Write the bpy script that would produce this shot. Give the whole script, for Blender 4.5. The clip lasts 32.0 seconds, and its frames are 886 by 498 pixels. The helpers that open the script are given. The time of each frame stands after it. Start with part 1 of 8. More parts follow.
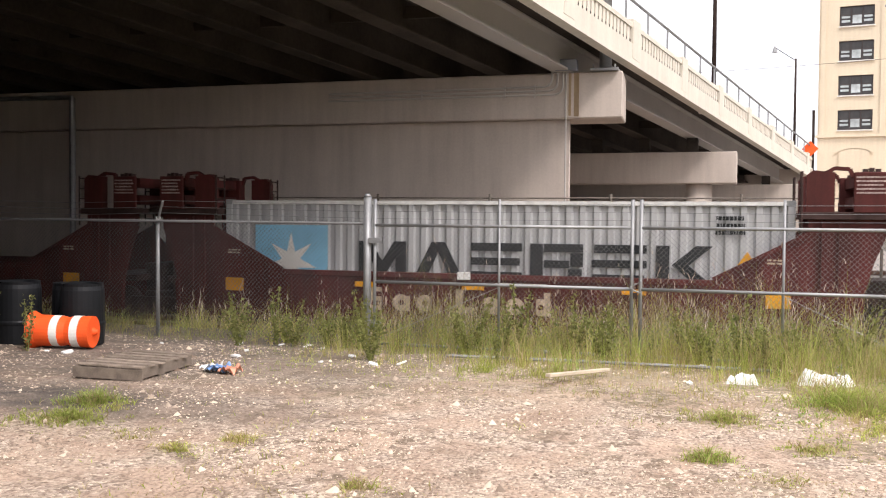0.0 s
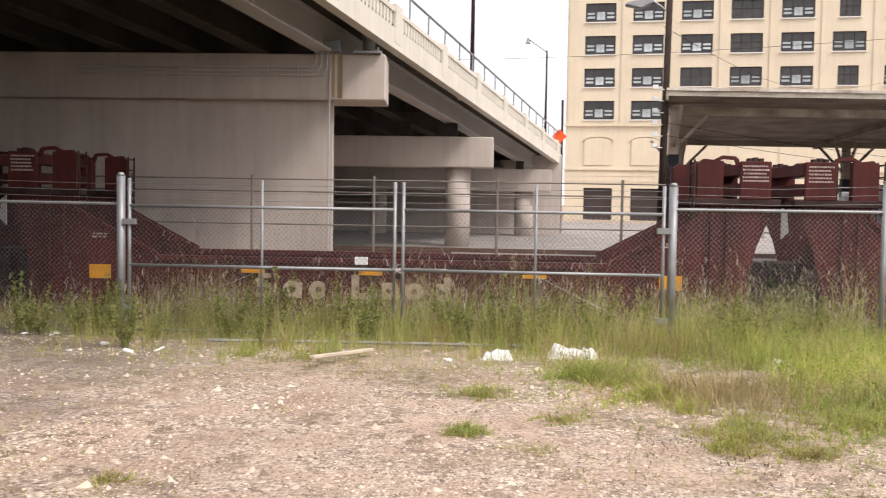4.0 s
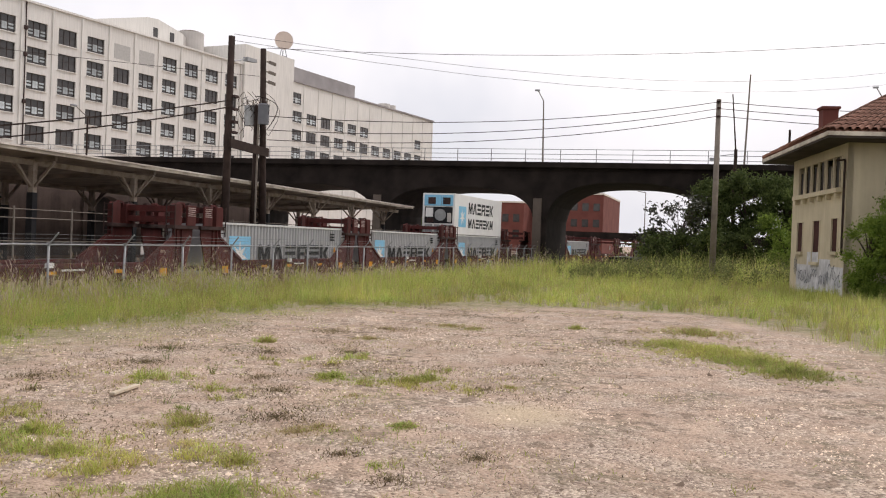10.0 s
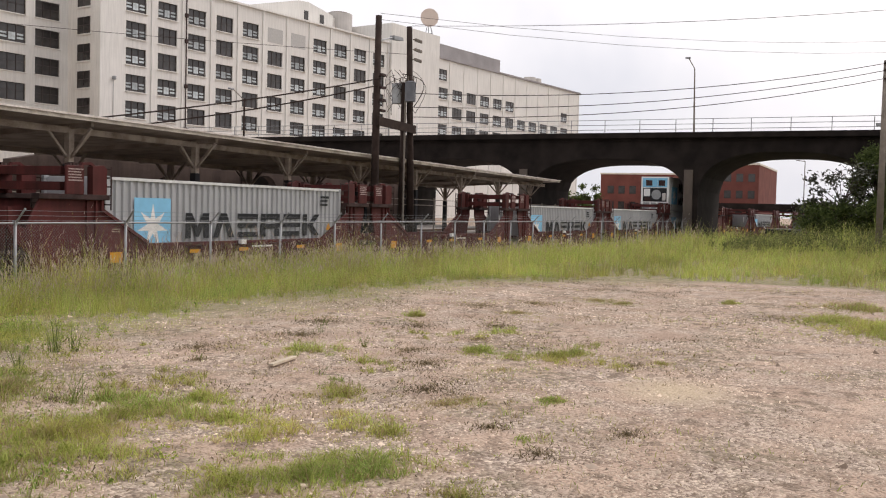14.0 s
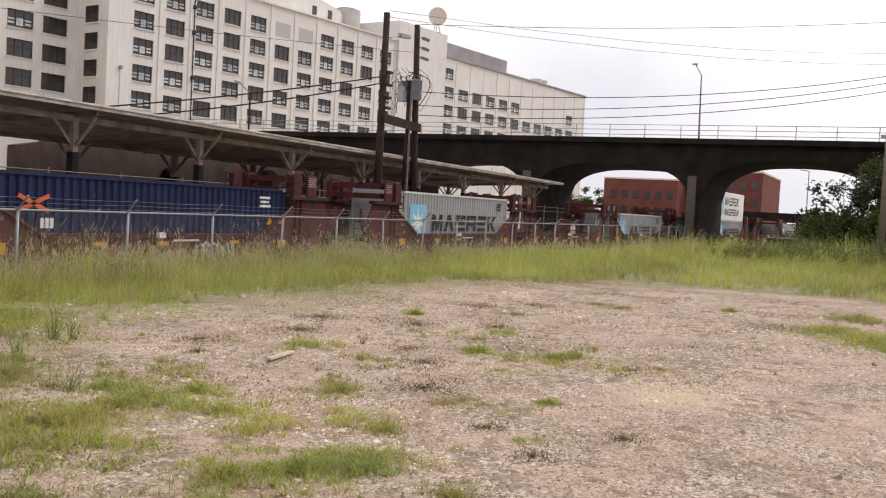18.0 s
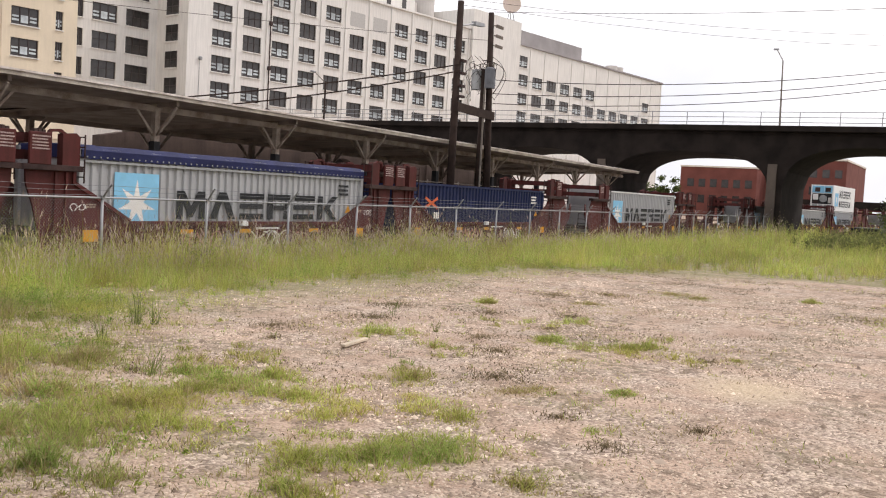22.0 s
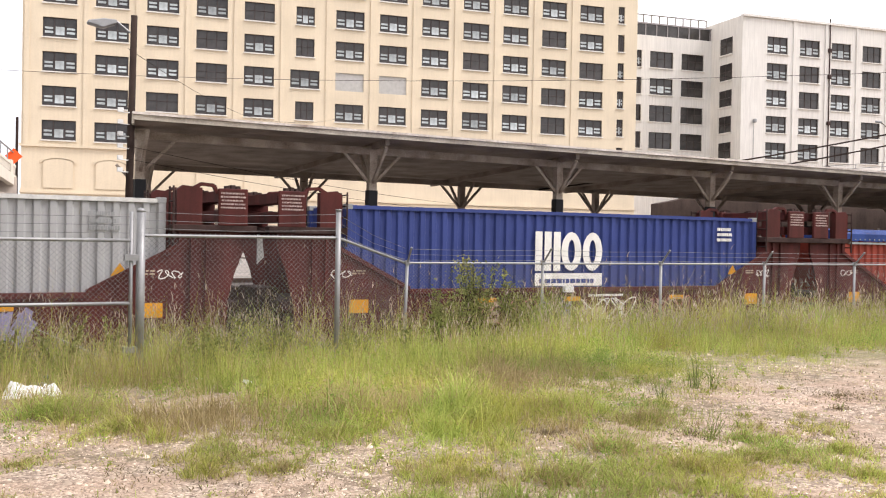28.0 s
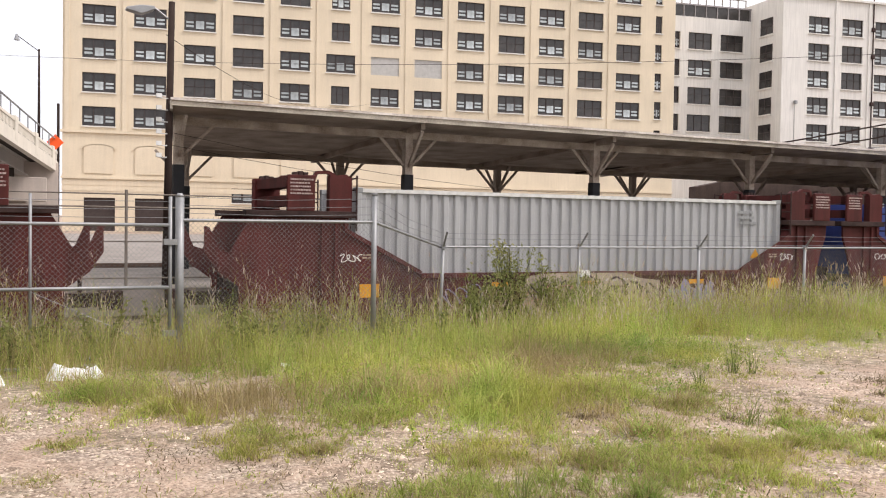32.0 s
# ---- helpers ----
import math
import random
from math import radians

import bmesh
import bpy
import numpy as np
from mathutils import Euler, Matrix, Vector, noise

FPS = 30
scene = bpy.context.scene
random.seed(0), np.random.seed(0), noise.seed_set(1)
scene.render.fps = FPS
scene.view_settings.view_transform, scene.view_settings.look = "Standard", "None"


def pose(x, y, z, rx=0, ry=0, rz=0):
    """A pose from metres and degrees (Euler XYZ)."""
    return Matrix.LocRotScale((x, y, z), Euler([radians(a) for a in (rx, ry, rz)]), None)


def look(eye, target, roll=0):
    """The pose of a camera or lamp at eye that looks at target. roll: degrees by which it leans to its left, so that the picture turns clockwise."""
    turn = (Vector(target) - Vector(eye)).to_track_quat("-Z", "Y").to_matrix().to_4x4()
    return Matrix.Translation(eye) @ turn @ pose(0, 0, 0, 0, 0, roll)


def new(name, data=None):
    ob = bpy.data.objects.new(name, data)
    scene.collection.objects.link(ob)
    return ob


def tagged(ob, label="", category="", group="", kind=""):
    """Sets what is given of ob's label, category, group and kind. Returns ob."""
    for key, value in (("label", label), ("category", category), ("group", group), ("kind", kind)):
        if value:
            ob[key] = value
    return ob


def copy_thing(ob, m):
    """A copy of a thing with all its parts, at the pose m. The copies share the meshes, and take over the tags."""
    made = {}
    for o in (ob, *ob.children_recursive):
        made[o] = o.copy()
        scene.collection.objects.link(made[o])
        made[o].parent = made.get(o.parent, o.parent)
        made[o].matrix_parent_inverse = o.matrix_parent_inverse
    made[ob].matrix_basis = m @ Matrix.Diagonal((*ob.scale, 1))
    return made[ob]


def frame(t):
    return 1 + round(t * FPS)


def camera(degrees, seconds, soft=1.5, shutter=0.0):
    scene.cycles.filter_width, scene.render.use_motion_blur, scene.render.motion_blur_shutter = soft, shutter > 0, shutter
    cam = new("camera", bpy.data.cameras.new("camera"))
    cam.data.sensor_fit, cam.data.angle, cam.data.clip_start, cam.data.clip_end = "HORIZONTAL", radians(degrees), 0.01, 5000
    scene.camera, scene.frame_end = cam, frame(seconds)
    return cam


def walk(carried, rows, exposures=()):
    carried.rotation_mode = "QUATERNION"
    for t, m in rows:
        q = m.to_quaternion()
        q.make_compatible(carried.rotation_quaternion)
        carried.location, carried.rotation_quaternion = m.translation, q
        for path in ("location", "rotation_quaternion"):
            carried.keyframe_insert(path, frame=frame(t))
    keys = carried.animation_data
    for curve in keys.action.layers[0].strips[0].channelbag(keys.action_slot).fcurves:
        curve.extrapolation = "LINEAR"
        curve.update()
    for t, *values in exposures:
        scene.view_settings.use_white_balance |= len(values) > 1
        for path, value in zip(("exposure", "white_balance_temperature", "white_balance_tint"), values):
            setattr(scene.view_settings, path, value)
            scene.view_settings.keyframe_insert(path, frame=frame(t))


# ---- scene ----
cam = camera(49.70, 32.0, soft=1.1, shutter=0.12)
EYE = 1.7
ROWS = [
    (0.0, 17.30, -1.88, -0.47),
    (0.5, 18.51, -2.49, 0.41),
    (1.0, 18.60, -3.49, 0.33),
    (1.5, 18.62, -4.08, 0.48),
    (2.0, 18.11, -4.26, 0.83),
    (2.5, 16.78, -3.65, 1.12),
    (4.5, -9.52, -2.50, -1.99),
    (5.0, -26.59, -2.05, -2.51),
    (5.5, -39.39, -2.40, -2.01),
    (6.0, -47.56, -3.13, -1.49),
    (6.5, -50.97, -4.09, -1.08),
    (7.0, -59.48, -4.30, -1.41),
    (7.5, -66.52, -4.60, 0.25),
    (8.0, -72.20, -4.55, -1.53),
    (8.5, -73.12, -4.39, -1.25),
    (9.0, -73.90, -2.52, -1.61),
    (9.5, -74.65, -0.99, -2.30),
    (10.0, -73.51, -0.58, -2.14),
    (10.5, -72.16, -0.40, -1.84),
    (11.0, -70.03, -0.77, -1.28),
    (11.5, -67.64, -1.44, -0.73),
    (12.0, -64.46, -1.99, 0.24),
    (12.5, -64.34, -2.40, 0.10),
    (13.0, -63.18, -2.49, 0.24),
    (13.5, -64.24, -2.43, -0.64),
    (14.0, -64.75, -2.37, -1.42),
    (14.5, -66.09, -2.06, -2.56),
    (16.5, -68.34, -1.46, -3.63),
    (17.0, -68.46, -1.45, -3.64),
    (17.5, -68.05, -1.58, -3.37),
    (18.0, -64.60, -2.43, -3.11),
    (18.5, -59.29, -3.41, -2.11),
    (19.0, -56.96, -3.97, -1.54),
    (19.5, -54.69, -4.19, -1.06),
    (20.0, -54.70, -4.02, -1.08),
    (20.5, -56.29, -3.66, -1.65),
    (21.0, -57.39, -3.63, -1.86),
    (21.5, -58.73, -3.35, -2.15),
    (22.0, -60.22, -3.35, -3.16),
    (22.5, -59.86, -3.55, -3.24),
    (23.0, -59.86, -3.18, -1.91),
    (23.5, -54.82, -3.34, -2.35),
    (24.0, -46.81, -4.37, -1.34),
    (24.5, -41.31, -4.05, -0.64),
    (25.0, -34.42, -2.86, 0.52),
    (25.5, -29.91, -1.67, 0.59),
    (26.0, -27.50, -1.01, 0.74),
    (26.5, -26.09, -1.25, 0.76),
    (28.5, -28.14, -0.71, -1.42),
    (29.0, -27.17, -1.33, -1.57),
    (29.5, -26.45, -1.75, -1.38),
    (30.0, -26.04, -1.95, -1.27),
    (30.5, -25.60, -2.01, -1.32),
    (31.0, -25.29, -1.92, -1.37),
    (31.5, -25.20, -1.82, -0.97),
    (32.0, -25.68, -1.70, -0.90),
]
STOPS = ((0.0, 0.84), (1.0, 0.7), (2.5, 0.66), (4.5, 0.62), (6.0, 0.46), (7.5, 0.12), (9.0, 0.02), (14.0, 0.02), (17.0, 0.02), (18.0, 0.08), (19.0, 0.13), (20.0, 0.15), (22.0, 0.28), (23.0, 0.26), (24.0, 0.32), (26.0, 0.72), (29.0, 0.71), (32.0, 0.5))
EXPOSURES = [(t, stops, 6500, 16) for t, stops in STOPS]
walk(cam, [(t, pose(0, 0, EYE, 90 + pitch, roll, yaw)) for t, yaw, pitch, roll in ROWS], EXPOSURES)

# ---- light ----
world = bpy.data.worlds.new("overcast_sky")
scene.world = world
world.use_nodes = True
wn = world.node_tree.nodes
wl = world.node_tree.links
sky = wn.new("ShaderNodeTexSky")
sky.sky_type = "NISHITA"
sky.sun_disc = False
sky.sun_elevation = radians(49)
sky.sun_rotation = radians(126)
sky.air_density, sky.dust_density, sky.ozone_density = 1.0, 6.0, 1.0
haze = wn.new("ShaderNodeMixRGB")
haze.inputs["Fac"].default_value = 0.86
cover = wn.new("ShaderNodeTexNoise")
cover.inputs["Scale"].default_value = 2.2
cover.inputs["Detail"].default_value = 5.0
ramp = wn.new("ShaderNodeValToRGB")
ramp.color_ramp.elements[0].position, ramp.color_ramp.elements[1].position = 0.38, 0.6
ramp.color_ramp.elements[0].color = (8.5, 8.8, 9.2, 1)
ramp.color_ramp.elements[1].color = (12.4, 12.2, 11.9, 1)
coords = wn.new("ShaderNodeTexCoord")
wl.new(coords.outputs["Generated"], cover.inputs["Vector"])
wl.new(cover.outputs["Fac"], ramp.inputs["Fac"])
wl.new(sky.outputs["Color"], haze.inputs["Color1"])
wl.new(ramp.outputs["Color"], haze.inputs["Color2"])
wl.new(haze.outputs["Color"], wn["Background"].inputs["Color"])
wn["Background"].inputs["Strength"].default_value = 0.1
sun_data = bpy.data.lights.new("sun", "SUN")
sun_data.energy, sun_data.angle, sun_data.color = 1.5, radians(12), (1.0, 0.96, 0.9)
sun = new("sun", sun_data)
sun.matrix_world = look((31, -23, 45), (0, 0, 0))
scene.view_settings.exposure = 0.0


# ---- materials ----
def material(name, colour, rough=0.8, metal=0.0, vary=0.15, scale=3.0, fine=40.0, bump=0.0, dark=None, streak=0.0, per_object=0.0):
    """A procedural surface: base colour varied at two scales, with optional stain colour, streaks and relief."""
    m = bpy.data.materials.new(name)
    m.use_nodes = True
    n, l = m.node_tree.nodes, m.node_tree.links
    b = n["Principled BSDF"]
    b.inputs["Roughness"].default_value = rough
    b.inputs["Metallic"].default_value = metal
    b.inputs["Specular IOR Level"].default_value = 0.5 if rough < 0.4 or metal else 0.18
    tc = n.new("ShaderNodeTexCoord")
    big = n.new("ShaderNodeTexNoise")
    big.inputs["Scale"].default_value, big.inputs["Detail"].default_value = scale, 6.0
    l.new(tc.outputs["Object"], big.inputs["Vector"])
    small = n.new("ShaderNodeTexNoise")
    small.inputs["Scale"].default_value, small.inputs["Detail"].default_value = fine, 4.0
    l.new(tc.outputs["Object"], small.inputs["Vector"])
    r = n.new("ShaderNodeValToRGB")
    lo = dark if dark else tuple(c * (1 - vary * 1.6) for c in colour)
    hi = tuple(min(1.0, c * (1 + vary * 0.6)) for c in colour)
    r.color_ramp.elements[0].position, r.color_ramp.elements[1].position = 0.3, 0.62
    r.color_ramp.elements[0].color, r.color_ramp.elements[1].color = (*lo, 1), (*hi, 1)
    mix = n.new("ShaderNodeMath")
    mix.operation = "MULTIPLY_ADD"
    mix.inputs[1].default_value = 0.3
    l.new(small.outputs["Fac"], mix.inputs[0])
    s2 = n.new("ShaderNodeMath")
    s2.operation = "MULTIPLY"
    s2.inputs[1].default_value = 0.7
    l.new(big.outputs["Fac"], s2.inputs[0])
    l.new(s2.outputs[0], mix.inputs[2])
    fac = mix.outputs[0]
    if streak:
        mp = n.new("ShaderNodeMapping")
        mp.inputs["Scale"].default_value = (1.0, 1.0, 0.08)
        st = n.new("ShaderNodeTexNoise")
        st.inputs["Scale"].default_value, st.inputs["Detail"].default_value = 4.0, 5.0
        l.new(tc.outputs["Object"], mp.inputs["Vector"])
        l.new(mp.outputs["Vector"], st.inputs["Vector"])
        sm = n.new("ShaderNodeMix")
        sm.inputs[0].default_value = streak
        l.new(fac, sm.inputs[2])
        l.new(st.outputs["Fac"], sm.inputs[3])
        fac = sm.outputs[0]
    l.new(fac, r.inputs["Fac"])
    col = r.outputs["Color"]
    if per_object:
        oi = n.new("ShaderNodeObjectInfo")
        hsv = n.new("ShaderNodeHueSaturation")
        mr = n.new("ShaderNodeMapRange")
        mr.inputs[3].default_value, mr.inputs[4].default_value = 1 - per_object, 1 + per_object
        l.new(oi.outputs["Random"], mr.inputs[0])
        l.new(mr.outputs[0], hsv.inputs["Value"])
        l.new(col, hsv.inputs["Color"])
        col = hsv.outputs["Color"]
    l.new(col, b.inputs["Base Color"])
    if bump:
        bp = n.new("ShaderNodeBump")
        bp.inputs["Strength"].default_value, bp.inputs["Distance"].default_value = 0.6, bump
        l.new(small.outputs["Fac"], bp.inputs["Height"])
        l.new(bp.outputs["Normal"], b.inputs["Normal"])
    return m


M_CREAM = material("cream_painted_brick", (0.69, 0.595, 0.45), 0.85, vary=0.10, scale=0.25, fine=6, streak=0.25)
M_WHITE = material("white_painted_concrete", (0.70, 0.68, 0.64), 0.85, vary=0.13, scale=0.2, fine=6, streak=0.5)
M_GLASS = material("dark_window_glass", (0.042, 0.038, 0.036), 0.15, vary=0.4, scale=0.8, fine=3)
M_FRAME = material("dark_steel_sash", (0.06, 0.046, 0.043), 0.5)
M_PALE_PANE = material("pale_opening_sash", (0.42, 0.46, 0.47), 0.35, vary=0.3, scale=1.5, per_object=0.3)
M_CONCRETE = material("grey_concrete", (0.53, 0.46, 0.405), 0.9, vary=0.14, scale=0.6, fine=18, bump=0.004, streak=0.4)
# Shade of the viaduct's arches and faces is put into this near-black.
M_DARKCONC = material("weathered_shaded_concrete", (0.020, 0.0155, 0.0135), 0.95, vary=0.45, scale=0.8, fine=15, bump=0.005)
M_PARAPET = material("pale_parapet_concrete", (0.68, 0.63, 0.54), 0.85, vary=0.1, scale=0.5, fine=12, streak=0.3)
M_STEELGREY = material("grey_painted_girder", (0.50, 0.47, 0.44), 0.6, vary=0.1, scale=0.5)
M_CANOPY = material("weathered_canopy_boards", (0.34, 0.28, 0.23), 0.9, vary=0.3, scale=1.2, fine=20)
M_FASCIA = material("peeling_cream_fascia", (0.55, 0.50, 0.42), 0.85, vary=0.3, scale=1.5, fine=20, dark=(0.26, 0.21, 0.17))
M_POST = material("peeling_cream_post_paint", (0.40, 0.34, 0.28), 0.8, vary=0.35, scale=2, fine=30, dark=(0.16, 0.11, 0.08))
M_BLACK = material("black_post_base", (0.02, 0.02, 0.022), 0.6)
M_CAR = material("oxide_red_railcar_paint", (0.084, 0.020, 0.018), 0.65, vary=0.35, scale=1.2, fine=25, dark=(0.032, 0.012, 0.010), streak=0.5)
M_CARDARK = material("grimy_railcar_steel", (0.05, 0.03, 0.027), 0.75, vary=0.4, scale=3)
M_GREYBOX = material("grey_container_paint", (0.385, 0.39, 0.395), 0.5, vary=0.12, scale=1.2, fine=20, streak=0.5)
M_NAVY = material("dark_blue_container_paint", (0.017, 0.024, 0.072), 0.5, vary=0.2, scale=1.2, fine=20, streak=0.4)
M_BLUE = material("blue_container_paint", (0.042, 0.062, 0.21), 0.5, vary=0.15, scale=1.2, fine=20, streak=0.4)
M_REDBOX = material("orange_red_container_paint", (0.27, 0.052, 0.035), 0.55, vary=0.2, scale=1.2, fine=20, streak=0.5)
M_WHITEBOX = material("white_reefer_paint", (0.75, 0.75, 0.73), 0.45, vary=0.06, scale=1)
M_PALEBLUE = material("pale_blue_panel", (0.22, 0.50, 0.70), 0.5, vary=0.08)
M_WHITEINK = material("white_lettering", (0.75, 0.74, 0.70), 0.6, vary=0.1)
M_BLACKINK = material("black_lettering", (0.018, 0.02, 0.022), 0.55)
M_TANINK = material("faded_tan_lettering", (0.45, 0.36, 0.27), 0.8, vary=0.3, scale=6)
M_YELLOW = material("yellow_reflector", (0.65, 0.30, 0.02), 0.5)
M_TARP = material("blue_tarpaulin", (0.03, 0.06, 0.21), 0.6, vary=0.25, scale=2, bump=0.01)
M_GALV = material("galvanised_steel", (0.30, 0.305, 0.31), 0.5, metal=0.5, vary=0.15, scale=4)
M_WIRE = material("chain_link_wire", (0.20, 0.20, 0.205), 0.55, metal=0.4)
M_POLE = material("creosoted_pole", (0.042, 0.028, 0.023), 0.9, vary=0.3, scale=3)
M_GREYPOLE = material("weathered_grey_pole", (0.22, 0.19, 0.16), 0.9, vary=0.2, scale=3)
M_BRICK = material("red_brick", (0.17, 0.062, 0.05), 0.9, vary=0.2, scale=0.5)
M_TOWER = material("cream_stucco", (0.55, 0.48, 0.34), 0.9, vary=0.15, scale=0.8, streak=0.3)
M_TILE = material("clay_roof_tile", (0.26, 0.13, 0.09), 0.85, vary=0.3, scale=1.5, per_object=0.25)


# ---- building blocks ----
def add_box(bm, x0, y0, z0, x1, y1, z1):
    v = [bm.verts.new(p) for p in ((x0, y0, z0), (x1, y0, z0), (x1, y1, z0), (x0, y1, z0), (x0, y0, z1), (x1, y0, z1), (x1, y1, z1), (x0, y1, z1))]
    for f in ((3, 2, 1, 0), (4, 5, 6, 7), (0, 1, 5, 4), (1, 2, 6, 5), (2, 3, 7, 6), (3, 0, 4, 7)):
        bm.faces.new([v[i] for i in f])
    return v


def add_beam(bm, a, b, w, h=None, up=(0, 0, 1)):
    """A rectangular bar from a to b, w wide and h deep."""
    a, b = Vector(a), Vector(b)
    h = h or w
    d = (b - a).normalized()
    u = Vector(up)
    if abs(d.dot(u)) > 0.98:
        u = Vector((0, 1, 0))
    s = d.cross(u).normalized() * w / 2
    t = s.cross(d).normalized() * h / 2
    v = [bm.verts.new(p + i * s + j * t) for p in (a, b) for i, j in ((-1, -1), (1, -1), (1, 1), (-1, 1))]
    for f in ((0, 1, 2, 3), (7, 6, 5, 4), (0, 4, 5, 1), (1, 5, 6, 2), (2, 6, 7, 3), (3, 7, 4, 0)):
        bm.faces.new([v[i] for i in f])


def add_tube(bm, a, b, r0, r1=None, n=10, caps=True):
    a, b = Vector(a), Vector(b)
    r1 = r0 if r1 is None else r1
    d = (b - a).normalized()
    s = d.cross(Vector((0, 0, 1)))
    s = s.normalized() if s.length > 1e-4 else Vector((1, 0, 0))
    t = d.cross(s)
    rings = [[bm.verts.new(p + r * (math.cos(i * math.tau / n) * s + math.sin(i * math.tau / n) * t)) for i in range(n)] for p, r in ((a, r0), (b, r1))]
    for i in range(n):
        bm.faces.new((rings[0][i], rings[0][(i + 1) % n], rings[1][(i + 1) % n], rings[1][i]))
    if caps:
        bm.faces.new(rings[0][::-1])
        bm.faces.new(rings[1])


def add_prism(bm, outline, axis, lo, hi):
    """Extrudes a 2D outline along an axis ('x': (y, z) points, 'y': (x, z), 'z': (x, y))."""
    def at(p, k):
        return {"x": (k, p[0], p[1]), "y": (p[0], k, p[1]), "z": (p[0], p[1], k)}[axis]
    a = [bm.verts.new(at(p, lo)) for p in outline]
    b = [bm.verts.new(at(p, hi)) for p in outline]
    bm.faces.new(a)
    bm.faces.new(b[::-1])
    for i in range(len(outline)):
        j = (i + 1) % len(outline)
        bm.faces.new((a[j], a[i], b[i], b[j]))


def mesh_of(name, bm, mat, smooth=False, bevel=0.0):
    if bevel:
        bmesh.ops.bevel(bm, geom=list(bm.edges), offset=bevel, segments=1, affect="EDGES")
    bmesh.ops.recalc_face_normals(bm, faces=list(bm.faces))
    me = bpy.data.meshes.new(name)
    bm.to_mesh(me)
    bm.free()
    me.materials.append(mat)
    if smooth:
        for p in me.polygons:
            p.use_smooth = True
    return me


def part(name, bm, mat, parent=None, label="", smooth=False, bevel=0.0):
    ob = new(name, mesh_of(name, bm, mat, smooth, bevel))
    if parent:
        ob.parent = parent
    if label:
        ob["label"] = label
    return ob


def thing(name, m, label, category, group="", kind=""):
    ob = new(name)
    ob.matrix_world = m
    return tagged(ob, label, category, group, kind)


def share(name, me, parent, m):
    """A further piece on a mesh that exists already."""
    ob = new(name, me)
    ob.parent = parent
    ob.matrix_basis = m
    return ob


def box_part(name, dims, mat, parent=None, label="", bevel=0.0):
    bm = bmesh.new()
    add_box(bm, *dims)
    return part(name, bm, mat, parent, label, bevel=bevel)


def lettering(name, text, height, mat, parent, m, label="", weight=0.0, stretch=1.0, depth=0.004):
    """Letters of the built-in font as a mesh part, with their lower left at m, facing -y of m."""
    cu = bpy.data.curves.new(name, "FONT")
    cu.body, cu.size, cu.extrude, cu.offset = text, height / 0.69, depth, weight
    cu.resolution_u = 3
    tmp = bpy.data.objects.new(name, cu)
    me = bpy.data.meshes.new_from_object(tmp)
    bpy.data.objects.remove(tmp)
    bpy.data.curves.remove(cu)
    me.name = name
    me.materials.clear()
    me.materials.append(mat)
    me.transform(m @ pose(0, 0, 0, 90) @ Matrix.Diagonal((stretch, 1, 1, 1)))
    ob = new(name, me)
    ob.parent = parent
    if label:
        ob["label"] = label
    return ob

# ---- ground ----
RAIL_Y, RAIL_Z = 20.55, -0.86


def track_y(x):
    """The line of the track: straight past the lot, then bending gently towards the viaduct."""
    d = max(0.0, x - 28)
    return RAIL_Y - (0.00055 * d * d if d < 62 else 0.00055 * 62 * 62 + 0.0682 * (d - 62))


def track_yaw(x):
    return -math.degrees(math.atan(0.0011 * min(62.0, max(0.0, x - 28))))


def ground_z(x, y):
    """The lot falls gently towards the tracks; the station side lies level with the lot."""
    def ease(a, b, t):
        t = min(1, max(0, (t - a) / (b - a)))
        return t * t * (3 - 2 * t)
    y += RAIL_Y - track_y(min(x, 300))
    z = -0.32 * ease(9, 15.2, y) - 0.68 * ease(15, 17.6, y) + 0.95 * ease(22.6, 23.6, y)
    far = 0.35 * ease(30, 60, x) * (1 - ease(14, 17, y))
    return z - far + 0.03 * noise.noise(Vector((x * 0.3, y * 0.3, 0))) * (1 - ease(15, 17, y))


def axis_steps(stops):
    out = []
    for a, b, step in stops:
        n = max(1, round((b - a) / step))
        out += [a + (b - a) * i / n for i in range(n)]
    return out + [stops[-1][1]]


EDGE_X = (-30, -12, -7.5, -5.8, -4.5, -3.6, -2.6, -1, -0.3, 0.5, 1.0, 1.4, 2.2, 2.8, 3.5, 4.0, 4.9, 5.6, 6.6, 8.2, 10, 11.8, 14.3, 17.2, 20.7, 22.7, 25.3, 26.5)
EDGE_Y = (13, 13, 12.6, 9.7, 8.6, 8.3, 8.8, 8.3, 8.4, 8.2, 6.8, 6.1, 5.2, 4.6, 4.1, 3.8, 4.0, 5.2, 7.0, 8.4, 8.8, 8.7, 8.4, 8.6, 8.3, 6.3, 3.6, 1)
SIDE_X = (-30, 6, 10, 16.3, 21, 23.2, 26.5)
SIDE_Y = (-9, -8, -5, -2.5, -1.5, -0.2, 1)
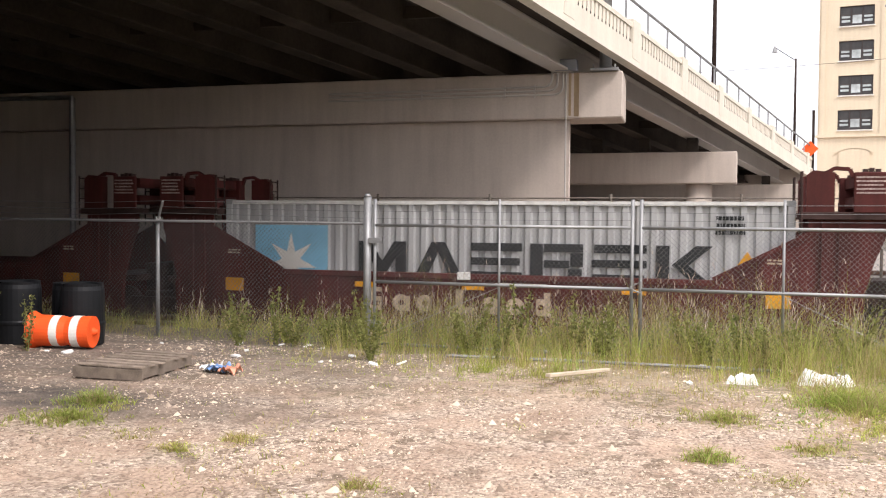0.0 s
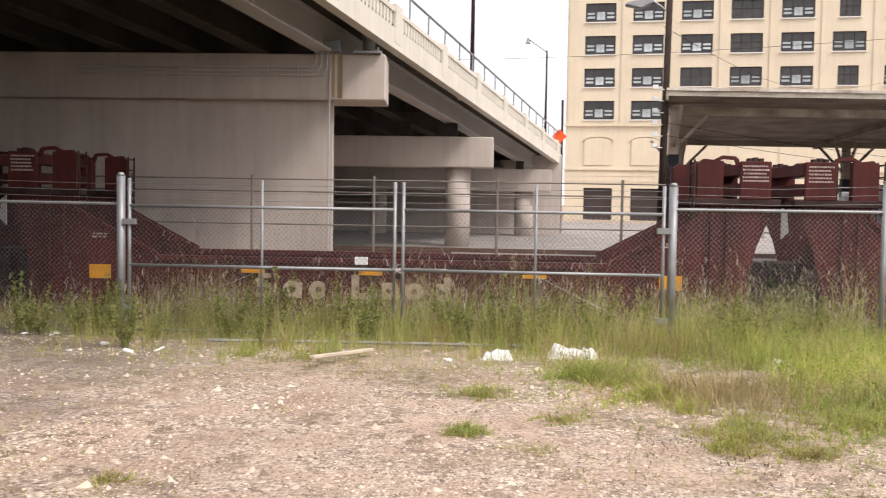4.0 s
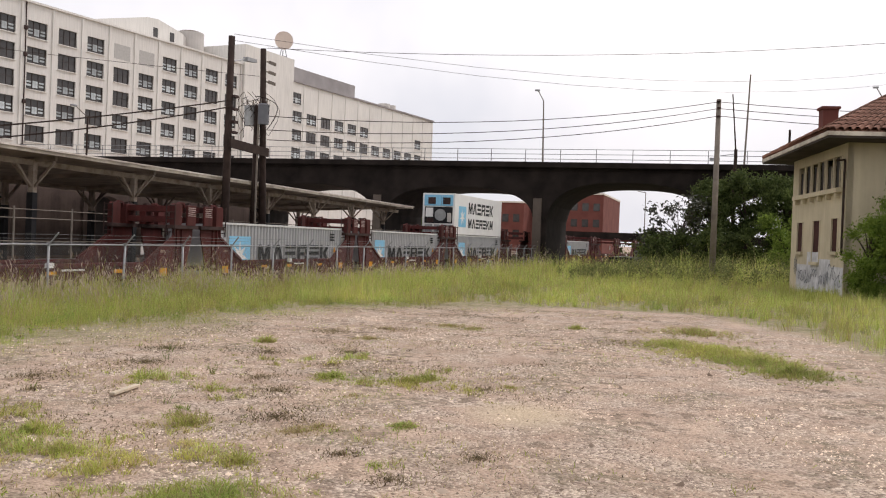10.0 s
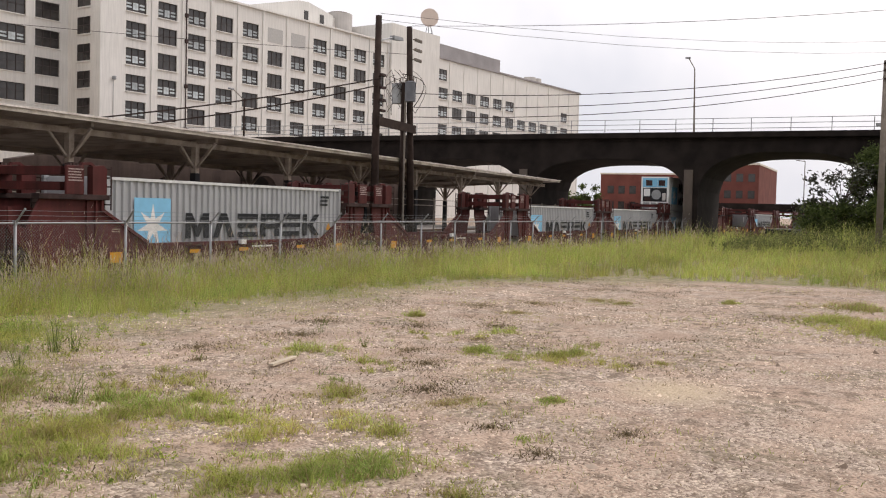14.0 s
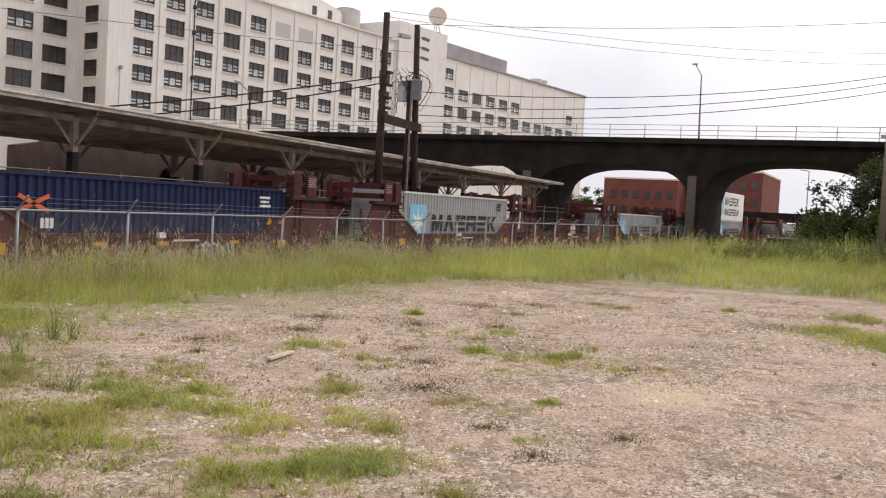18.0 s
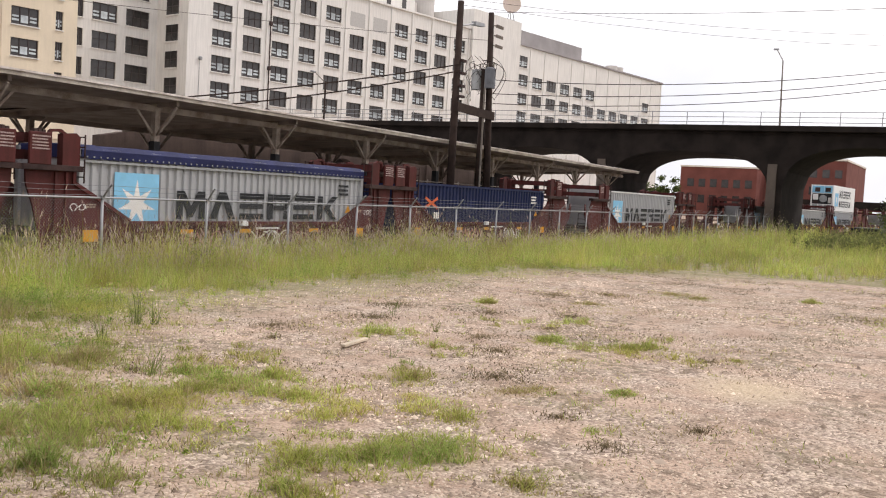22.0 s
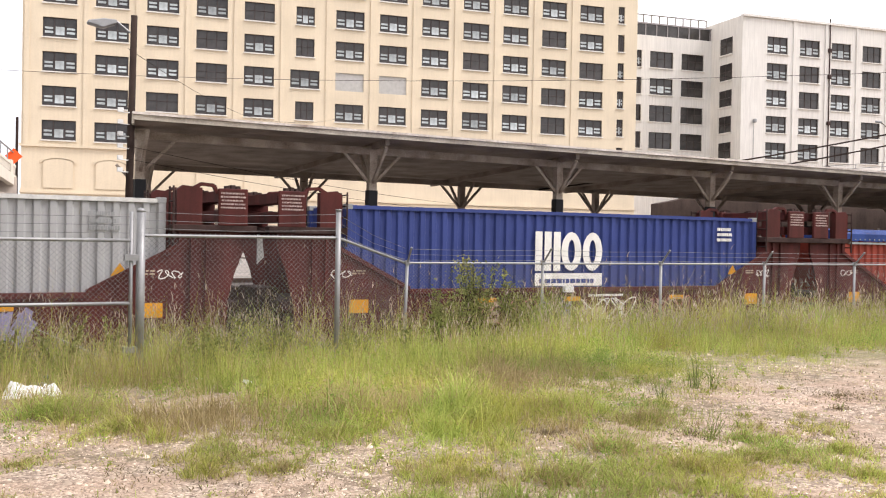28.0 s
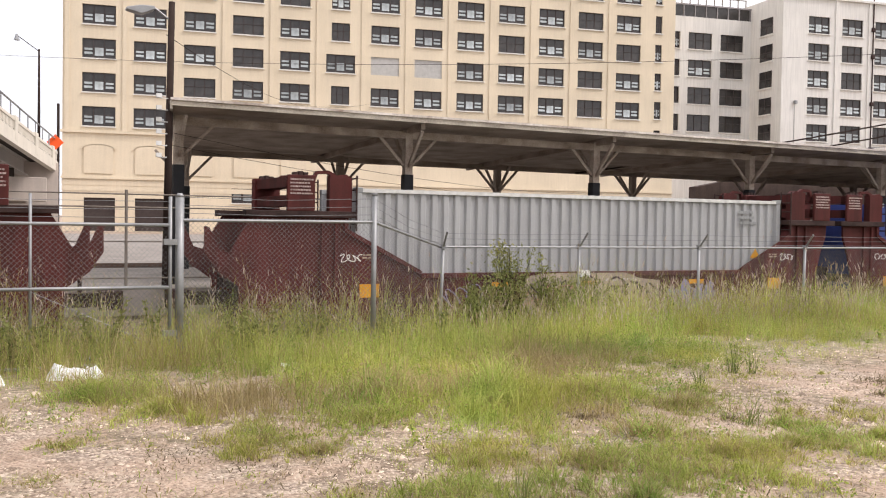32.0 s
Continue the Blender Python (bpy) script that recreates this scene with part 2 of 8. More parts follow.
# clumps in the open gravel: x, y, radius, height, dryness, density
CLUMPS = (
    (5.05, 3.3, 0.36, 0.17, 0.05, 1.0), (5.45, 3.05, 0.34, 0.14, 0.1, 1.0), (4.75, 3.6, 0.3, 0.15, 0.15, 0.9), (5.17, 2.26, 0.24, 0.08, 0.4, 0.7), (7.4, 4.48, 0.31, 0.14, 0.35, 0.8), (6.01, 5.13, 0.28, 0.16, 0.2, 0.8),
    (6.57, 5.39, 0.2, 0.16, 0.2, 0.7), (5.71, 5.48, 0.23, 0.14, 0.2, 0.8), (6.33, 3.39, 0.15, 0.14, 0.2, 0.7), (5.36, 2.99, 0.15, 0.12, 0.2, 0.6),
    (10.61, 4.47, 0.19, 0.14, 0.0, 1.0), (10.47, 4.02, 0.26, 0.07, 0.4, 0.6), (10.74, 3.57, 0.29, 0.11, 0.1, 1.0), (11.06, 3.41, 0.13, 0.14, 0.0, 1.0),
    (9.46, 3.75, 0.42, 0.04, 0.7, 0.4), (7.48, 3.47, 0.29, 0.05, 0.9, 0.5), (7.72, 3.36, 0.2, 0.06, 0.8, 0.6), (8.09, 2.7, 0.11, 0.08, 0.2, 0.8),
    (10.9, 2.34, 0.16, 0.05, 0.6, 0.8), (13.49, 6.8, 0.12, 0.2, 0.3, 0.6), (14.8, 5.58, 0.3, 0.08, 0.6, 0.6), (18.26, 5.2, 0.5, 0.06, 0.6, 0.6),
    (17.88, 4.62, 0.26, 0.08, 0.5, 0.8), (19.1, 2.8, 0.12, 0.12, 0.3, 1.0), (4.97, 5.41, 0.38, 0.18, 0.3, 0.8), (4.87, 6.12, 0.35, 0.2, 0.5, 0.7),
    (4.02, 5.5, 0.46, 0.22, 0.3, 0.8), (5.98, 7.04, 0.32, 0.2, 0.5, 0.6), (5.31, 7.77, 0.41, 0.25, 0.3, 0.9), (3.66, 4.69, 0.37, 0.2, 0.2, 0.8),
    (6.15, 6.05, 0.2, 0.15, 0.3, 0.6), (6.09, 4.72, 0.14, 0.12, 0.2, 0.7), (4.2, 3.32, 0.16, 0.1, 0.3, 0.6), (6.7, 4.02, 0.19, 0.06, 0.5, 0.5),
    (3.68, 4.13, 0.19, 0.15, 0.3, 0.7), (16.9, 0.8, 0.6, 0.16, 0.2, 1.3), (16.12, 0.05, 0.7, 0.2, 0.2, 1.6), (14.06, -0.95, 0.5, 0.18, 0.1, 1.6),
    (15.22, -0.54, 0.6, 0.18, 0.2, 1.6), (19.62, 0.5, 0.7, 0.2, 0.5, 0.5), (1.9, 7.01, 0.29, 0.12, 0.3, 0.8), (1.41, 8.46, 0.29, 0.2, 0.1, 1.0),
    (3.64, 8.64, 0.6, 0.12, 0.8, 0.6), (4.3, 7.57, 0.41, 0.22, 0.25, 0.9), (5.78, 6.99, 0.32, 0.12, 0.5, 0.6), (2.21, 6.63, 0.25, 0.12, 0.4, 0.7),
    (3.0, 7.5, 0.43, 0.18, 0.2, 0.8), (3.13, 6.09, 0.37, 0.14, 0.5, 0.6), (3.89, 5.64, 0.36, 0.12, 0.6, 0.5), (5.3, 5.42, 0.26, 0.15, 0.2, 0.8),
    (6.2, 5.58, 0.19, 0.15, 0.2, 0.8), (-0.2, 6.97, 0.13, 0.14, 0.1, 0.8), (0.27, 6.52, 0.26, 0.05, 0.5, 0.5), (-2.24, 5.52, 0.09, 0.13, 0.4, 0.5),
    (-3.9, 6.02, 0.12, 0.09, 0.4, 0.5), (-3.61, 6.41, 0.16, 0.09, 0.5, 0.5), (-4.44, 6.31, 0.17, 0.09, 0.4, 0.5), (-5.51, 7.24, 0.23, 0.18, 0.1, 0.9),
    (-5.32, 6.6, 0.37, 0.12, 0.1, 0.9), (0.95, 9.28, 0.36, 0.32, 0.05, 1.0), (-0.11, 8.39, 0.29, 0.14, 0.3, 0.5), (0.54, 7.48, 0.21, 0.09, 0.4, 0.5),
)
# flat mats of dead brown stems: x, y, radius
MATS = ((7.19, 1.78, 0.16), (8.0, 3.9, 0.4), (9.4, 4.6, 0.45), (8.3, 6.83, 0.12), (10.2, 5.2, 0.3), (12.4, 6.2, 0.4), (11.6, 4.9, 0.25), (13.0, 5.2, 0.3), (15.6, 6.6, 0.5),
        (16.8, 6.0, 0.45), (10.6, 2.6, 0.25), (6.9, 2.8, 0.2), (4.7, 6.9, 0.5), (5.9, 6.4, 0.3), (9.0, 7.4, 0.4), (10.6, 7.0, 0.35), (12.0, 7.6, 0.4), (6.3, 2.2, 0.2))


def cover_at(x, y):
    """How densely weeds cover the ground, and how tall they stand (vectorised)."""
    d = y - np.interp(x, EDGE_X, EDGE_Y)
    d = np.where(x > 25.5, 3.0, d)
    side = np.interp(x, SIDE_X, SIDE_Y) - y
    inside = np.where((x > 0.6) & (x < 7), np.clip(d / 5.4 + 0.16, 0, 1), np.clip(d / 2.2 + 0.3, 0, 1))
    inside = np.maximum(inside, np.clip(side / 1.2 + 0.2, 0, 1))
    back = np.clip(d / 5.5, 0, 1)
    back = np.where(x > 25.5, np.clip((y - 6) / 9, 0.15, 1), back)
    tall = 0.09 + 0.25 * np.clip((d - 0.6) / 3.2, 0, 1) + np.where(x < 3, 0.28, 0.40) * np.clip((y - 12.6) / 1.6, 0, 1) + np.where(x < 4, 0.14, 0.06) * np.clip((y - 10.4) / 1.6, 0, 1)
    tall = np.where(x < -5.5, tall * 0.6, tall)
    tall = np.where(side > 0, np.maximum(tall * 0.4, 0.45), tall)
    tall = np.where(x > 25.5, 0.3 + 0.35 * back + 0.9 * np.clip((x - 48) / 12, 0, 1) * np.clip((9 - y) / 5, 0.5, 1), tall)
    inside = np.where((x < -6.5) & (y < 12.4), inside * 0.15, inside)
    inside = np.where((x < 3.2) & (y < 12.7), inside * 0.55, inside)
    inside = np.where(y > 17.2, 0, inside)
    return inside, tall


def build_ground():
    xs = axis_steps(((-2500, -200, 400), (-200, -40, 20), (-40, -14, 1), (-14, 30, 0.28), (30, 120, 1.5), (120, 400, 40), (400, 2500, 400)))
    ys = axis_steps(((-2500, -200, 400), (-200, -20, 20), (-20, -4, 2), (-4, 18, 0.25), (18, 26, 0.5), (26, 60, 4), (60, 300, 40), (300, 2500, 400)))
    vs = [(x, y, ground_z(x, y)) for y in ys for x in xs]
    n = len(xs)
    fs = [(j * n + i, j * n + i + 1, (j + 1) * n + i + 1, (j + 1) * n + i) for j in range(len(ys) - 1) for i in range(n - 1)]
    me = bpy.data.meshes.new("ground")
    me.from_pydata(vs, [], fs)
    me.materials.append(M_GROUND)
    me.polygons.foreach_set("use_smooth", [True] * len(fs))
    v = np.array(vs)
    soil, tall = cover_at(v[:, 0], v[:, 1])
    soil *= np.where((v[:, 0] < 8) & (v[:, 1] < 10.5), 0.5, 1.0)
    for cx, cy, r, h, dry, den in CLUMPS:
        soil = np.maximum(soil, 0.55 * den * np.clip(1.3 - np.hypot(v[:, 0] - cx, v[:, 1] - cy) / (r * 1.2), 0, 1))
    # wet soil and the overpass's painted shade share this darkening mask
    wet_shade = np.clip(1.6 - np.hypot((v[:, 0] + 6.6) / 2.4, (v[:, 1] - 7.4) / 0.75), 0, 1)
    # ground beneath the overpass: its shade goes into the colour
    wet_shade = np.maximum(wet_shade, np.clip((-v[:, 0] - 4.6) / 1.6, 0, 0.9) * (v[:, 1] < 24) * np.clip((v[:, 1] - 7.6) / 1.2, 0, 1))
    wet_shade = np.maximum(wet_shade, np.clip((-v[:, 0] - 10) / 4, 0, 0.9))
    wet_shade = np.maximum(wet_shade, 0.5 * np.clip((-2.6 - v[:, 0]) / 1.5, 0, 1) * np.clip((v[:, 1] - 8.0) / 0.8, 0, 1) * (v[:, 1] < 14))
    # track bed darkened through the same mask
    wet_shade = np.maximum(wet_shade, 0.75 * np.clip(1.2 - np.abs(v[:, 1] - 20.5) / 3, 0, 1))
    sand = np.clip(1.5 - np.hypot((v[:, 0] - 9.3) / 0.6, (v[:, 1] - 1.85) / 0.45), 0, 1)
    attr = me.color_attributes.new("cover", "FLOAT_COLOR", "POINT")
    data = np.ones((len(v), 4), dtype=np.float32)
    data[:, 0], data[:, 1], data[:, 2] = soil, wet_shade, sand
    attr.data.foreach_set("color", data.ravel())
    tagged(new("ground", me), "gravel and dirt lot sloping gently to the tracks", "ground", kind="structure")


def ground_material():
    m = bpy.data.materials.new("gravel_lot")
    m.use_nodes = True
    n, l = m.node_tree.nodes, m.node_tree.links
    b = n["Principled BSDF"]
    b.inputs["Roughness"].default_value = 0.95
    tc = n.new("ShaderNodeTexCoord")

    def tex(scale, detail=6.0):
        t = n.new("ShaderNodeTexNoise")
        t.inputs["Scale"].default_value, t.inputs["Detail"].default_value = scale, detail
        l.new(tc.outputs["Object"], t.inputs["Vector"])
        return t.outputs["Fac"]

    def ramp2(fac, p0, c0, p1, c1):
        r = n.new("ShaderNodeValToRGB")
        r.color_ramp.elements[0].position, r.color_ramp.elements[1].position = p0, p1
        r.color_ramp.elements[0].color, r.color_ramp.elements[1].color = (*c0, 1), (*c1, 1)
        l.new(fac, r.inputs["Fac"])
        return r.outputs["Color"]

    def mix(fac, a, c, mode="MIX"):
        x = n.new("ShaderNodeMixRGB")
        x.blend_type = mode
        if isinstance(fac, float):
            x.inputs["Fac"].default_value = fac
        else:
            l.new(fac, x.inputs["Fac"])
        l.new(a, x.inputs["Color1"])
        l.new(c, x.inputs["Color2"])
        return x.outputs["Color"]

    dirt = ramp2(tex(0.9), 0.35, (0.38, 0.272, 0.20), 0.68, (0.535, 0.40, 0.30))
    cells = []
    for scale in (34.0, 16.0):
        v = n.new("ShaderNodeTexVoronoi")
        v.inputs["Scale"].default_value = scale
        l.new(tc.outputs["Object"], v.inputs["Vector"])
        cells.append(v)
    sep = n.new("ShaderNodeSeparateColor")
    l.new(cells[0].outputs["Color"], sep.inputs[0])
    pebble = ramp2(sep.outputs[0], 0.15, (0.17, 0.12, 0.09), 0.95, (0.81, 0.67, 0.545))
    sep2 = n.new("ShaderNodeSeparateColor")
    l.new(cells[1].outputs["Color"], sep2.inputs[0])
    chip = ramp2(sep2.outputs[1], 0.2, (0.30, 0.22, 0.17), 0.9, (0.58, 0.475, 0.355))
    where = ramp2(tex(1.6, 8.0), 0.42, (0, 0, 0), 0.6, (1, 1, 1))
    ground = mix(where, dirt, mix(0.4, pebble, chip))
    scrub = ramp2(tex(9.0), 0.3, (0.13, 0.105, 0.06), 0.7, (0.27, 0.22, 0.14))
    spots = ramp2(tex(0.75, 12.0), 0.53, (0, 0, 0), 0.62, (0.75, 0.75, 0.75))
    crumbs = n.new("ShaderNodeMath")
    crumbs.operation = "MULTIPLY"
    l.new(spots, crumbs.inputs[0])
    l.new(ramp2(tex(8.0, 10.0), 0.46, (0, 0, 0), 0.54, (1, 1, 1)), crumbs.inputs[1])
    ground = mix(crumbs.outputs[0], ground, scrub)
    clods = n.new("ShaderNodeMath")
    clods.operation = "MULTIPLY"
    l.new(ramp2(tex(0.55, 8.0), 0.44, (0.15, 0.15, 0.15), 0.6, (0.95, 0.95, 0.95)), clods.inputs[0])
    l.new(ramp2(tex(4.5, 12.0), 0.535, (0, 0, 0), 0.575, (1, 1, 1)), clods.inputs[1])
    ground = mix(clods.outputs[0], ground, ramp2(tex(3.0), 0.35, (0.17, 0.125, 0.085), 0.65, (0.29, 0.21, 0.15)))
    grit = ramp2(tex(26.0, 8.0), 0.36, (0.55, 0.52, 0.5), 0.5, (1, 1, 1))
    ground = mix(0.85, ground, grit, "MULTIPLY")
    ca = n.new("ShaderNodeVertexColor")
    ca.layer_name = "cover"
    cs = n.new("ShaderNodeSeparateColor")
    l.new(ca.outputs["Color"], cs.inputs[0])
    soil = ramp2(tex(5.0), 0.3, (0.12, 0.115, 0.045), 0.75, (0.30, 0.27, 0.13))
    edge = n.new("ShaderNodeMath")
    edge.operation = "MULTIPLY"
    noisy = ramp2(tex(2.2, 8.0), 0.3, (0.45, 0.45, 0.45), 0.65, (1.0, 1.0, 1.0))
    l.new(cs.outputs[0], edge.inputs[0])
    l.new(noisy, edge.inputs[1])
    ground = mix(edge.outputs[0], ground, soil)
    # one dark colour for wet soil and for the painted overpass shade
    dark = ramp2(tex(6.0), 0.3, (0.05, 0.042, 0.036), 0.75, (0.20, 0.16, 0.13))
    wet_shade = n.new("ShaderNodeMath")
    wet_shade.operation = "MULTIPLY"
    l.new(cs.outputs[1], wet_shade.inputs[0])
    l.new(ramp2(tex(1.5, 8.0), 0.34, (0.6, 0.6, 0.6), 0.54, (1, 1, 1)), wet_shade.inputs[1])
    ground = mix(wet_shade.outputs[0], ground, dark)
    sandy = ramp2(tex(12.0), 0.3, (0.46, 0.36, 0.24), 0.7, (0.54, 0.43, 0.30))
    ground = mix(cs.outputs[2], ground, sandy)
    l.new(ground, b.inputs["Base Color"])
    bump = n.new("ShaderNodeBump")
    bump.inputs["Strength"].default_value, bump.inputs["Distance"].default_value = 0.8, 0.03
    add = n.new("ShaderNodeMath")
    add.operation = "MULTIPLY_ADD"
    add.inputs[1].default_value = -0.8
    l.new(cells[0].outputs["Distance"], add.inputs[0])
    l.new(tex(9.0, 8.0), add.inputs[2])
    l.new(add.outputs[0], bump.inputs["Height"])
    l.new(bump.outputs["Normal"], b.inputs["Normal"])
    return m


M_GROUND = ground_material()
build_ground()


# ---- warehouse across the tracks ----
FACADE = pose(16.83, 108.7, 0, 0, 0, -8.8)


def window_mesh(w, h):
    """The dark glass of a steel sash window."""
    bm = bmesh.new()
    add_box(bm, 0, 0.0, 0, w, 0.06, h)
    return mesh_of("window", bm, M_GLASS)


def sash_mesh(w, h):
    bm = bmesh.new()
    t = 0.09
    for a, b in ((0, t), (w - t, w), (w * 0.34 - t / 2, w * 0.34 + t / 2), (w * 0.66 - t / 2, w * 0.66 + t / 2)):
        add_box(bm, a, -0.05, 0, b, 0.02, h)
    for a, b in ((0, t), (h - t, h), (h * 0.55, h * 0.55 + 0.06)):
        add_box(bm, 0, -0.05, a, w, 0.02, b)
    return mesh_of("window_frame", bm, M_FRAME)


def light_mesh(w, h):
    bm = bmesh.new()
    for a, b, z0, z1 in ((0.06, 0.30, 0.21, 0.32), (0.06, 0.30, 0.42, 0.52), (0.37, 0.63, 0.14, 0.56), (0.70, 0.94, 0.21, 0.32), (0.70, 0.94, 0.42, 0.52)):
        add_box(bm, w * a, -0.04, h * z0, w * b, 0.01, h * z1)
    return mesh_of("opening_light", bm, M_PALE_PANE)


def sill_mesh(w):
    bm = bmesh.new()
    add_box(bm, -0.08, -0.2, -0.13, w + 0.08, 0.05, 0)
    return mesh_of("window_sill", bm, M_WHITE)


def facade_wall(parent, u0, u1, z0, z1, y0, y1, holes, mat, name="wall"):
    """A wall with real openings, as a grid of boxes between the openings' columns and rows."""
    bm = bmesh.new()
    cols = sorted({u0, u1, *[c for h in holes for c in (h[0], h[2])]})
    rows = sorted({z0, z1, *[c for h in holes for c in (h[1], h[3])]})
    for a, b in zip(cols, cols[1:]):
        run = None
        for c, d in zip(rows, rows[1:]):
            hole = any(h[0] < (a + b) / 2 < h[2] and h[1] < (c + d) / 2 < h[3] for h in holes)
            if hole:
                if run is not None:
                    add_box(bm, a, y0, run, b, y1, c)
                run = None
            elif run is None:
                run = c
        if run is not None:
            add_box(bm, a, y0, run, b, y1, z1)
    if len(holes) < 12:
        bmesh.ops.remove_doubles(bm, verts=list(bm.verts), dist=0.001)
    return part(name, bm, mat, parent)


def fill_windows(parent, holes, depth, rng, lights=0.85, front=0.0):
    cache = {}
    for (a, c, b, d) in holes:
        key = (round(b - a, 2), round(d - c, 2))
        if key not in cache:
            cache[key] = (window_mesh(*key), sash_mesh(*key), light_mesh(*key), sill_mesh(key[0]))
        w, s, l, sl = cache[key]
        win = share("window", w, parent, pose(a, depth, c))
        share("window_frame", s, win, pose(0, -0.01, 0))
        if rng.random() < lights:
            share("opening_light", l, win, pose(0, -0.015, 0))
        share("window_sill", sl, win, pose(0, front - depth + 0.02, 0))


def build_warehouse():
    rng = random.Random(4)
    b = thing("warehouse_building", FACADE, "tall cream-painted warehouse with rows of steel sash windows", "building")
    cols = [-7.33 + 5.27 * i for i in range(13)]
    holes = []
    for i, u in enumerate(cols):
        for r in range(7):
            z = 11.32 + 3.64 * r
            if i == 5 and r != 2:
                holes.append((u + 0.6, z, u + 2.75, z + 2.1))
            else:
                holes.append((u, z, u + 3.4, z + 2.1))
    for r in range(7):
        holes.append((61.4, 11.5 + 3.64 * r, 62.35, 13.7 + 3.64 * r))
    ground_holes = [(u, 3.3, u + 3.6, 5.2) for u in cols[3:]] + [(u + 0.2, 0, u + 3.4, 3.6) for u in cols[:2]]
    facade_wall(b, -9.3, 64.2, -0.2, 38, 0, 0.5, holes + ground_holes, M_CREAM)
    shut = [h for h in holes if abs(h[1] - 18.6) < 0.05 and 23 < h[0] < 31]
    fill_windows(b, [h for h in holes if h not in shut], 0.25, rng)
    for h in shut:
        box_part("blank_panel", (h[0], 0.15, h[1], h[2], 0.25, h[3]), M_BLANK, b, "pale grey blanked-off window")
    fill_windows(b, ground_holes[:-2], 0.3, rng, lights=0.1)
    for h in ground_holes[-2:]:
        box_part("loading_door", (h[0], 0.3, h[1], h[2], 0.42, h[3]), M_FRAME, b, "dark roller loading door")
    for u in cols[:5]:
        bm = bmesh.new()
        arc = [(u + 1.7 + 1.5 * math.cos(a), 8.85 + 0.45 * math.sin(a)) for a in [math.pi * i / 12 for i in range(13)]]
        add_prism(bm, [(u + 0.2, 6.2), (u + 3.2, 6.2)] + arc, "y", -0.14, 0.0)
        part("blind_arch", bm, M_CREAM, b)
        bm = bmesh.new()
        rim = [(u + 1.7 + 1.75 * math.cos(a), 8.85 + 0.62 * math.sin(a)) for a in [math.pi * i / 12 for i in range(13)]]
        for p, q in zip(rim, rim[1:]):
            add_beam(bm, (p[0], -0.1, p[1]), (q[0], -0.1, q[1]), 0.2, 0.16, (0, 1, 0))
        part("arch_moulding", bm, M_CREAM, b)
    for k in range(9):
        box_part("stone_course", (-9.35, -0.05, 0.6 + 0.62 * k, 64.2, 0.0, 1.14 + 0.62 * k), M_CREAM, b) if k in (6, 7, 8) else None
    box_part("belt_course", (-9.45, -0.2, 5.62, 64.2, 0, 5.85), M_CREAM, b)
    box_part("side_wall", (-9.3, 0.5, -0.2, -8.8, 40, 38), M_CREAM, b)
    box_part("side_wall", (63.7, 0.5, -0.2, 64.2, 40, 38), M_CREAM, b)
    box_part("roof", (-9.3, 0, 38, 64.2, 40, 38.4), M_WHITE, b)
    box_part("belt_course", (-9.5, -0.25, 10.55, 64.2, 0, 10.85), M_CREAM, b)
    for u in [-9.1] + [c + 4.1 for c in cols[:12]]:
        box_part("pilaster", (u, -0.12, 10.85, u + 0.5, 0.0, 37.9), M_CREAM, b)


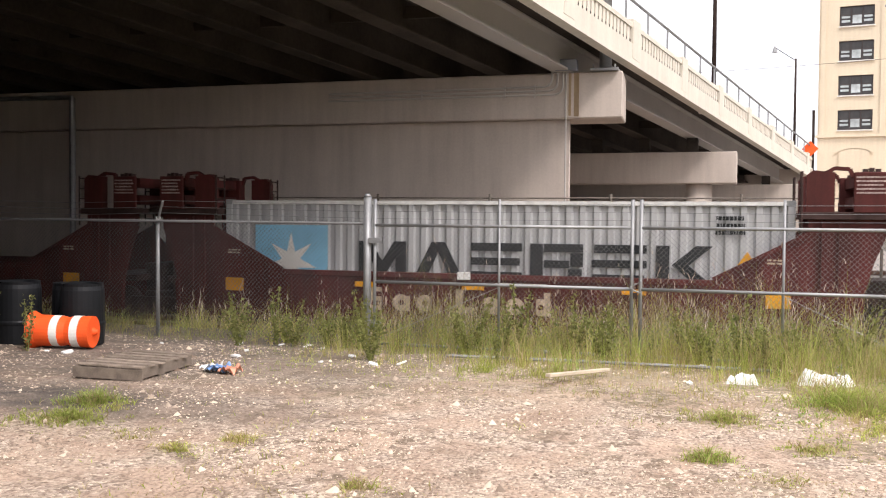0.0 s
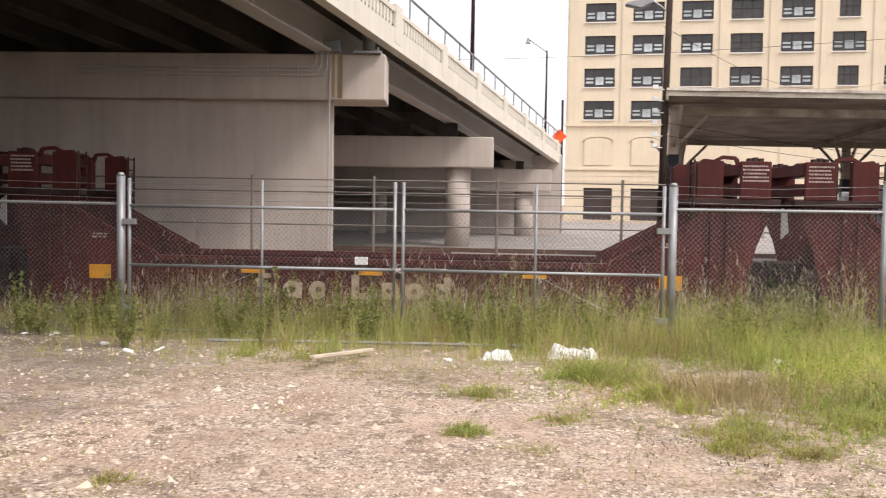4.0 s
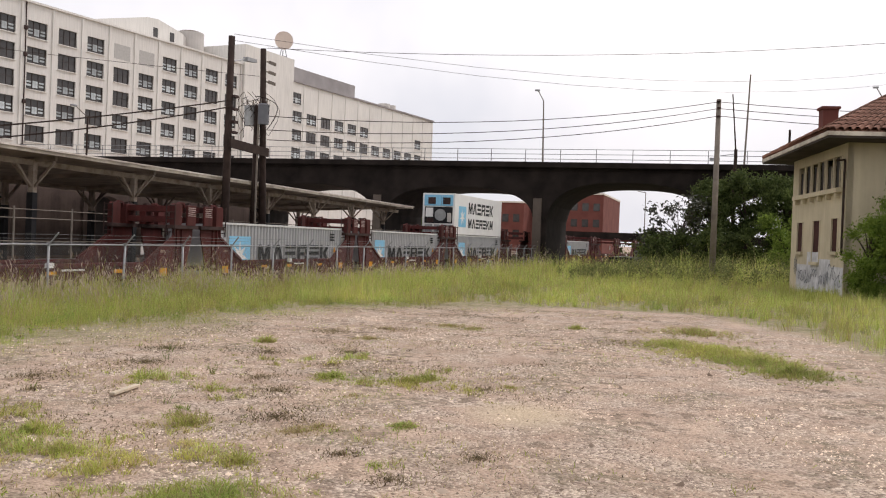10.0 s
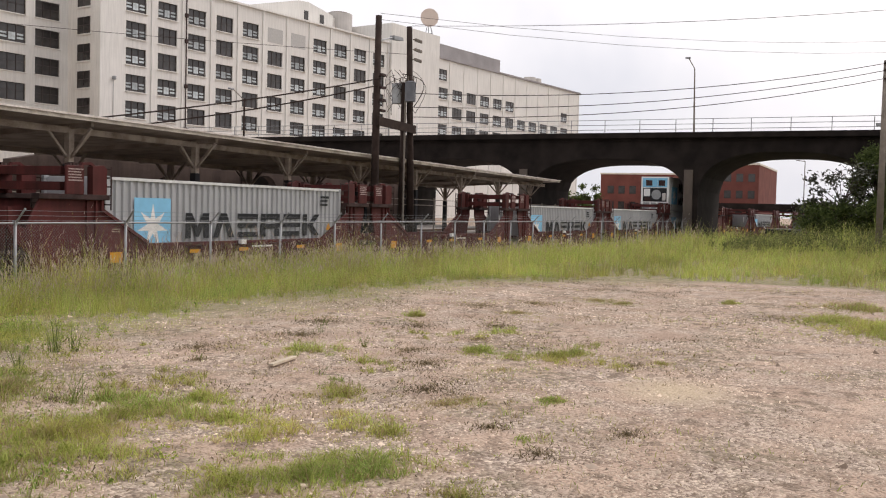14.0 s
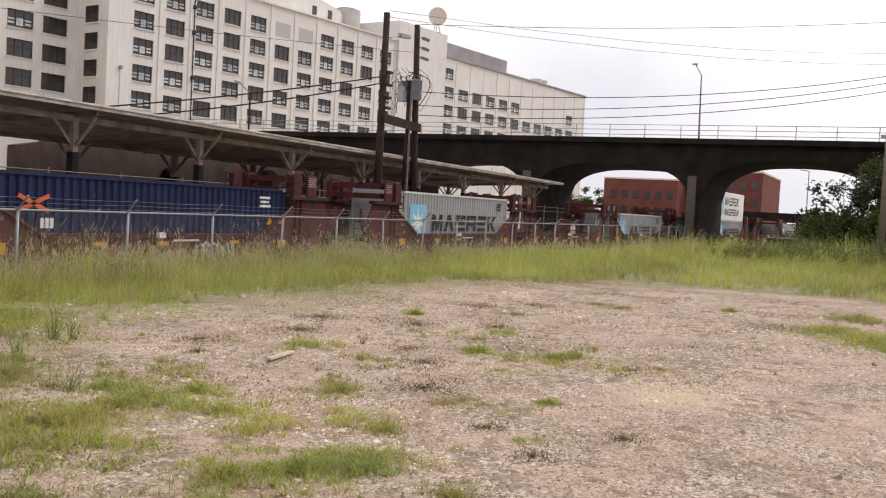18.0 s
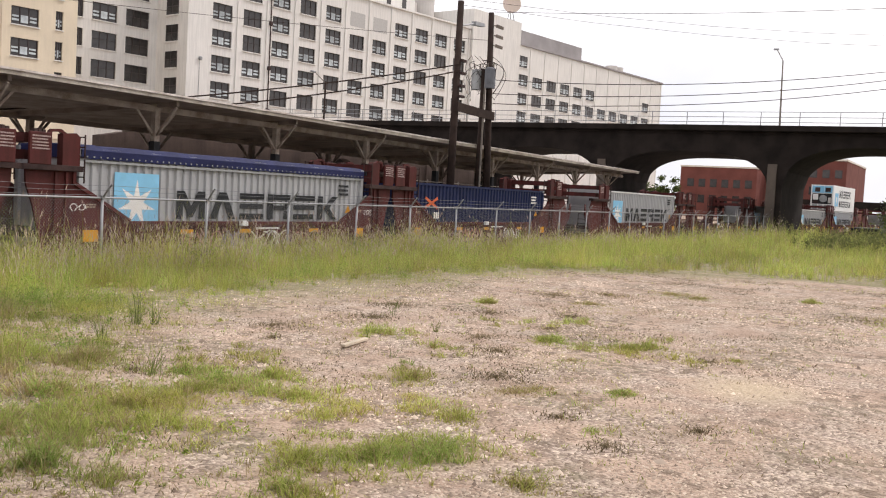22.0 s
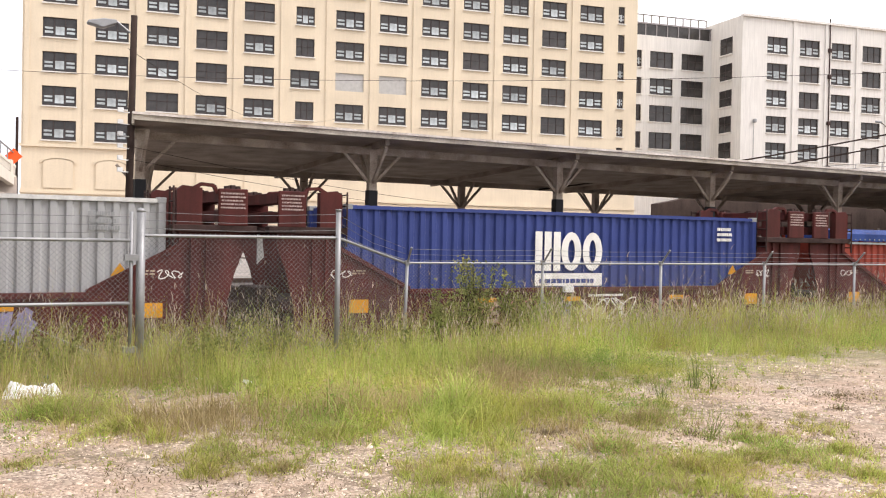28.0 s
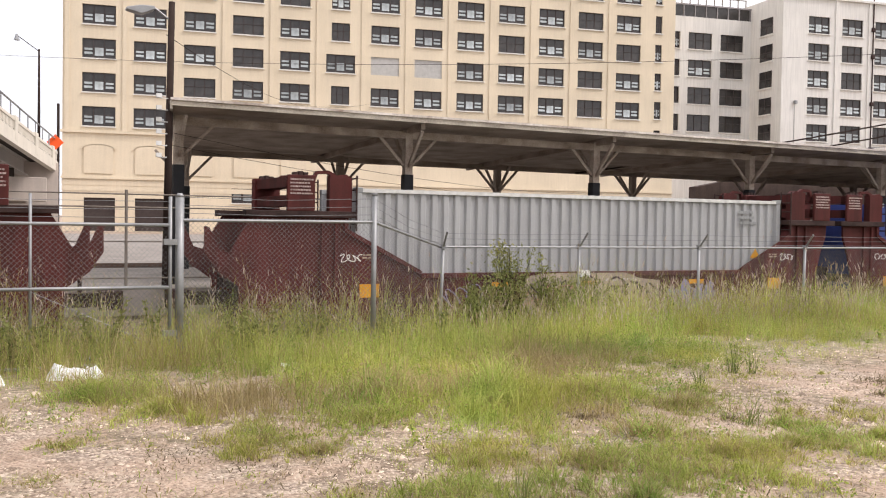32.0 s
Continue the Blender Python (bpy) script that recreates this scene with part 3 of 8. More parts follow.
def build_white_block():
    rng = random.Random(5)
    b = thing("white_warehouse_building", FACADE, "large white-painted warehouse with stained walls and dark windows", "building")
    # recessed wing
    holes = []
    for r in range(4):
        z = 14.6 + 3.76 * r
        holes += [(70.4, z, 74.1, z + 2.3), (75.45, z, 79.1, z + 2.3), (68.3, z, 69.1, z + 2.3)]
    facade_wall(b, 64.2, 80.4, -0.2, 30.3, 7, 7.5, holes, M_WHITE)
    fill_windows(b, holes, 7.25, rng, lights=0.4, front=7.0)
    strip = box_part("glazed_strip", (64.2, 7.3, 30.3, 80.4, 7.4, 32.0), M_GLASS, b, "dark framed glazing along the recessed roof")
    for k in range(10):
        box_part("mullion", (64.4 + 1.75 * k, 7.2, 30.3, 64.55 + 1.75 * k, 7.3, 32.0), M_TANKWALL, strip)
    box_part("top_rail", (64.2, 7.15, 31.9, 80.4, 7.45, 32.1), M_TANKWALL, strip)
    # front block
    holes = []
    for i in range(11):
        for r in range(5):
            z = 13.25 + 3.63 * r
            if r == 4 and i in (5, 6):
                box_part("blank_panel", (84.5 + 5.42 * i, -0.02, z, 87.9 + 5.42 * i, 0, z + 2.3), M_BLANK, b)
            else:
                holes.append((84.5 + 5.42 * i, z, 87.9 + 5.42 * i, z + 2.3))
    facade_wall(b, 80.4, 143.5, -0.2, 32.6, 0, 0.5, holes, M_WHITE)
    fill_windows(b, holes, 0.25, rng, lights=0.75)
    box_part("side_wall", (80.4, 0.5, -0.2, 80.9, 20, 32.6), M_WHITE, b)
    for r in range(5):
        z = 13.3 + 3.63 * r
        w = box_part("window", (80.36, 2.2, z, 80.4, 4.8, z + 2.25), M_GLASS, b)
        for y in (2.2, 3.5, 4.8):
            box_part("window_frame", (80.33, y - 0.06, z, 80.4, y + 0.06, z + 2.25), M_FRAME, w)
        box_part("window_bar", (80.33, 2.26, z + 1.1, 80.4, 4.74, z + 1.2), M_FRAME, w)
        box_part("window_sill", (80.25, 2.0, z - 0.2, 80.4, 5.0, z), M_WHITE, w)
    box_part("roof", (80.9, 0.5, 32.2, 143.5, 40, 32.6), M_WHITE, b)
    bm = bmesh.new()
    add_tube(bm, (94.85, -0.2, 6), (94.85, -0.2, 33.3), 0.09, n=8)
    pipe = part("downpipe", bm, M_CARDARK, b, "rusty downpipe between two rows of windows")
    for z in (12.2, 18.4, 24.9, 28.6):
        box_part("pipe_joint", (94.55, -0.4, z, 95.15, -0.02, z + 0.55), M_CARDARK, pipe, bevel=0.06)
    lamp = box_part("wall_lamp", (82.3, -0.5, 18.1, 82.7, 0, 18.6), M_GALV, b, "small wall lamp", bevel=0.08)
    bm = bmesh.new()
    add_tube(bm, (82.5, -0.05, 12), (82.5, -0.05, 18.1), 0.03, n=6)
    part("conduit", bm, M_GALV, lamp)
    for i in range(1, 12):
        u = 83.3 + 5.42 * i
        box_part("pilaster", (u, -0.15, 0, u + 0.45, 0.0, 32.5), M_WHITE, b)
    # stair tower block and far wing
    box_part("tower_block", (143.5, -0.6, -0.2, 159.3, 30, 36.3), M_WHITE, b)
    holes = []
    for i in range(11):
        for r in range(3):
            z = 16.7 + 3.7 * r
            if r == 2 and i > 5:
                continue
            holes.append((159.8 + 5.42 * i, z, 163.4 + 5.42 * i, z + 2.3))
    holes += [(159.8, 27.8, 163.0, 30.1), (214.0, 24.1, 217.2, 26.4)]
    facade_wall(b, 159.3, 224, -0.2, 32.3, 0, 0.5, holes, M_WHITE)
    for i in range(12):
        u = 163.85 + 5.42 * i
        box_part("pilaster", (u, -0.1, 0, u + 0.4, 0.0, 32.2), M_WHITE, b)
    box_part("coping", (159.3, -0.3, 32.1, 224.1, 0.5, 32.45), M_TANKWALL, b)
    box_part("coping", (80.4, -0.3, 32.45, 143.5, 0.5, 32.75), M_WHITE, b)
    fill_windows(b, holes, 0.1, rng, lights=0.75)
    box_part("roof", (159.3, 0.5, 31.9, 224, 40, 32.3), M_WHITE, b)
    box_part("end_wall", (223.5, 0.5, -0.2, 224, 40, 32.2), M_WHITE, b)
    box_part("penthouse", (159.4, 3, 32.3, 189, 20, 36.0), M_TANKWALL, b)


M_TANKWALL = material("grey_penthouse_cladding", (0.30, 0.28, 0.28), 0.8, vary=0.15, scale=0.3)
M_BLANK = material("blank_grey_panel", (0.45, 0.44, 0.42), 0.7, vary=0.1)
build_warehouse()
build_white_block()


# ---- platform canopy ----
def build_canopy():
    c = thing("platform_canopy", pose(0, 24.3, -0.07, 0, 0.32, 0), "long weathered railway platform canopy on braced posts", "canopy")
    def left(y):
        return 3.95 + (y + 1.25) * 0.19

    def under(y):
        return 4.42 - 0.047 * (y + 1.2)
    bm = bmesh.new()
    top = [bm.verts.new((x, y, under(y) + 0.12)) for x, y in ((left(-1.2), -1.2), (69.5, -1.2), (69.5, 8.6), (left(8.6), 8.6))]
    low = [bm.verts.new(v.co - Vector((0, 0, 0.06))) for v in top]
    bm.faces.new(top)
    bm.faces.new(low[::-1])
    for i in range(4):
        j = (i + 1) % 4
        bm.faces.new((top[j], top[i], low[i], low[j]))
    part("roof_sheet", bm, M_ROOFSHEET, c)
    for k in range(32):
        y0 = -1.19 + 0.305 * k
        y1 = y0 + 0.292
        bm = bmesh.new()
        v = [bm.verts.new(p) for z in (0, 0.05) for p in ((left(y0), y0, under(y0) + z), (69.4, y0, under(y0) + z), (69.4, y1, under(y1) + z), (left(y1), y1, under(y1) + z))]
        for f in ((3, 2, 1, 0), (4, 5, 6, 7), (0, 1, 5, 4), (1, 2, 6, 5), (2, 3, 7, 6), (3, 0, 4, 7)):
            bm.faces.new([v[i] for i in f])
        part("plank", bm, M_CANOPY, c)
    box_part("fascia", (3.95, -1.26, 4.4, 69.5, -1.2, 4.54), M_FASCIA, c)
    box_part("gutter_board", (3.93, -1.32, 4.52, 69.5, -1.24, 4.58), M_WHITEPEEL, c)
    bm = bmesh.new()
    add_beam(bm, (left(-1.2), -1.2, under(-1.2) + 0.0), (left(8.6), 8.6, under(8.6) + 0.0), 0.06, 0.2)
    part("end_fascia", bm, M_FASCIA, c)
    bm = bmesh.new()
    add_beam(bm, (0, -1.0, under(-1.0) - 0.08), (0, 8.5, under(8.5) - 0.08), 0.12, 0.16)
    joist = mesh_of("cross_beam", bm, M_CANOPY)
    for i in range(1, 11):
        share("cross_beam", joist, c, pose(4.35 + 6.2 * i, 0, 0))
    box_part("purlin", (4.2, -0.1, 4.06, 69.4, 0.1, 4.26), M_POST, c)
    box_part("purlin", (5.6, 7.0, 3.78, 69.4, 7.2, 3.97), M_CANOPY, c)
    bm = bmesh.new()
    add_box(bm, -0.11, -0.11, 3.08, 0.11, 0.11, 4.3)
    post = mesh_of("post", bm, M_POST)
    bm = bmesh.new()
    add_box(bm, -0.13, -0.13, -0.1, 0.13, 0.13, 3.08)
    base = mesh_of("post_base", bm, M_BLACK)
    bm = bmesh.new()
    add_beam(bm, (0, 0, 3.2), (0.95, 0, 4.2), 0.075)
    brace = mesh_of("brace", bm, M_POST)
    back, back_brace = post.copy(), brace.copy()
    for me in (back, back_brace):
        me.materials[0] = M_CANOPY
    for row, y in enumerate((0, 7.1)):
        for i in range(11):
            m = pose(4.35 + 6.2 * i + ((0.55 if i else 1.5) if row else 0), y, 0 if not row else -0.3)
            p = share("post", post if row == 0 else back, c, m)
            share("post_base", base, p, pose(0, 0, 0))
            for a in ((0, 90, 270) if i == 0 and not row else (0, 90, 180, 270)):
                share("brace", brace if row == 0 else back_brace, p, pose(0, 0, 0, 0, 0, a))


M_ROOFSHEET = material("tarred_roof_sheet", (0.16, 0.15, 0.14), 0.9, vary=0.2, scale=0.6)
M_WHITEPEEL = material("peeling_white_board", (0.62, 0.57, 0.52), 0.85, vary=0.25, scale=1.2, fine=14, dark=(0.28, 0.22, 0.18))
build_canopy()



# ---- near overpass ----
def bridge_x(y):
    return -2.85 + 0.22 * (y - 24.6)


def deck_z(y):
    return 5.42 - 0.063 * (y - 23)


def sloped_slab(bm, offset0, offset1, low, high, y0=-60, y1=54, step=3):
    ys = [y0 + step * i for i in range(int((y1 - y0) / step) + 1)]
    rings = []
    for y in ys:
        x, z = bridge_x(y), deck_z(y)
        rings.append([bm.verts.new(p) for p in ((x + offset0, y, z + low), (x + offset1, y, z + low), (x + offset1, y, z + high), (x + offset0, y, z + high))])
    for a, b in zip(rings, rings[1:]):
        for i in range(4):
            j = (i + 1) % 4
            bm.faces.new((a[i], a[j], b[j], b[i]))
    bm.faces.new(rings[0])
    bm.faces.new(rings[-1][::-1])


def sloped_profile(bm, outline, y0=-60, y1=54, step=3):
    """A closed outline of (offset, height) points swept along the deck."""
    rings = []
    for i in range(int((y1 - y0) / step) + 1):
        y = y0 + step * i
        rings.append([bm.verts.new((bridge_x(y) + a, y, deck_z(y) + h)) for a, h in outline])
    for a, b in zip(rings, rings[1:]):
        for i in range(len(outline)):
            j = (i + 1) % len(outline)
            bm.faces.new((a[i], a[j], b[j], b[i]))
    bm.faces.new(rings[0])
    bm.faces.new(rings[-1][::-1])


def build_overpass():
    o = thing("road_overpass", pose(0, 0, 0), "concrete road overpass on wall piers and round columns", "bridge")
    # outer girder pale; the inner ones have the underside's shade in their colour
    for k in range(19):
        bm = bmesh.new()
        a = -1.6 - 1.75 * k
        sloped_profile(bm, [(a - 0.24, 0.15), (a + 0.24, 0.15), (a + 0.24, 0.2), (a + 0.03, 0.21), (a + 0.03, 0.88), (a + 0.2, 0.89), (a + 0.2, 0.94),
                            (a - 0.2, 0.94), (a - 0.2, 0.89), (a - 0.03, 0.88), (a - 0.03, 0.21), (a - 0.24, 0.2)])
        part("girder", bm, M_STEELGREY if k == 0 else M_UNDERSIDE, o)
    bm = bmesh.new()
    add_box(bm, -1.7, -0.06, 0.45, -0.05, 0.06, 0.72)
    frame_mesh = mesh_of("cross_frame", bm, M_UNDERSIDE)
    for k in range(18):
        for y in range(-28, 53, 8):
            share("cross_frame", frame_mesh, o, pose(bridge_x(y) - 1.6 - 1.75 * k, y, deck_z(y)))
    # slab carried on well out of view, to shade the wall below
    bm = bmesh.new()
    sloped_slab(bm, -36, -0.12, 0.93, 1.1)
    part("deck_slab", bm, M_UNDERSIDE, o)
    bm = bmesh.new()
    sloped_slab(bm, -0.34, -0.06, 0.44, 0.98)
    part("edge_beam", bm, M_PARAPET, o)
    # slotted parapet: solid rails with balusters between panels
    bm = bmesh.new()
    sloped_slab(bm, -0.36, -0.08, 1.4, 1.52)
    part("parapet_rail", bm, M_PARAPET, o)
    tilt = -math.degrees(math.atan(0.062))
    turn = math.degrees(math.atan(-0.22))
    bm = bmesh.new()
    add_box(bm, -0.33, -0.085, 0.95, -0.11, 0.085, 1.44)
    baluster = mesh_of("baluster", bm, M_PARAPET)
    bm = bmesh.new()
    add_box(bm, -0.37, -0.3, 0.6, -0.05, 0.3, 1.62)
    pilaster = mesh_of("pilaster", bm, M_PARAPET)
    for i in range(168):
        y = 12 + 0.25 * i
        m = pose(bridge_x(y), y, deck_z(y), tilt, 0, turn)
        if i % 18 == 0:
            share("pilaster", pilaster, o, m)
        elif i % 18 not in (1, 17):
            share("baluster", baluster, o, m)
    bm = bmesh.new()
    for i in range(25):
        y = 9 + 1.8 * i
        x, z = bridge_x(y), deck_z(y)
        add_tube(bm, (x - 0.22, y, z + 1.5), (x - 0.22, y, z + 2.2), 0.03, n=6)
        y2 = y + 1.8
        add_tube(bm, (x - 0.22, y, z + 2.2), (bridge_x(y2) - 0.22, y2, deck_z(y2) + 2.2), 0.04, n=6)
    part("pipe_rail", bm, M_GALV, o)
    # unseen wall added to keep light out of the underpass's left end
    bm = bmesh.new()
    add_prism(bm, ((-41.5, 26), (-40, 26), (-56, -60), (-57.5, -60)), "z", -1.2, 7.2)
    part("abutment_and_shade_wall", bm, M_UNDERSIDE, o)
    # unseen wall added behind, to block light from the south
    bm = bmesh.new()
    add_prism(bm, ((-52, -9), (-11.5, -9), (-11.7, -8), (-52, -8)), "z", -0.4, 7.55)
    part("pier_and_shade_wall", bm, M_CONCRETE, o)
    # wall pier beyond the tracks
    bm = bmesh.new()
    add_prism(bm, ((-40, 24.9), (-4.3, 24.9), (-4.46, 25.9), (-40, 25.9)), "z", -0.95, 4.29)
    part("pier_and_shade_wall", bm, M_CONCRETE, o, bevel=0.02)
    bm = bmesh.new()
    add_prism(bm, ((-40, 24.6), (-2.92, 24.6), (-3.02, 26.2), (-40, 26.2)), "z", 4.28, 5.46)
    part("pier_cap", bm, M_CONCRETE, o, bevel=0.03)
    bm = bmesh.new()
    add_tube(bm, (-19.45, 24.5, -0.9), (-19.45, 24.5, 5.25), 0.09, n=10)
    add_tube(bm, (-19.45, 24.5, 5.25), (-24, 24.5, 5.3), 0.07, n=8)
    part("downpipe", bm, M_GALV, o)
    for k in range(3):
        z, x = 5.1 - 0.1 * k, -4.72 + 0.14 * k
        bm = bmesh.new()
        wire = [(-11.0, z), (x - 0.22, z), (x - 0.08, z + 0.04), (x - 0.02, z + 0.12), (x, z + 0.25), (x, 5.5)]
        for a, b in zip(wire, wire[1:]):
            add_tube(bm, (a[0], 24.55, a[1]), (b[0], 24.55, b[1]), 0.03, n=6)
        part("conduit", bm, M_STEELGREY, o)
    for x in (-8.3, -6.0, -5.2):
        box_part("pipe_clamp", (x, 24.53, 4.84, x + 0.03, 24.6, 5.16), M_STEELGREY, o)
    box_part("junction_box", (-4.62, 24.3, 5.48, -4.05, 24.58, 5.76), M_TANKBLUE, o, bevel=0.02)
    bm = bmesh.new()
    for x, top in ((-4.66, 6.35), (-4.5, 6.3)):
        add_tube(bm, (x, 24.5, 5.5), (x - 0.06, 24.5, top), 0.035, n=6)
    part("conduit", bm, M_STEELGREY, o)
    bm = bmesh.new()
    add_tube(bm, (-4.36, 24.57, -0.6), (-4.36, 24.57, 5.48), 0.022, n=6)
    part("drop_conduit", bm, M_STEELGREY, o)
    for x, w, low in ((-4.3, 0.07, 4.35), (-4.16, 0.13, 4.33)):
        box_part("rust_stain", (x, 24.594, low, x + w, 24.604, 5.44), M_STAIN, o, "brown run-off stain on the pier cap")
    for y, top in ((36.8, 4.17), (50, 3.45)):
        x = bridge_x(y)
        box_part("pier_cap", (x - 34, y - 0.7, top - 1.15, x, y + 0.7, top), M_CONCRETE, o, bevel=0.03)
        for dx in (-1.35, -9, -16.5, -24):
            bm = bmesh.new()
            add_tube(bm, (x + dx, y, -0.2), (x + dx, y, top - 1.15), 0.48, n=28)
            part("column", bm, M_CONCRETE, o, smooth=True)
        for k in range(12):
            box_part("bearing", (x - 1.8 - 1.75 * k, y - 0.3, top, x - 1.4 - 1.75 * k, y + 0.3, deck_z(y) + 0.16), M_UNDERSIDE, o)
    # unseen wall added along the far deck edge, shutting out sky light
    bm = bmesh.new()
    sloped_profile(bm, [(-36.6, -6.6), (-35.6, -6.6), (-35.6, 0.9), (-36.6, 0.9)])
    part("abutment_and_shade_wall", bm, M_DARKCONC, o)
    bm = bmesh.new()
    add_prism(bm, [(bridge_x(54) - 0.1, 53.2), (bridge_x(54) - 0.1, 54.4), (bridge_x(54) - 36, 54.4), (bridge_x(54) - 36, 53.2)], "z", -0.4, deck_z(54) + 0.9)
    part("abutment_and_shade_wall", bm, M_CONCRETE, o)
    # two more unseen walls added under the deck to hold back light
    box_part("pier_and_shade_wall", (-40, 8.4, -0.3, -8.9, 9.3, 5.9), M_CONCRETE, o)
    box_part("pier_and_shade_wall", (-40, -16, -0.3, -13.5, -15, 7.4), M_CONCRETE, o)


def build_bridge_lamps():
    for x, y, z, r, mat, h in ((-3.38, 24.75, 5.46, 0.16, M_GALV, 7.5), (-1.0, 35, 5.62, 0.085, M_POLE, 7), (2.47, 51, 4.66, 0.075, M_POLE, 5.1)):
        p = thing("street_lamp", pose(x, y, z), "tall plain lamp post on the overpass edge", "street lamp", "overpass lamps")
        bm = bmesh.new()
        add_tube(bm, (0, 0, 0.12), (0, 0, h), r, r * 0.6, n=14)
        part("pole", bm, mat, p, smooth=True)
        bm = bmesh.new()
        add_box(bm, -r * 2.2, -r * 2.2, 0, r * 2.2, r * 2.2, 0.06)
        for a in (-1, 1):
            for b in (-1, 1):
                add_tube(bm, (a * r * 1.7, b * r * 1.7, 0.05), (a * r * 1.7, b * r * 1.7, 0.16), 0.025, n=6)
        part("base_plate", bm, M_GALV, p)
        if h < 7.2:
            box_part("bracket", (-0.5, -0.4, -0.16, 0.3, 0.4, 0.0), M_PARAPET, p)
            bm = bmesh.new()
            add_tube(bm, (0, 0, h - 0.1), (-1.0, 0, h + 0.6), 0.02, n=6)
            part("arm", bm, M_POLE, p)
            bm = bmesh.new()
            add_tube(bm, (-1.0, 0, h + 0.65), (-1.0, 0, h + 0.35), 0.05, 0.14, n=10)
            part("lantern", bm, M_GALV, p)


M_STAIN = material("rusty_runoff_stain", (0.33, 0.24, 0.15), 0.9, vary=0.3, scale=3, streak=0.7)
M_TANKBLUE = material("blue_grey_box_paint", (0.24, 0.25, 0.28), 0.6, vary=0.1)
# Near-black colour carries the underside's shade; also used inside the tower.
M_UNDERSIDE = material("shade_dark_underside", (0.062, 0.05, 0.042), 0.9, vary=0.3, scale=0.7, fine=10)
build_overpass()
build_bridge_lamps()


# ---- far viaduct ----
VIADUCT_X = 83.0
PIERS = ((-44.8, -43.6), (-29.8, -28.6), (-14.8, -13.6), (0.2, 1.4), (15.2, 16.4), (30.2, 31.4), (45.2, 46.4), (61.8, 63.0), (65.8, 67.4), (70, 71.6), (75.4, 78))
WIDTH = 11.0


def viaduct_under(y):
    """The soffit: elliptic haunches rising from each pier to a flat crown."""
    for (a0, a1), (b0, b1) in zip(PIERS, PIERS[1:]):
        if a0 <= y <= a1 or b0 <= y <= b1:
            return 3.8
        if a1 < y < b0:
            t = abs(2 * (y - a1) / (b0 - a1) - 1)
            crown = (6.5 if a1 > 15 else 7.1) if b0 - a1 > 9 else 4.9
            return 3.8 + (crown - 3.8) * (1 - t ** 2.8) ** 0.5
    return 7.1


def build_viaduct():
    v = thing("concrete_viaduct", pose(0, 0, 0), "old shade-dark concrete viaduct with arched spans and pipe railing", "bridge")
    ys = sorted({*[-52 + 0.35 * i for i in range(400)], *[c for p in PIERS for c in p]})
    bm = bmesh.new()
    rings = []
    for y in ys:
        u = viaduct_under(y)
        rings.append([bm.verts.new(p) for p in ((VIADUCT_X, y, u), (VIADUCT_X + WIDTH, y, u), (VIADUCT_X + WIDTH, y, 8.07), (VIADUCT_X, y, 8.07))])
    for a, b in zip(rings, rings[1:]):
        for i in range(4):
            j = (i + 1) % 4
            bm.faces.new((a[i], a[j], b[j], b[i]))
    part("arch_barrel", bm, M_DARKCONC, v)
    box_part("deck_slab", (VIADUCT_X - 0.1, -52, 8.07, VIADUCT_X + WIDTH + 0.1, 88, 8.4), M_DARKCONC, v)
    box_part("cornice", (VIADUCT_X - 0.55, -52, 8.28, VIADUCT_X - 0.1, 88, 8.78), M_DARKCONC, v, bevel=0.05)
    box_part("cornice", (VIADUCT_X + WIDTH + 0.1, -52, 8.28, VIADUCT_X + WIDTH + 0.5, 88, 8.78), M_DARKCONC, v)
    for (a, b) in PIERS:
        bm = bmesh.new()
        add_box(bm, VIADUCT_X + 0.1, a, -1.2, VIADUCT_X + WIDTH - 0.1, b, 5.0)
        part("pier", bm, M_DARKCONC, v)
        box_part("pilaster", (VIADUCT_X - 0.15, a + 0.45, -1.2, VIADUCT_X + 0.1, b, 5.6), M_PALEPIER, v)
    bm = bmesh.new()
    add_tube(bm, (0, 0, 8.74), (0, 0, 9.91), 0.035, n=6)
    post = mesh_of("rail_post", bm, M_GALV)
    for i in range(45):
        share("rail_post", post, v, pose(VIADUCT_X - 0.3, -51 + 3.1 * i, 0))
    for z in (9.05, 9.47, 9.9):
        bm = bmesh.new()
        add_tube(bm, (VIADUCT_X - 0.3, -52, z), (VIADUCT_X - 0.3, 88, z), 0.028, n=6)
        part("hand_rail", bm, M_GALV, v)
    for y in (15.75, -11.7):
        p = thing("street_lamp", pose(VIADUCT_X + 0.2, y, 8.7), "slim grey street lamp on the viaduct", "street lamp", "viaduct lamps")
        bm = bmesh.new()
        add_tube(bm, (0, 0, 0), (0, 0.12, 5.5), 0.085, 0.05, n=8)
        add_tube(bm, (0, 0.12, 5.5), (0, 0.67, 6.45), 0.042, n=6)
        part("pole", bm, M_GREYPOLE, p)
        bm = bmesh.new()
        add_box(bm, -0.1, 0.5, 6.37, 0.1, 0.92, 6.5)
        part("lamp_head", bm, M_GALV, p)


# Paler colour stands for the light falling on the pier fronts.
M_PALEPIER = material("lit_pier_concrete", (0.11, 0.09, 0.075), 0.9, vary=0.25, scale=0.8)
build_viaduct()

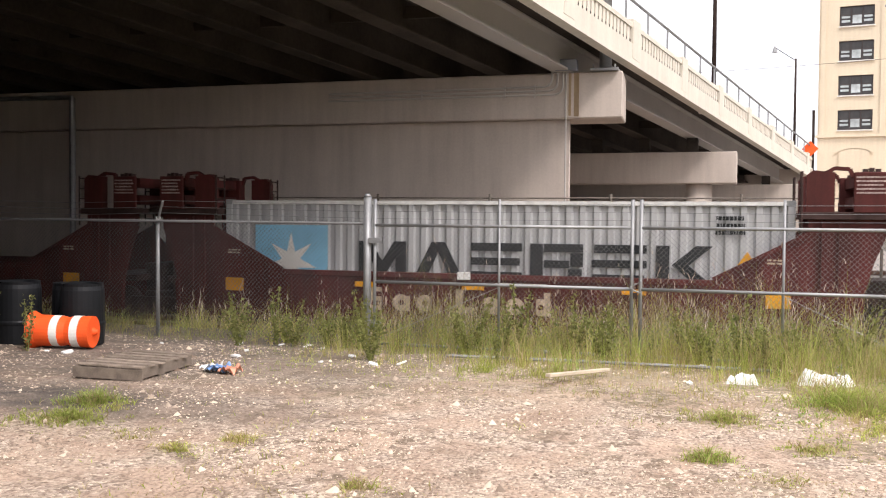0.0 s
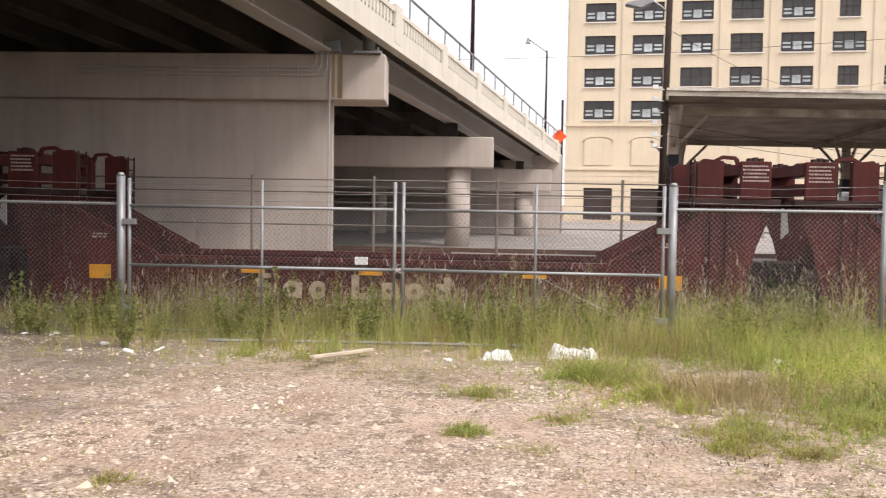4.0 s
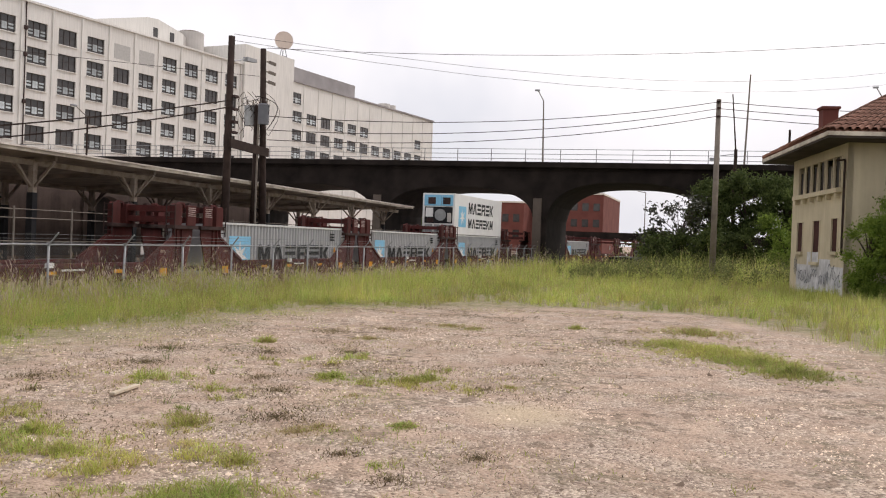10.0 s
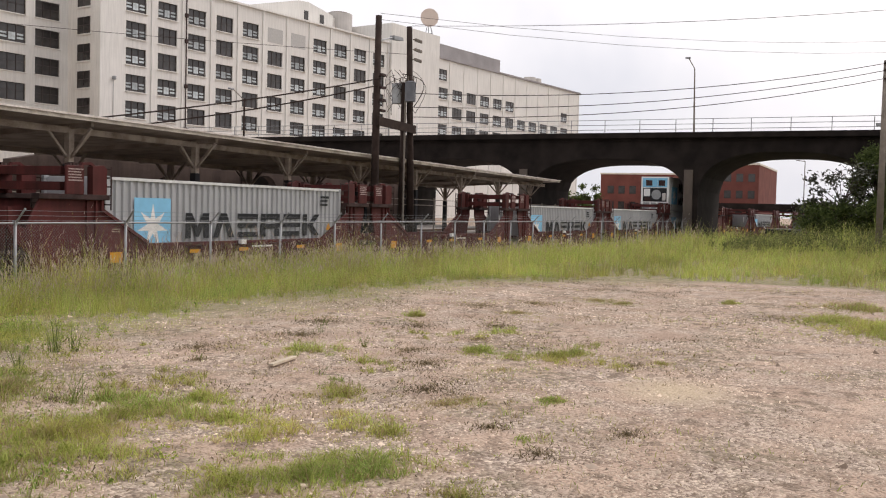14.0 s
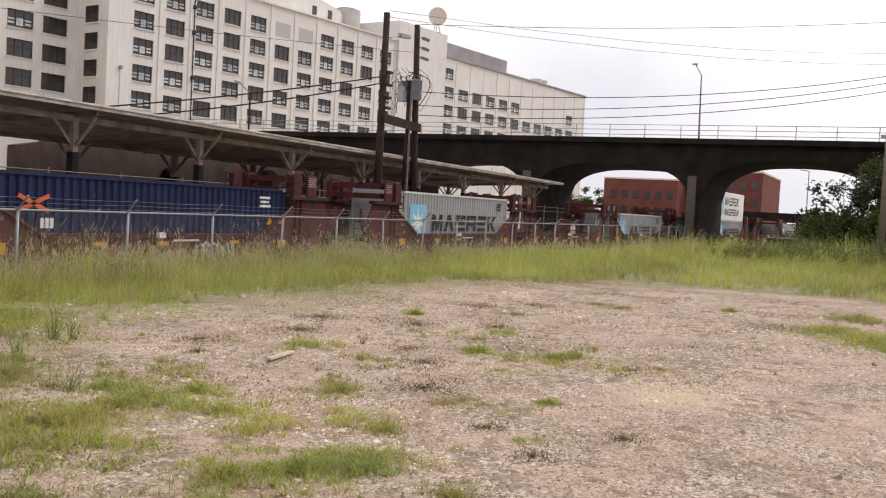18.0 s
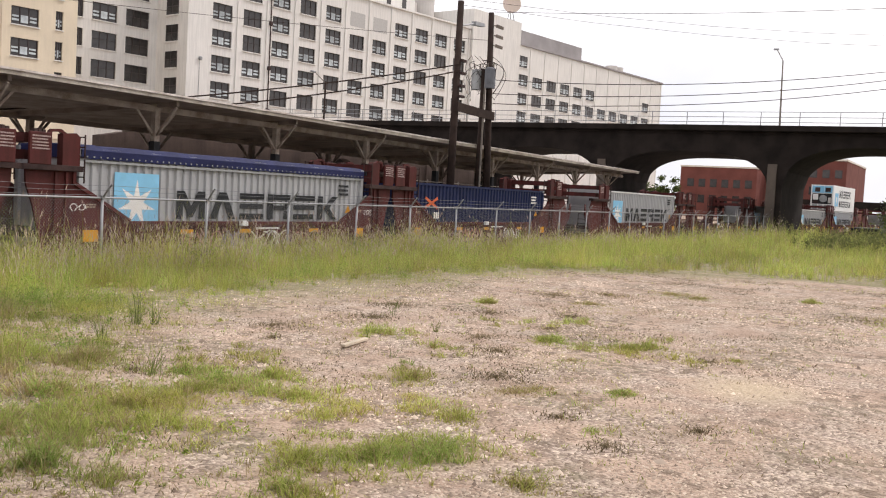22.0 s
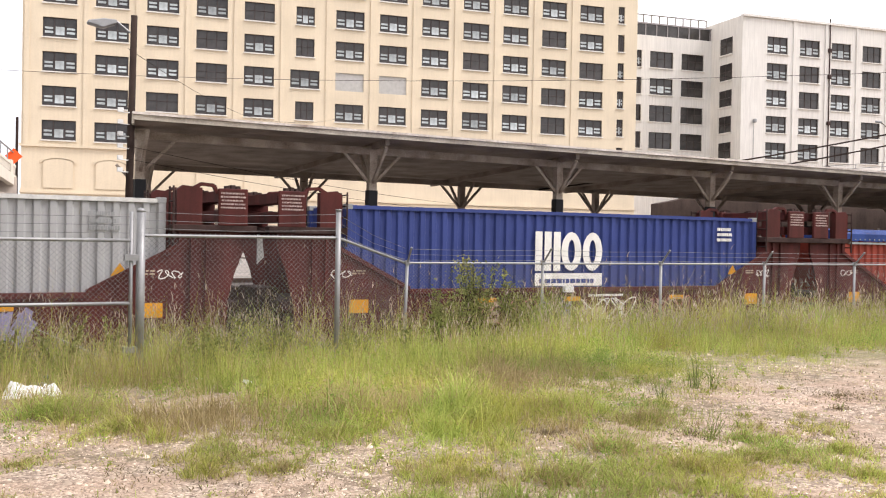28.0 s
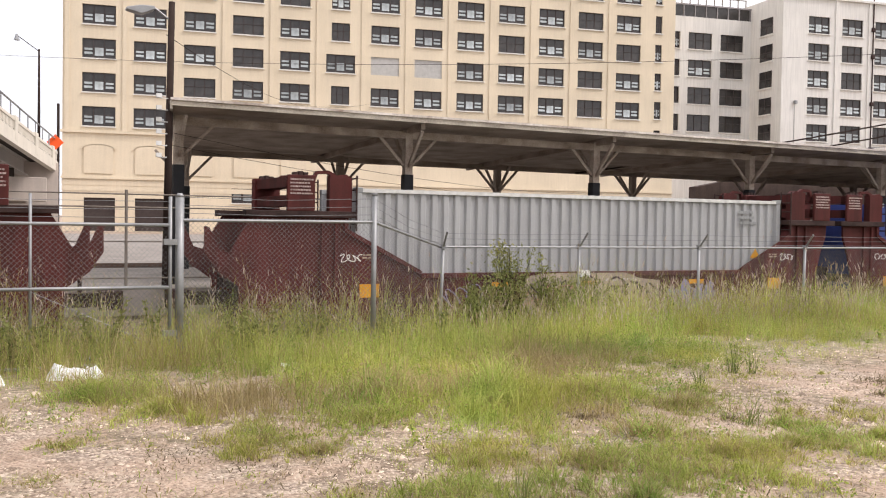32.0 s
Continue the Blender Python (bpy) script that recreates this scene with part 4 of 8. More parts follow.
# ---- tracks ----
def build_tracks():
    section = ((-0.07, -0.16), (0.07, -0.16), (0.07, -0.14), (0.01, -0.13), (0.01, -0.05), (0.035, -0.04), (0.035, 0), (-0.035, 0), (-0.035, -0.04), (-0.01, -0.05), (-0.01, -0.13), (-0.07, -0.14))
    for line in (0, 1):
        for s in (-0.745, 0.745):
            bm = bmesh.new()
            rings = []
            for x in list(range(-200, 20, 20)) + list(range(20, 130, 5)) + list(range(130, 310, 20)):
                y = (track_y(x) if line == 0 else RAIL_Y + 12.4) + s
                rings.append([bm.verts.new((x, y + a, (RAIL_Z if line == 0 else 0.1) + h)) for a, h in section])
            for a, b in zip(rings, rings[1:]):
                for i in range(len(section)):
                    j = (i + 1) % len(section)
                    bm.faces.new((a[i], a[j], b[j], b[i]))
            tagged(part("rail_1", bm, M_RAIL), "rusty steel running rail", "rail", kind="structure")
    bm = bmesh.new()
    for i in range(400):
        x = -60 + 0.55 * i
        y = track_y(x)
        add_box(bm, x - 0.11, y - 1.3, RAIL_Z - 0.3, x + 0.11, y + 1.3, RAIL_Z - 0.15)
    tagged(part("sleepers", bm, M_POLE), "weathered timber sleepers under the rails", "sleepers", kind="stuff")


M_RAIL = material("rusty_rail", (0.16, 0.09, 0.06), 0.6, metal=0.4)
build_tracks()


# ---- fences ----
FENCE_Y, GATE_Y = 16.0, 13.4


def link_mesh(p0, p1, z_low, z_high, spacing=0.07, wire=0.0019):
    """Woven wire between two ground points: diagonal wires both ways, zigzagging a little in depth."""
    a, b = Vector(p0), Vector(p1)
    length = (b - a).length
    d = (b - a) / length
    n = Vector((-d.y, d.x))
    h = z_high - z_low
    vs, fs = [], []
    count = int((length + h) / spacing)
    for way in (0, 1):
        for i in range(count):
            s0 = i * spacing - h
            s1 = s0 + h
            t0 = max(0.0, -s0 / h)
            t1 = min(1.0, (length - s0) / h)
            if t1 <= t0:
                continue
            ends = []
            for t in (t0, t1):
                s = s0 + h * t
                z = z_low + h * (t if way == 0 else 1 - t)
                ends.append((a + d * s + n * (0.006 if way else -0.006), z))
            k = len(vs)
            w = wire * 0.7
            sgn = 1 if way == 0 else -1
            for p, z in ends:
                for du, dz, dn in ((w, -w * sgn, 0), (-w, w * sgn, 0), (0, 0, wire)):
                    vs.append((p.x + d.x * du + n.x * dn, p.y + d.y * du + n.y * dn, z + dz))
            for q in range(3):
                r = (q + 1) % 3
                fs.append((k + q, k + r, k + 3 + r, k + 3 + q))
    me = bpy.data.meshes.new("wire_mesh")
    me.from_pydata(vs, [], fs)
    me.materials.append(M_WIRE)
    return me


def wire_run(bm, pts, r=0.007):
    """One connected three-sided strand through the points."""
    pts = [Vector(p) for p in pts]
    rings = []
    for i, p in enumerate(pts):
        d = (pts[min(i + 1, len(pts) - 1)] - pts[max(i - 1, 0)]).normalized()
        s = d.cross(Vector((0, 0, 1)))
        s = s.normalized() if s.length > 1e-4 else Vector((1, 0, 0))
        t = d.cross(s)
        rings.append([bm.verts.new(p + r * (math.cos(k * math.tau / 3) * s + math.sin(k * math.tau / 3) * t)) for k in range(3)])
    for a, b in zip(rings, rings[1:]):
        for k in range(3):
            j = (k + 1) % 3
            bm.faces.new((a[k], a[j], b[j], b[k]))


def barbs(bm, a, b, step=0.16):
    a, b = Vector(a), Vector(b)
    n = int((b - a).length / step)
    for i in range(n):
        p = a.lerp(b, (i + 0.5) / n)
        add_beam(bm, p - Vector((0.01, 0, 0.03)), p + Vector((0.01, 0, 0.03)), 0.007)


def build_line_fence():
    f = thing("chain_link_fence", pose(0, 0, 0), "galvanised chain-link fence with angled barbed wire arms", "fence", "lot fences")
    bm = bmesh.new()
    add_tube(bm, (0, 0, -0.15), (0, 0, 1.84), 0.032, n=10)
    post = mesh_of("post", bm, M_GALV, smooth=True)
    bm = bmesh.new()
    add_tube(bm, (0, 0, 1.82), (-0.0, -0.27, 2.13), 0.02, n=6)
    add_box(bm, -0.04, -0.04, 1.8, 0.04, 0.04, 1.88)
    arm = mesh_of("barb_arm", bm, M_GALV)
    rng = random.Random(2)
    n = 30
    x0, step = 7.66, 3.05
    for i in range(n):
        p = share("post", post, f, pose(x0 + step * i, FENCE_Y, -0.62, rng.uniform(-1, 1), rng.uniform(-1.2, 1.2), rng.uniform(-12, 12)))
        share("barb_arm", arm, p, pose(0, 0, 0))
    end = x0 + step * (n - 1)
    bm = bmesh.new()
    add_tube(bm, (x0, FENCE_Y, 1.21), (end, FENCE_Y, 1.21), 0.021, n=8)
    part("top_rail", bm, M_GALV, f)
    bm = bmesh.new()
    for k in range(3):
        y, z = FENCE_Y - 0.08 - 0.09 * k, 1.27 + 0.1 * k
        wire_run(bm, [(x0 + step * i * 0.5, y, z - (0.015 if i % 2 else 0)) for i in range(2 * n - 1)], 0.004)
    part("barbed_wire", bm, M_WIRE, f)
    for lo, hi, sp in ((x0, 40.0, 0.07), (40.0, end, 0.12)):
        ob = new("wire_mesh", link_mesh((lo, FENCE_Y), (hi, FENCE_Y), -0.6, 1.2, sp))
        ob.parent = f
    # oblique run back to the gate
    c = thing("chain_link_fence", pose(0, 0, 0), "short oblique chain-link run with straight barbed wire posts", "fence", "lot fences")
    for x, y, top in ((5.3, 13.4, 2.06),):
        bm = bmesh.new()
        add_tube(bm, (x, y, -0.5), (x, y, top), 0.04, n=12)
        add_tube(bm, (x, y, top), (x, y, top + 0.03), 0.046, n=12)
        part("post", bm, M_GALV, c, smooth=True)
    bm = bmesh.new()
    add_tube(bm, (2.43, 13.4, 1.65), (5.3, 13.4, 1.66), 0.022, n=8)
    add_tube(bm, (5.3, 13.4, 1.66), (7.66, 16.0, 1.21), 0.022, n=8)
    part("top_rail", bm, M_GALV, c)
    for a, b, lo, hi in (((2.43, 13.4), (5.3, 13.4), -0.3, 1.64),):
        ob = new("wire_mesh", link_mesh(a, b, lo, hi))
        ob.parent = c
    me = link_mesh((5.3, 13.4), (7.66, 16.0), -0.45, 1.45)
    for v in me.vertices:
        t = (v.co.x - 5.3) / 2.36
        v.co.z += 0.19 - 0.45 * t
    ob = new("wire_mesh", me)
    ob.parent = c
    bm = bmesh.new()
    for k in range(3):
        wire_run(bm, [(2.43, 13.4, 1.75 + 0.11 * k), (3.8, 13.4, 1.73 + 0.11 * k), (5.3, 13.4, 1.77 + 0.12 * k), (6.4, 14.6, 1.45 + 0.13 * k), (7.66, 16, 1.28 + 0.1 * k)], 0.004)
    for a, b in (((2.43, 13.4, 1.66), (5.3, 13.4, 1.67)), ((5.3, 13.4, 1.67), (7.66, 16, 1.23))):
        barbs(bm, a, b, 0.07)
    part("barbed_wire", bm, M_WIRE, c)
    # left run
    w = thing("chain_link_fence", pose(0, 0, 0), "chain-link fence with barbed wire arms beside the gate", "fence", "lot fences")
    for x in (-18.6, -15.4, -12.35, -9.07):
        p = share("post", post, w, pose(x, 13.5, -0.2, 0, rng.uniform(-1, 1), 0))
        share("barb_arm", arm, p, pose(0, 0, 0, 0, 0, 50))
    bm = bmesh.new()
    add_tube(bm, (-30, 13.5, 1.66), (-5.36, 13.45, 1.6), 0.021, n=8)
    part("top_rail", bm, M_GALV, w)
    ob = new("wire_mesh", link_mesh((-22, 13.5), (-5.4, 13.45), -0.3, 1.62))
    ob.parent = w
    bm = bmesh.new()
    for k in range(3):
        wire_run(bm, [(-30, 13.6, 1.75 + 0.1 * k), (-12.35, 13.6, 1.73 + 0.1 * k), (-10.7, 13.6, 1.70 + 0.1 * k), (-9.0, 13.6, 1.74 + 0.1 * k), (-5.36, 13.45, 1.68 + 0.1 * k)], 0.004)
    barbs(bm, (-22, 13.5, 1.64), (-5.4, 13.45, 1.61), 0.07)
    part("barbed_wire", bm, M_WIRE, w)


def gate_leaf(x0, x1, mid, side):
    g = thing("gate", pose(0, 0, 0), "double chain-link swing gate leaf of galvanised pipe", "gate", "gate leaves")
    bm = bmesh.new()
    for z in (1.58, 0.73, -0.2):
        add_tube(bm, (x0, GATE_Y, z), (x1, GATE_Y, z), 0.024, n=10)
    for x in (x0, x1, mid):
        add_tube(bm, (x, GATE_Y, -0.2), (x, GATE_Y, 1.97), 0.026 if x != mid else 0.02, n=10)
    part("frame", bm, M_GALV, g, smooth=True)
    bm = bmesh.new()
    add_tube(bm, (mid, GATE_Y - 0.01, 0.70), (x0 if side < 0 else x1, GATE_Y - 0.01, -0.15), 0.004, n=5)
    part("brace_rod", bm, M_GALV, g)
    for a, b in ((x0, mid), (mid, x1)):
        ob = new("wire_mesh", link_mesh((a + 0.03, GATE_Y + 0.03), (b - 0.03, GATE_Y + 0.03), -0.2, 1.56))
        ob.parent = g
    bm = bmesh.new()
    for k in range(3):
        wire_run(bm, [(x0, GATE_Y, 1.68 + 0.11 * k), ((x0 + x1) / 2, GATE_Y, 1.67 + 0.11 * k), (x1, GATE_Y, 1.68 + 0.11 * k)], 0.004)
    part("barbed_wire", bm, M_WIRE, g)
    hx = x0 if side < 0 else x1
    for z in (0.1, 1.35):
        box_part("hinge", (hx - 0.09, GATE_Y - 0.05, z - 0.04, hx + 0.09, GATE_Y + 0.05, z + 0.04), M_GALV, g)


def build_gates():
    gate_leaf(-5.24, -1.43, -3.32, -1)
    gate_leaf(-1.31, 2.31, 0.55, 1)
    for x, top in ((-5.37, 2.0), (2.44, 1.97)):
        p = thing("gate_post", pose(x, GATE_Y + 0.02, 0), "thick galvanised gate post with a domed cap", "post", "gate posts")
        bm = bmesh.new()
        add_tube(bm, (0, 0, -0.4), (0, 0, top), 0.06, n=16)
        part("shaft", bm, M_GALV, p, smooth=True)
        bm = bmesh.new()
        add_tube(bm, (0, 0, top), (0, 0, top + 0.05), 0.064, 0.03, n=16)
        part("cap", bm, M_GALV, p, smooth=True)
    k = thing("gate_latch", pose(-1.37, GATE_Y - 0.04, 0.75), "chain and latch holding the gate leaves", "latch")
    bm = bmesh.new()
    for i in range(9):
        a = i * 0.7
        add_tube(bm, (0.07 * math.cos(a), 0.05 * math.sin(a), -0.02 * i + 0.1), (0.07 * math.cos(a + 0.6), 0.05 * math.sin(a + 0.6), -0.02 * i + 0.08), 0.012, n=5)
    part("chain", bm, M_GALV, k)
    box_part("padlock", (-0.03, -0.08, -0.14, 0.03, -0.04, -0.06), M_POLE, k)


build_line_fence()
build_gates()

# ---- train ----
UNITS = (141.0, 125.3, 109.6, 93.9, 78.2, 62.5, 46.9, 26.4, 10.65, -5.1, -21.1, -37.15, -57.7, -73.3, -89.0, -104.75, -120.75, -141.3)
TRAVEL = ((0, 0), (2, 9.4), (4.5, 21.1), (5, 23.3), (6, 27.7), (7.5, 34.2), (9, 40.8), (11, 49.6), (13, 58.5), (16, 71.2), (19, 83.5), (23, 99.2), (24.5, 105.2), (26, 111.0), (30, 126.3), (32, 134.05))
moving = []
SILL_TOP = 0.53


def bars(bm, x0, z0, w, h, rows, y, rng, height=0.055, depth=0.004, grain=1.0):
    """Lines of unreadable stencil writing as broken bars."""
    step = h / rows
    for r in range(rows):
        x = x0 + rng.uniform(0, 0.06) * w
        end = x0 + w * rng.uniform(0.8, 1.0)
        while x < end:
            n = rng.uniform(0.05, 0.16) * grain
            add_box(bm, x, y - depth, z0 + r * step, min(x + n, end), y, z0 + r * step + min(height, step * 0.6))
            x += n + 0.03 * grain


def squiggle(bm, x, z, w, h, y, rng, width=0.035, loops=5):
    """A looping spray-paint line, without letters."""
    pts = []
    n = loops * 9
    a, b = rng.uniform(0, 6), rng.uniform(0.6, 1.2)
    for i in range(n + 1):
        t = i / n
        pts.append((x + w * t + 0.5 * w / loops * math.sin(t * loops * math.tau), z + h * (0.5 + 0.38 * math.cos(t * loops * math.tau * b + a) + 0.1 * math.sin(t * 17 + a))))
    rows = []
    for i, p in enumerate(pts):
        a, b = pts[max(i - 1, 0)], pts[min(i + 1, n)]
        d = Vector((b[0] - a[0], b[1] - a[1]))
        d = d.normalized() if d.length > 1e-5 else Vector((1, 0))
        rows.append([bm.verts.new((p[0] + k * d.y * width / 2, y, p[1] - k * d.x * width / 2)) for k in (-1, 1)])
    for a, b in zip(rows, rows[1:]):
        bm.faces.new((a[0], a[1], b[1], b[0]))


def unit_end(u, e, coupler):
    """One end of a well: tapered side plates, bulkhead frame with panels, posts, ladder and reflectors. e: -1 or 1."""
    def X(r):
        return e * (7.875 - r)
    for s in (-1, 1):
        y = s * 1.31
        bm = bmesh.new()
        if coupler:
            prof = ((-0.75, -0.45), (-0.75, 0.3), (-1.2, 0.62), (-1.45, 1.0), (-1.45, 1.52), (-1.35, 1.5), (-1.15, 1.04), (-0.95, 0.98), (-0.5, 1.75), (1.5, 1.75), (1.5, 1.46), (3.3, SILL_TOP), (3.3, -0.6), (0.6, -0.6))
        else:
            prof = ((0.62, -0.6), (0.6, 0.2), (0.42, 0.9), (0.22, 1.4), (0.2, 1.75), (1.5, 1.75), (1.5, 1.46), (3.3, SILL_TOP), (3.3, -0.6))
        add_prism(bm, [(X(r), z) for r, z in prof], "y", y - 0.03, y + 0.03)
        part("end_plate", bm, M_CAR, u)
        bm = bmesh.new()
        for a, b in (((1.5, 1.47), (3.28, SILL_TOP + 0.01)), ((0.62, 0.25), (0.66, -0.5)), ((1.52, 1.74), (1.52, 1.44))):
            add_beam(bm, (X(a[0]), y + s * 0.07, a[1]), (X(b[0]), y + s * 0.07, b[1]), 0.09, 0.05, (0, 1, 0))
        for r in (1.0, 1.3):
            add_box(bm, X(r) - 0.03, min(y, y + s * 0.09), 0.1, X(r) + 0.03, max(y, y + s * 0.09), 1.7)
        part("stiffener", bm, M_CAR, u)
        # bulkhead frame
        box_part("bulkhead_panel", (min(X(0.2), X(0.8)), y - 0.16, 1.85, max(X(0.2), X(0.8)), y + 0.1 * s + 0.02, 2.6), M_CAR, u, bevel=0.015)
        bm = bmesh.new()
        add_prism(bm, [(X(r), z) for r, z in ((1.12, 1.85), (1.62, 1.85), (1.62, 2.55), (1.5, 2.64), (1.12, 2.6))], "y", y - 0.13, y + 0.07)
        part("bulkhead_post", bm, M_CAR, u)
        bm = bmesh.new()
        pts = ((0.8, 2.5), (0.86, 2.66), (1.12, 2.68), (1.3, 2.58))
        for a, b in zip(pts, pts[1:]):
            add_beam(bm, (X(a[0]), y, a[1]), (X(b[0]), y, b[1]), 0.07, 0.1, (0, 1, 0))
        part("bulkhead_arch", bm, M_CAR, u)
        box_part("base_beam", (min(X(0.0 if not coupler else -0.65), X(1.72)), y - 0.15, 1.72, max(X(0.0 if not coupler else -0.65), X(1.72)), y + 0.12, 1.86), M_CARDARK, u, bevel=0.01)
        bm = bmesh.new()
        for k in range(5):
            add_tube(bm, (X(1.7), y - 0.2, 1.6 + 0.24 * k), (X(1.7), y + 0.16, 1.6 + 0.24 * k), 0.018, n=6)
        for d in (-0.2, 0.16):
            add_tube(bm, (X(1.7), y + d, 1.45), (X(1.7), y + d, 2.62), 0.022, n=6)
        part("ladder", bm, M_CARDARK, u)
        bm = bmesh.new()
        for k in range(3):
            add_box(bm, X(0.5) - 0.1 + 0.11 * k - 0.04, y - 0.1, 2.6, X(0.5) - 0.1 + 0.11 * k + 0.04, y + 0.08, 2.66 + 0.02 * (k % 2))
        part("latch_lug", bm, M_CARDARK, u)
    bm = bmesh.new()
    rng = random.Random(7 + e)
    bars(bm, min(X(0.24), X(0.76)), 2.2, 0.52, 0.36, 5, -1.472, rng, 0.034, grain=0.4)
    part("stencil", bm, M_PALESTENCIL, u, "faded white stencil lines")["kind"] = "stuff"
    bm = bmesh.new()
    bars(bm, min(X(1.9), X(2.3)), 0.86, 0.36, 0.12, 2, -1.345, rng, 0.035)
    part("stencil", bm, M_TANINK, u, "faded stencil lines")["kind"] = "stuff"
    box_part("reflector", (min(X(1.85), X(2.3)), -1.352, 0.02, max(X(1.85), X(2.3)), -1.341, 0.31), M_YELLOW, u, "yellow reflective plate")
    for z in (1.95, 2.35):
        box_part("cross_beam", (min(X(0.25), X(0.7)), -1.2, z, max(X(0.25), X(0.7)), 1.2, z + 0.22), M_CAR, u)
    box_part("end_floor", (min(X(-0.6 if coupler else 0.3), X(1.6)), -1.28, 0.15, max(X(-0.6 if coupler else 0.3), X(1.6)), 1.28, 0.3), M_CARDARK, u)
    if not coupler:
        box_part("articulation", (min(X(-0.02), X(0.5)), -0.6, -0.45, max(X(-0.02), X(0.5)), 0.6, 0.55), M_CARDARK, u, bevel=0.02)
    if not coupler:
        bm = bmesh.new()
        add_prism(bm, [(X(r), z) for r, z in ((0.05, 1.05), (0.2, 1.2), (0.16, 1.62), (0.05, 1.7))], "y", -0.5, -0.46)
        part("brake_lever", bm, M_WHITEBOX, u, "pale lever plate in the gap")
    # bogie shared by two wells, or under the coupler end
    b = part_bogie(u, X(0.55 if coupler else 0.02)) if (coupler or e > 0) else None
    if coupler:
        bm = bmesh.new()
        add_box(bm, min(X(-0.7), X(-1.7)), -0.16, -0.16, max(X(-0.7), X(-1.7)), 0.16, 0.12)
        add_box(bm, min(X(-1.5), X(-1.95)), -0.24, -0.22, max(X(-1.5), X(-1.95)), 0.24, 0.16)
        part("coupler", bm, M_CARDARK, u)
        bm = bmesh.new()
        for y in (-1.25, -0.8):
            add_tube(bm, (X(-1.05), y, 0.2), (X(-1.05), y, 1.0), 0.02, n=6)
        for z in (0.45, 0.7, 0.98):
            add_tube(bm, (X(-1.05), -1.25, z), (X(-1.05), -0.8, z), 0.018, n=6)
        part("grab_iron", bm, M_CARDARK, u)


def part_bogie(u, x):
    bm = bmesh.new()
    for y in (-1.0, 1.0):
        add_prism(bm, ((x - 1.15, -0.5), (x - 0.6, -0.22), (x + 0.6, -0.22), (x + 1.15, -0.5), (x + 0.5, -0.62), (x - 0.5, -0.62)), "y", y - 0.09, y + 0.09)
    add_box(bm, x - 0.25, -1.0, -0.5, x + 0.25, 1.0, -0.1)
    b = part("bogie", bm, M_CARDARK, u)
    for dx in (-0.87, 0.87):
        for y in (-0.78, 0.78):
            bm = bmesh.new()
            add_tube(bm, (x + dx, y - 0.06, RAIL_Z + 0.43), (x + dx, y + 0.06, RAIL_Z + 0.43), 0.43, n=20)
            part("wheel", bm, M_CARDARK, b, smooth=False)
    return b


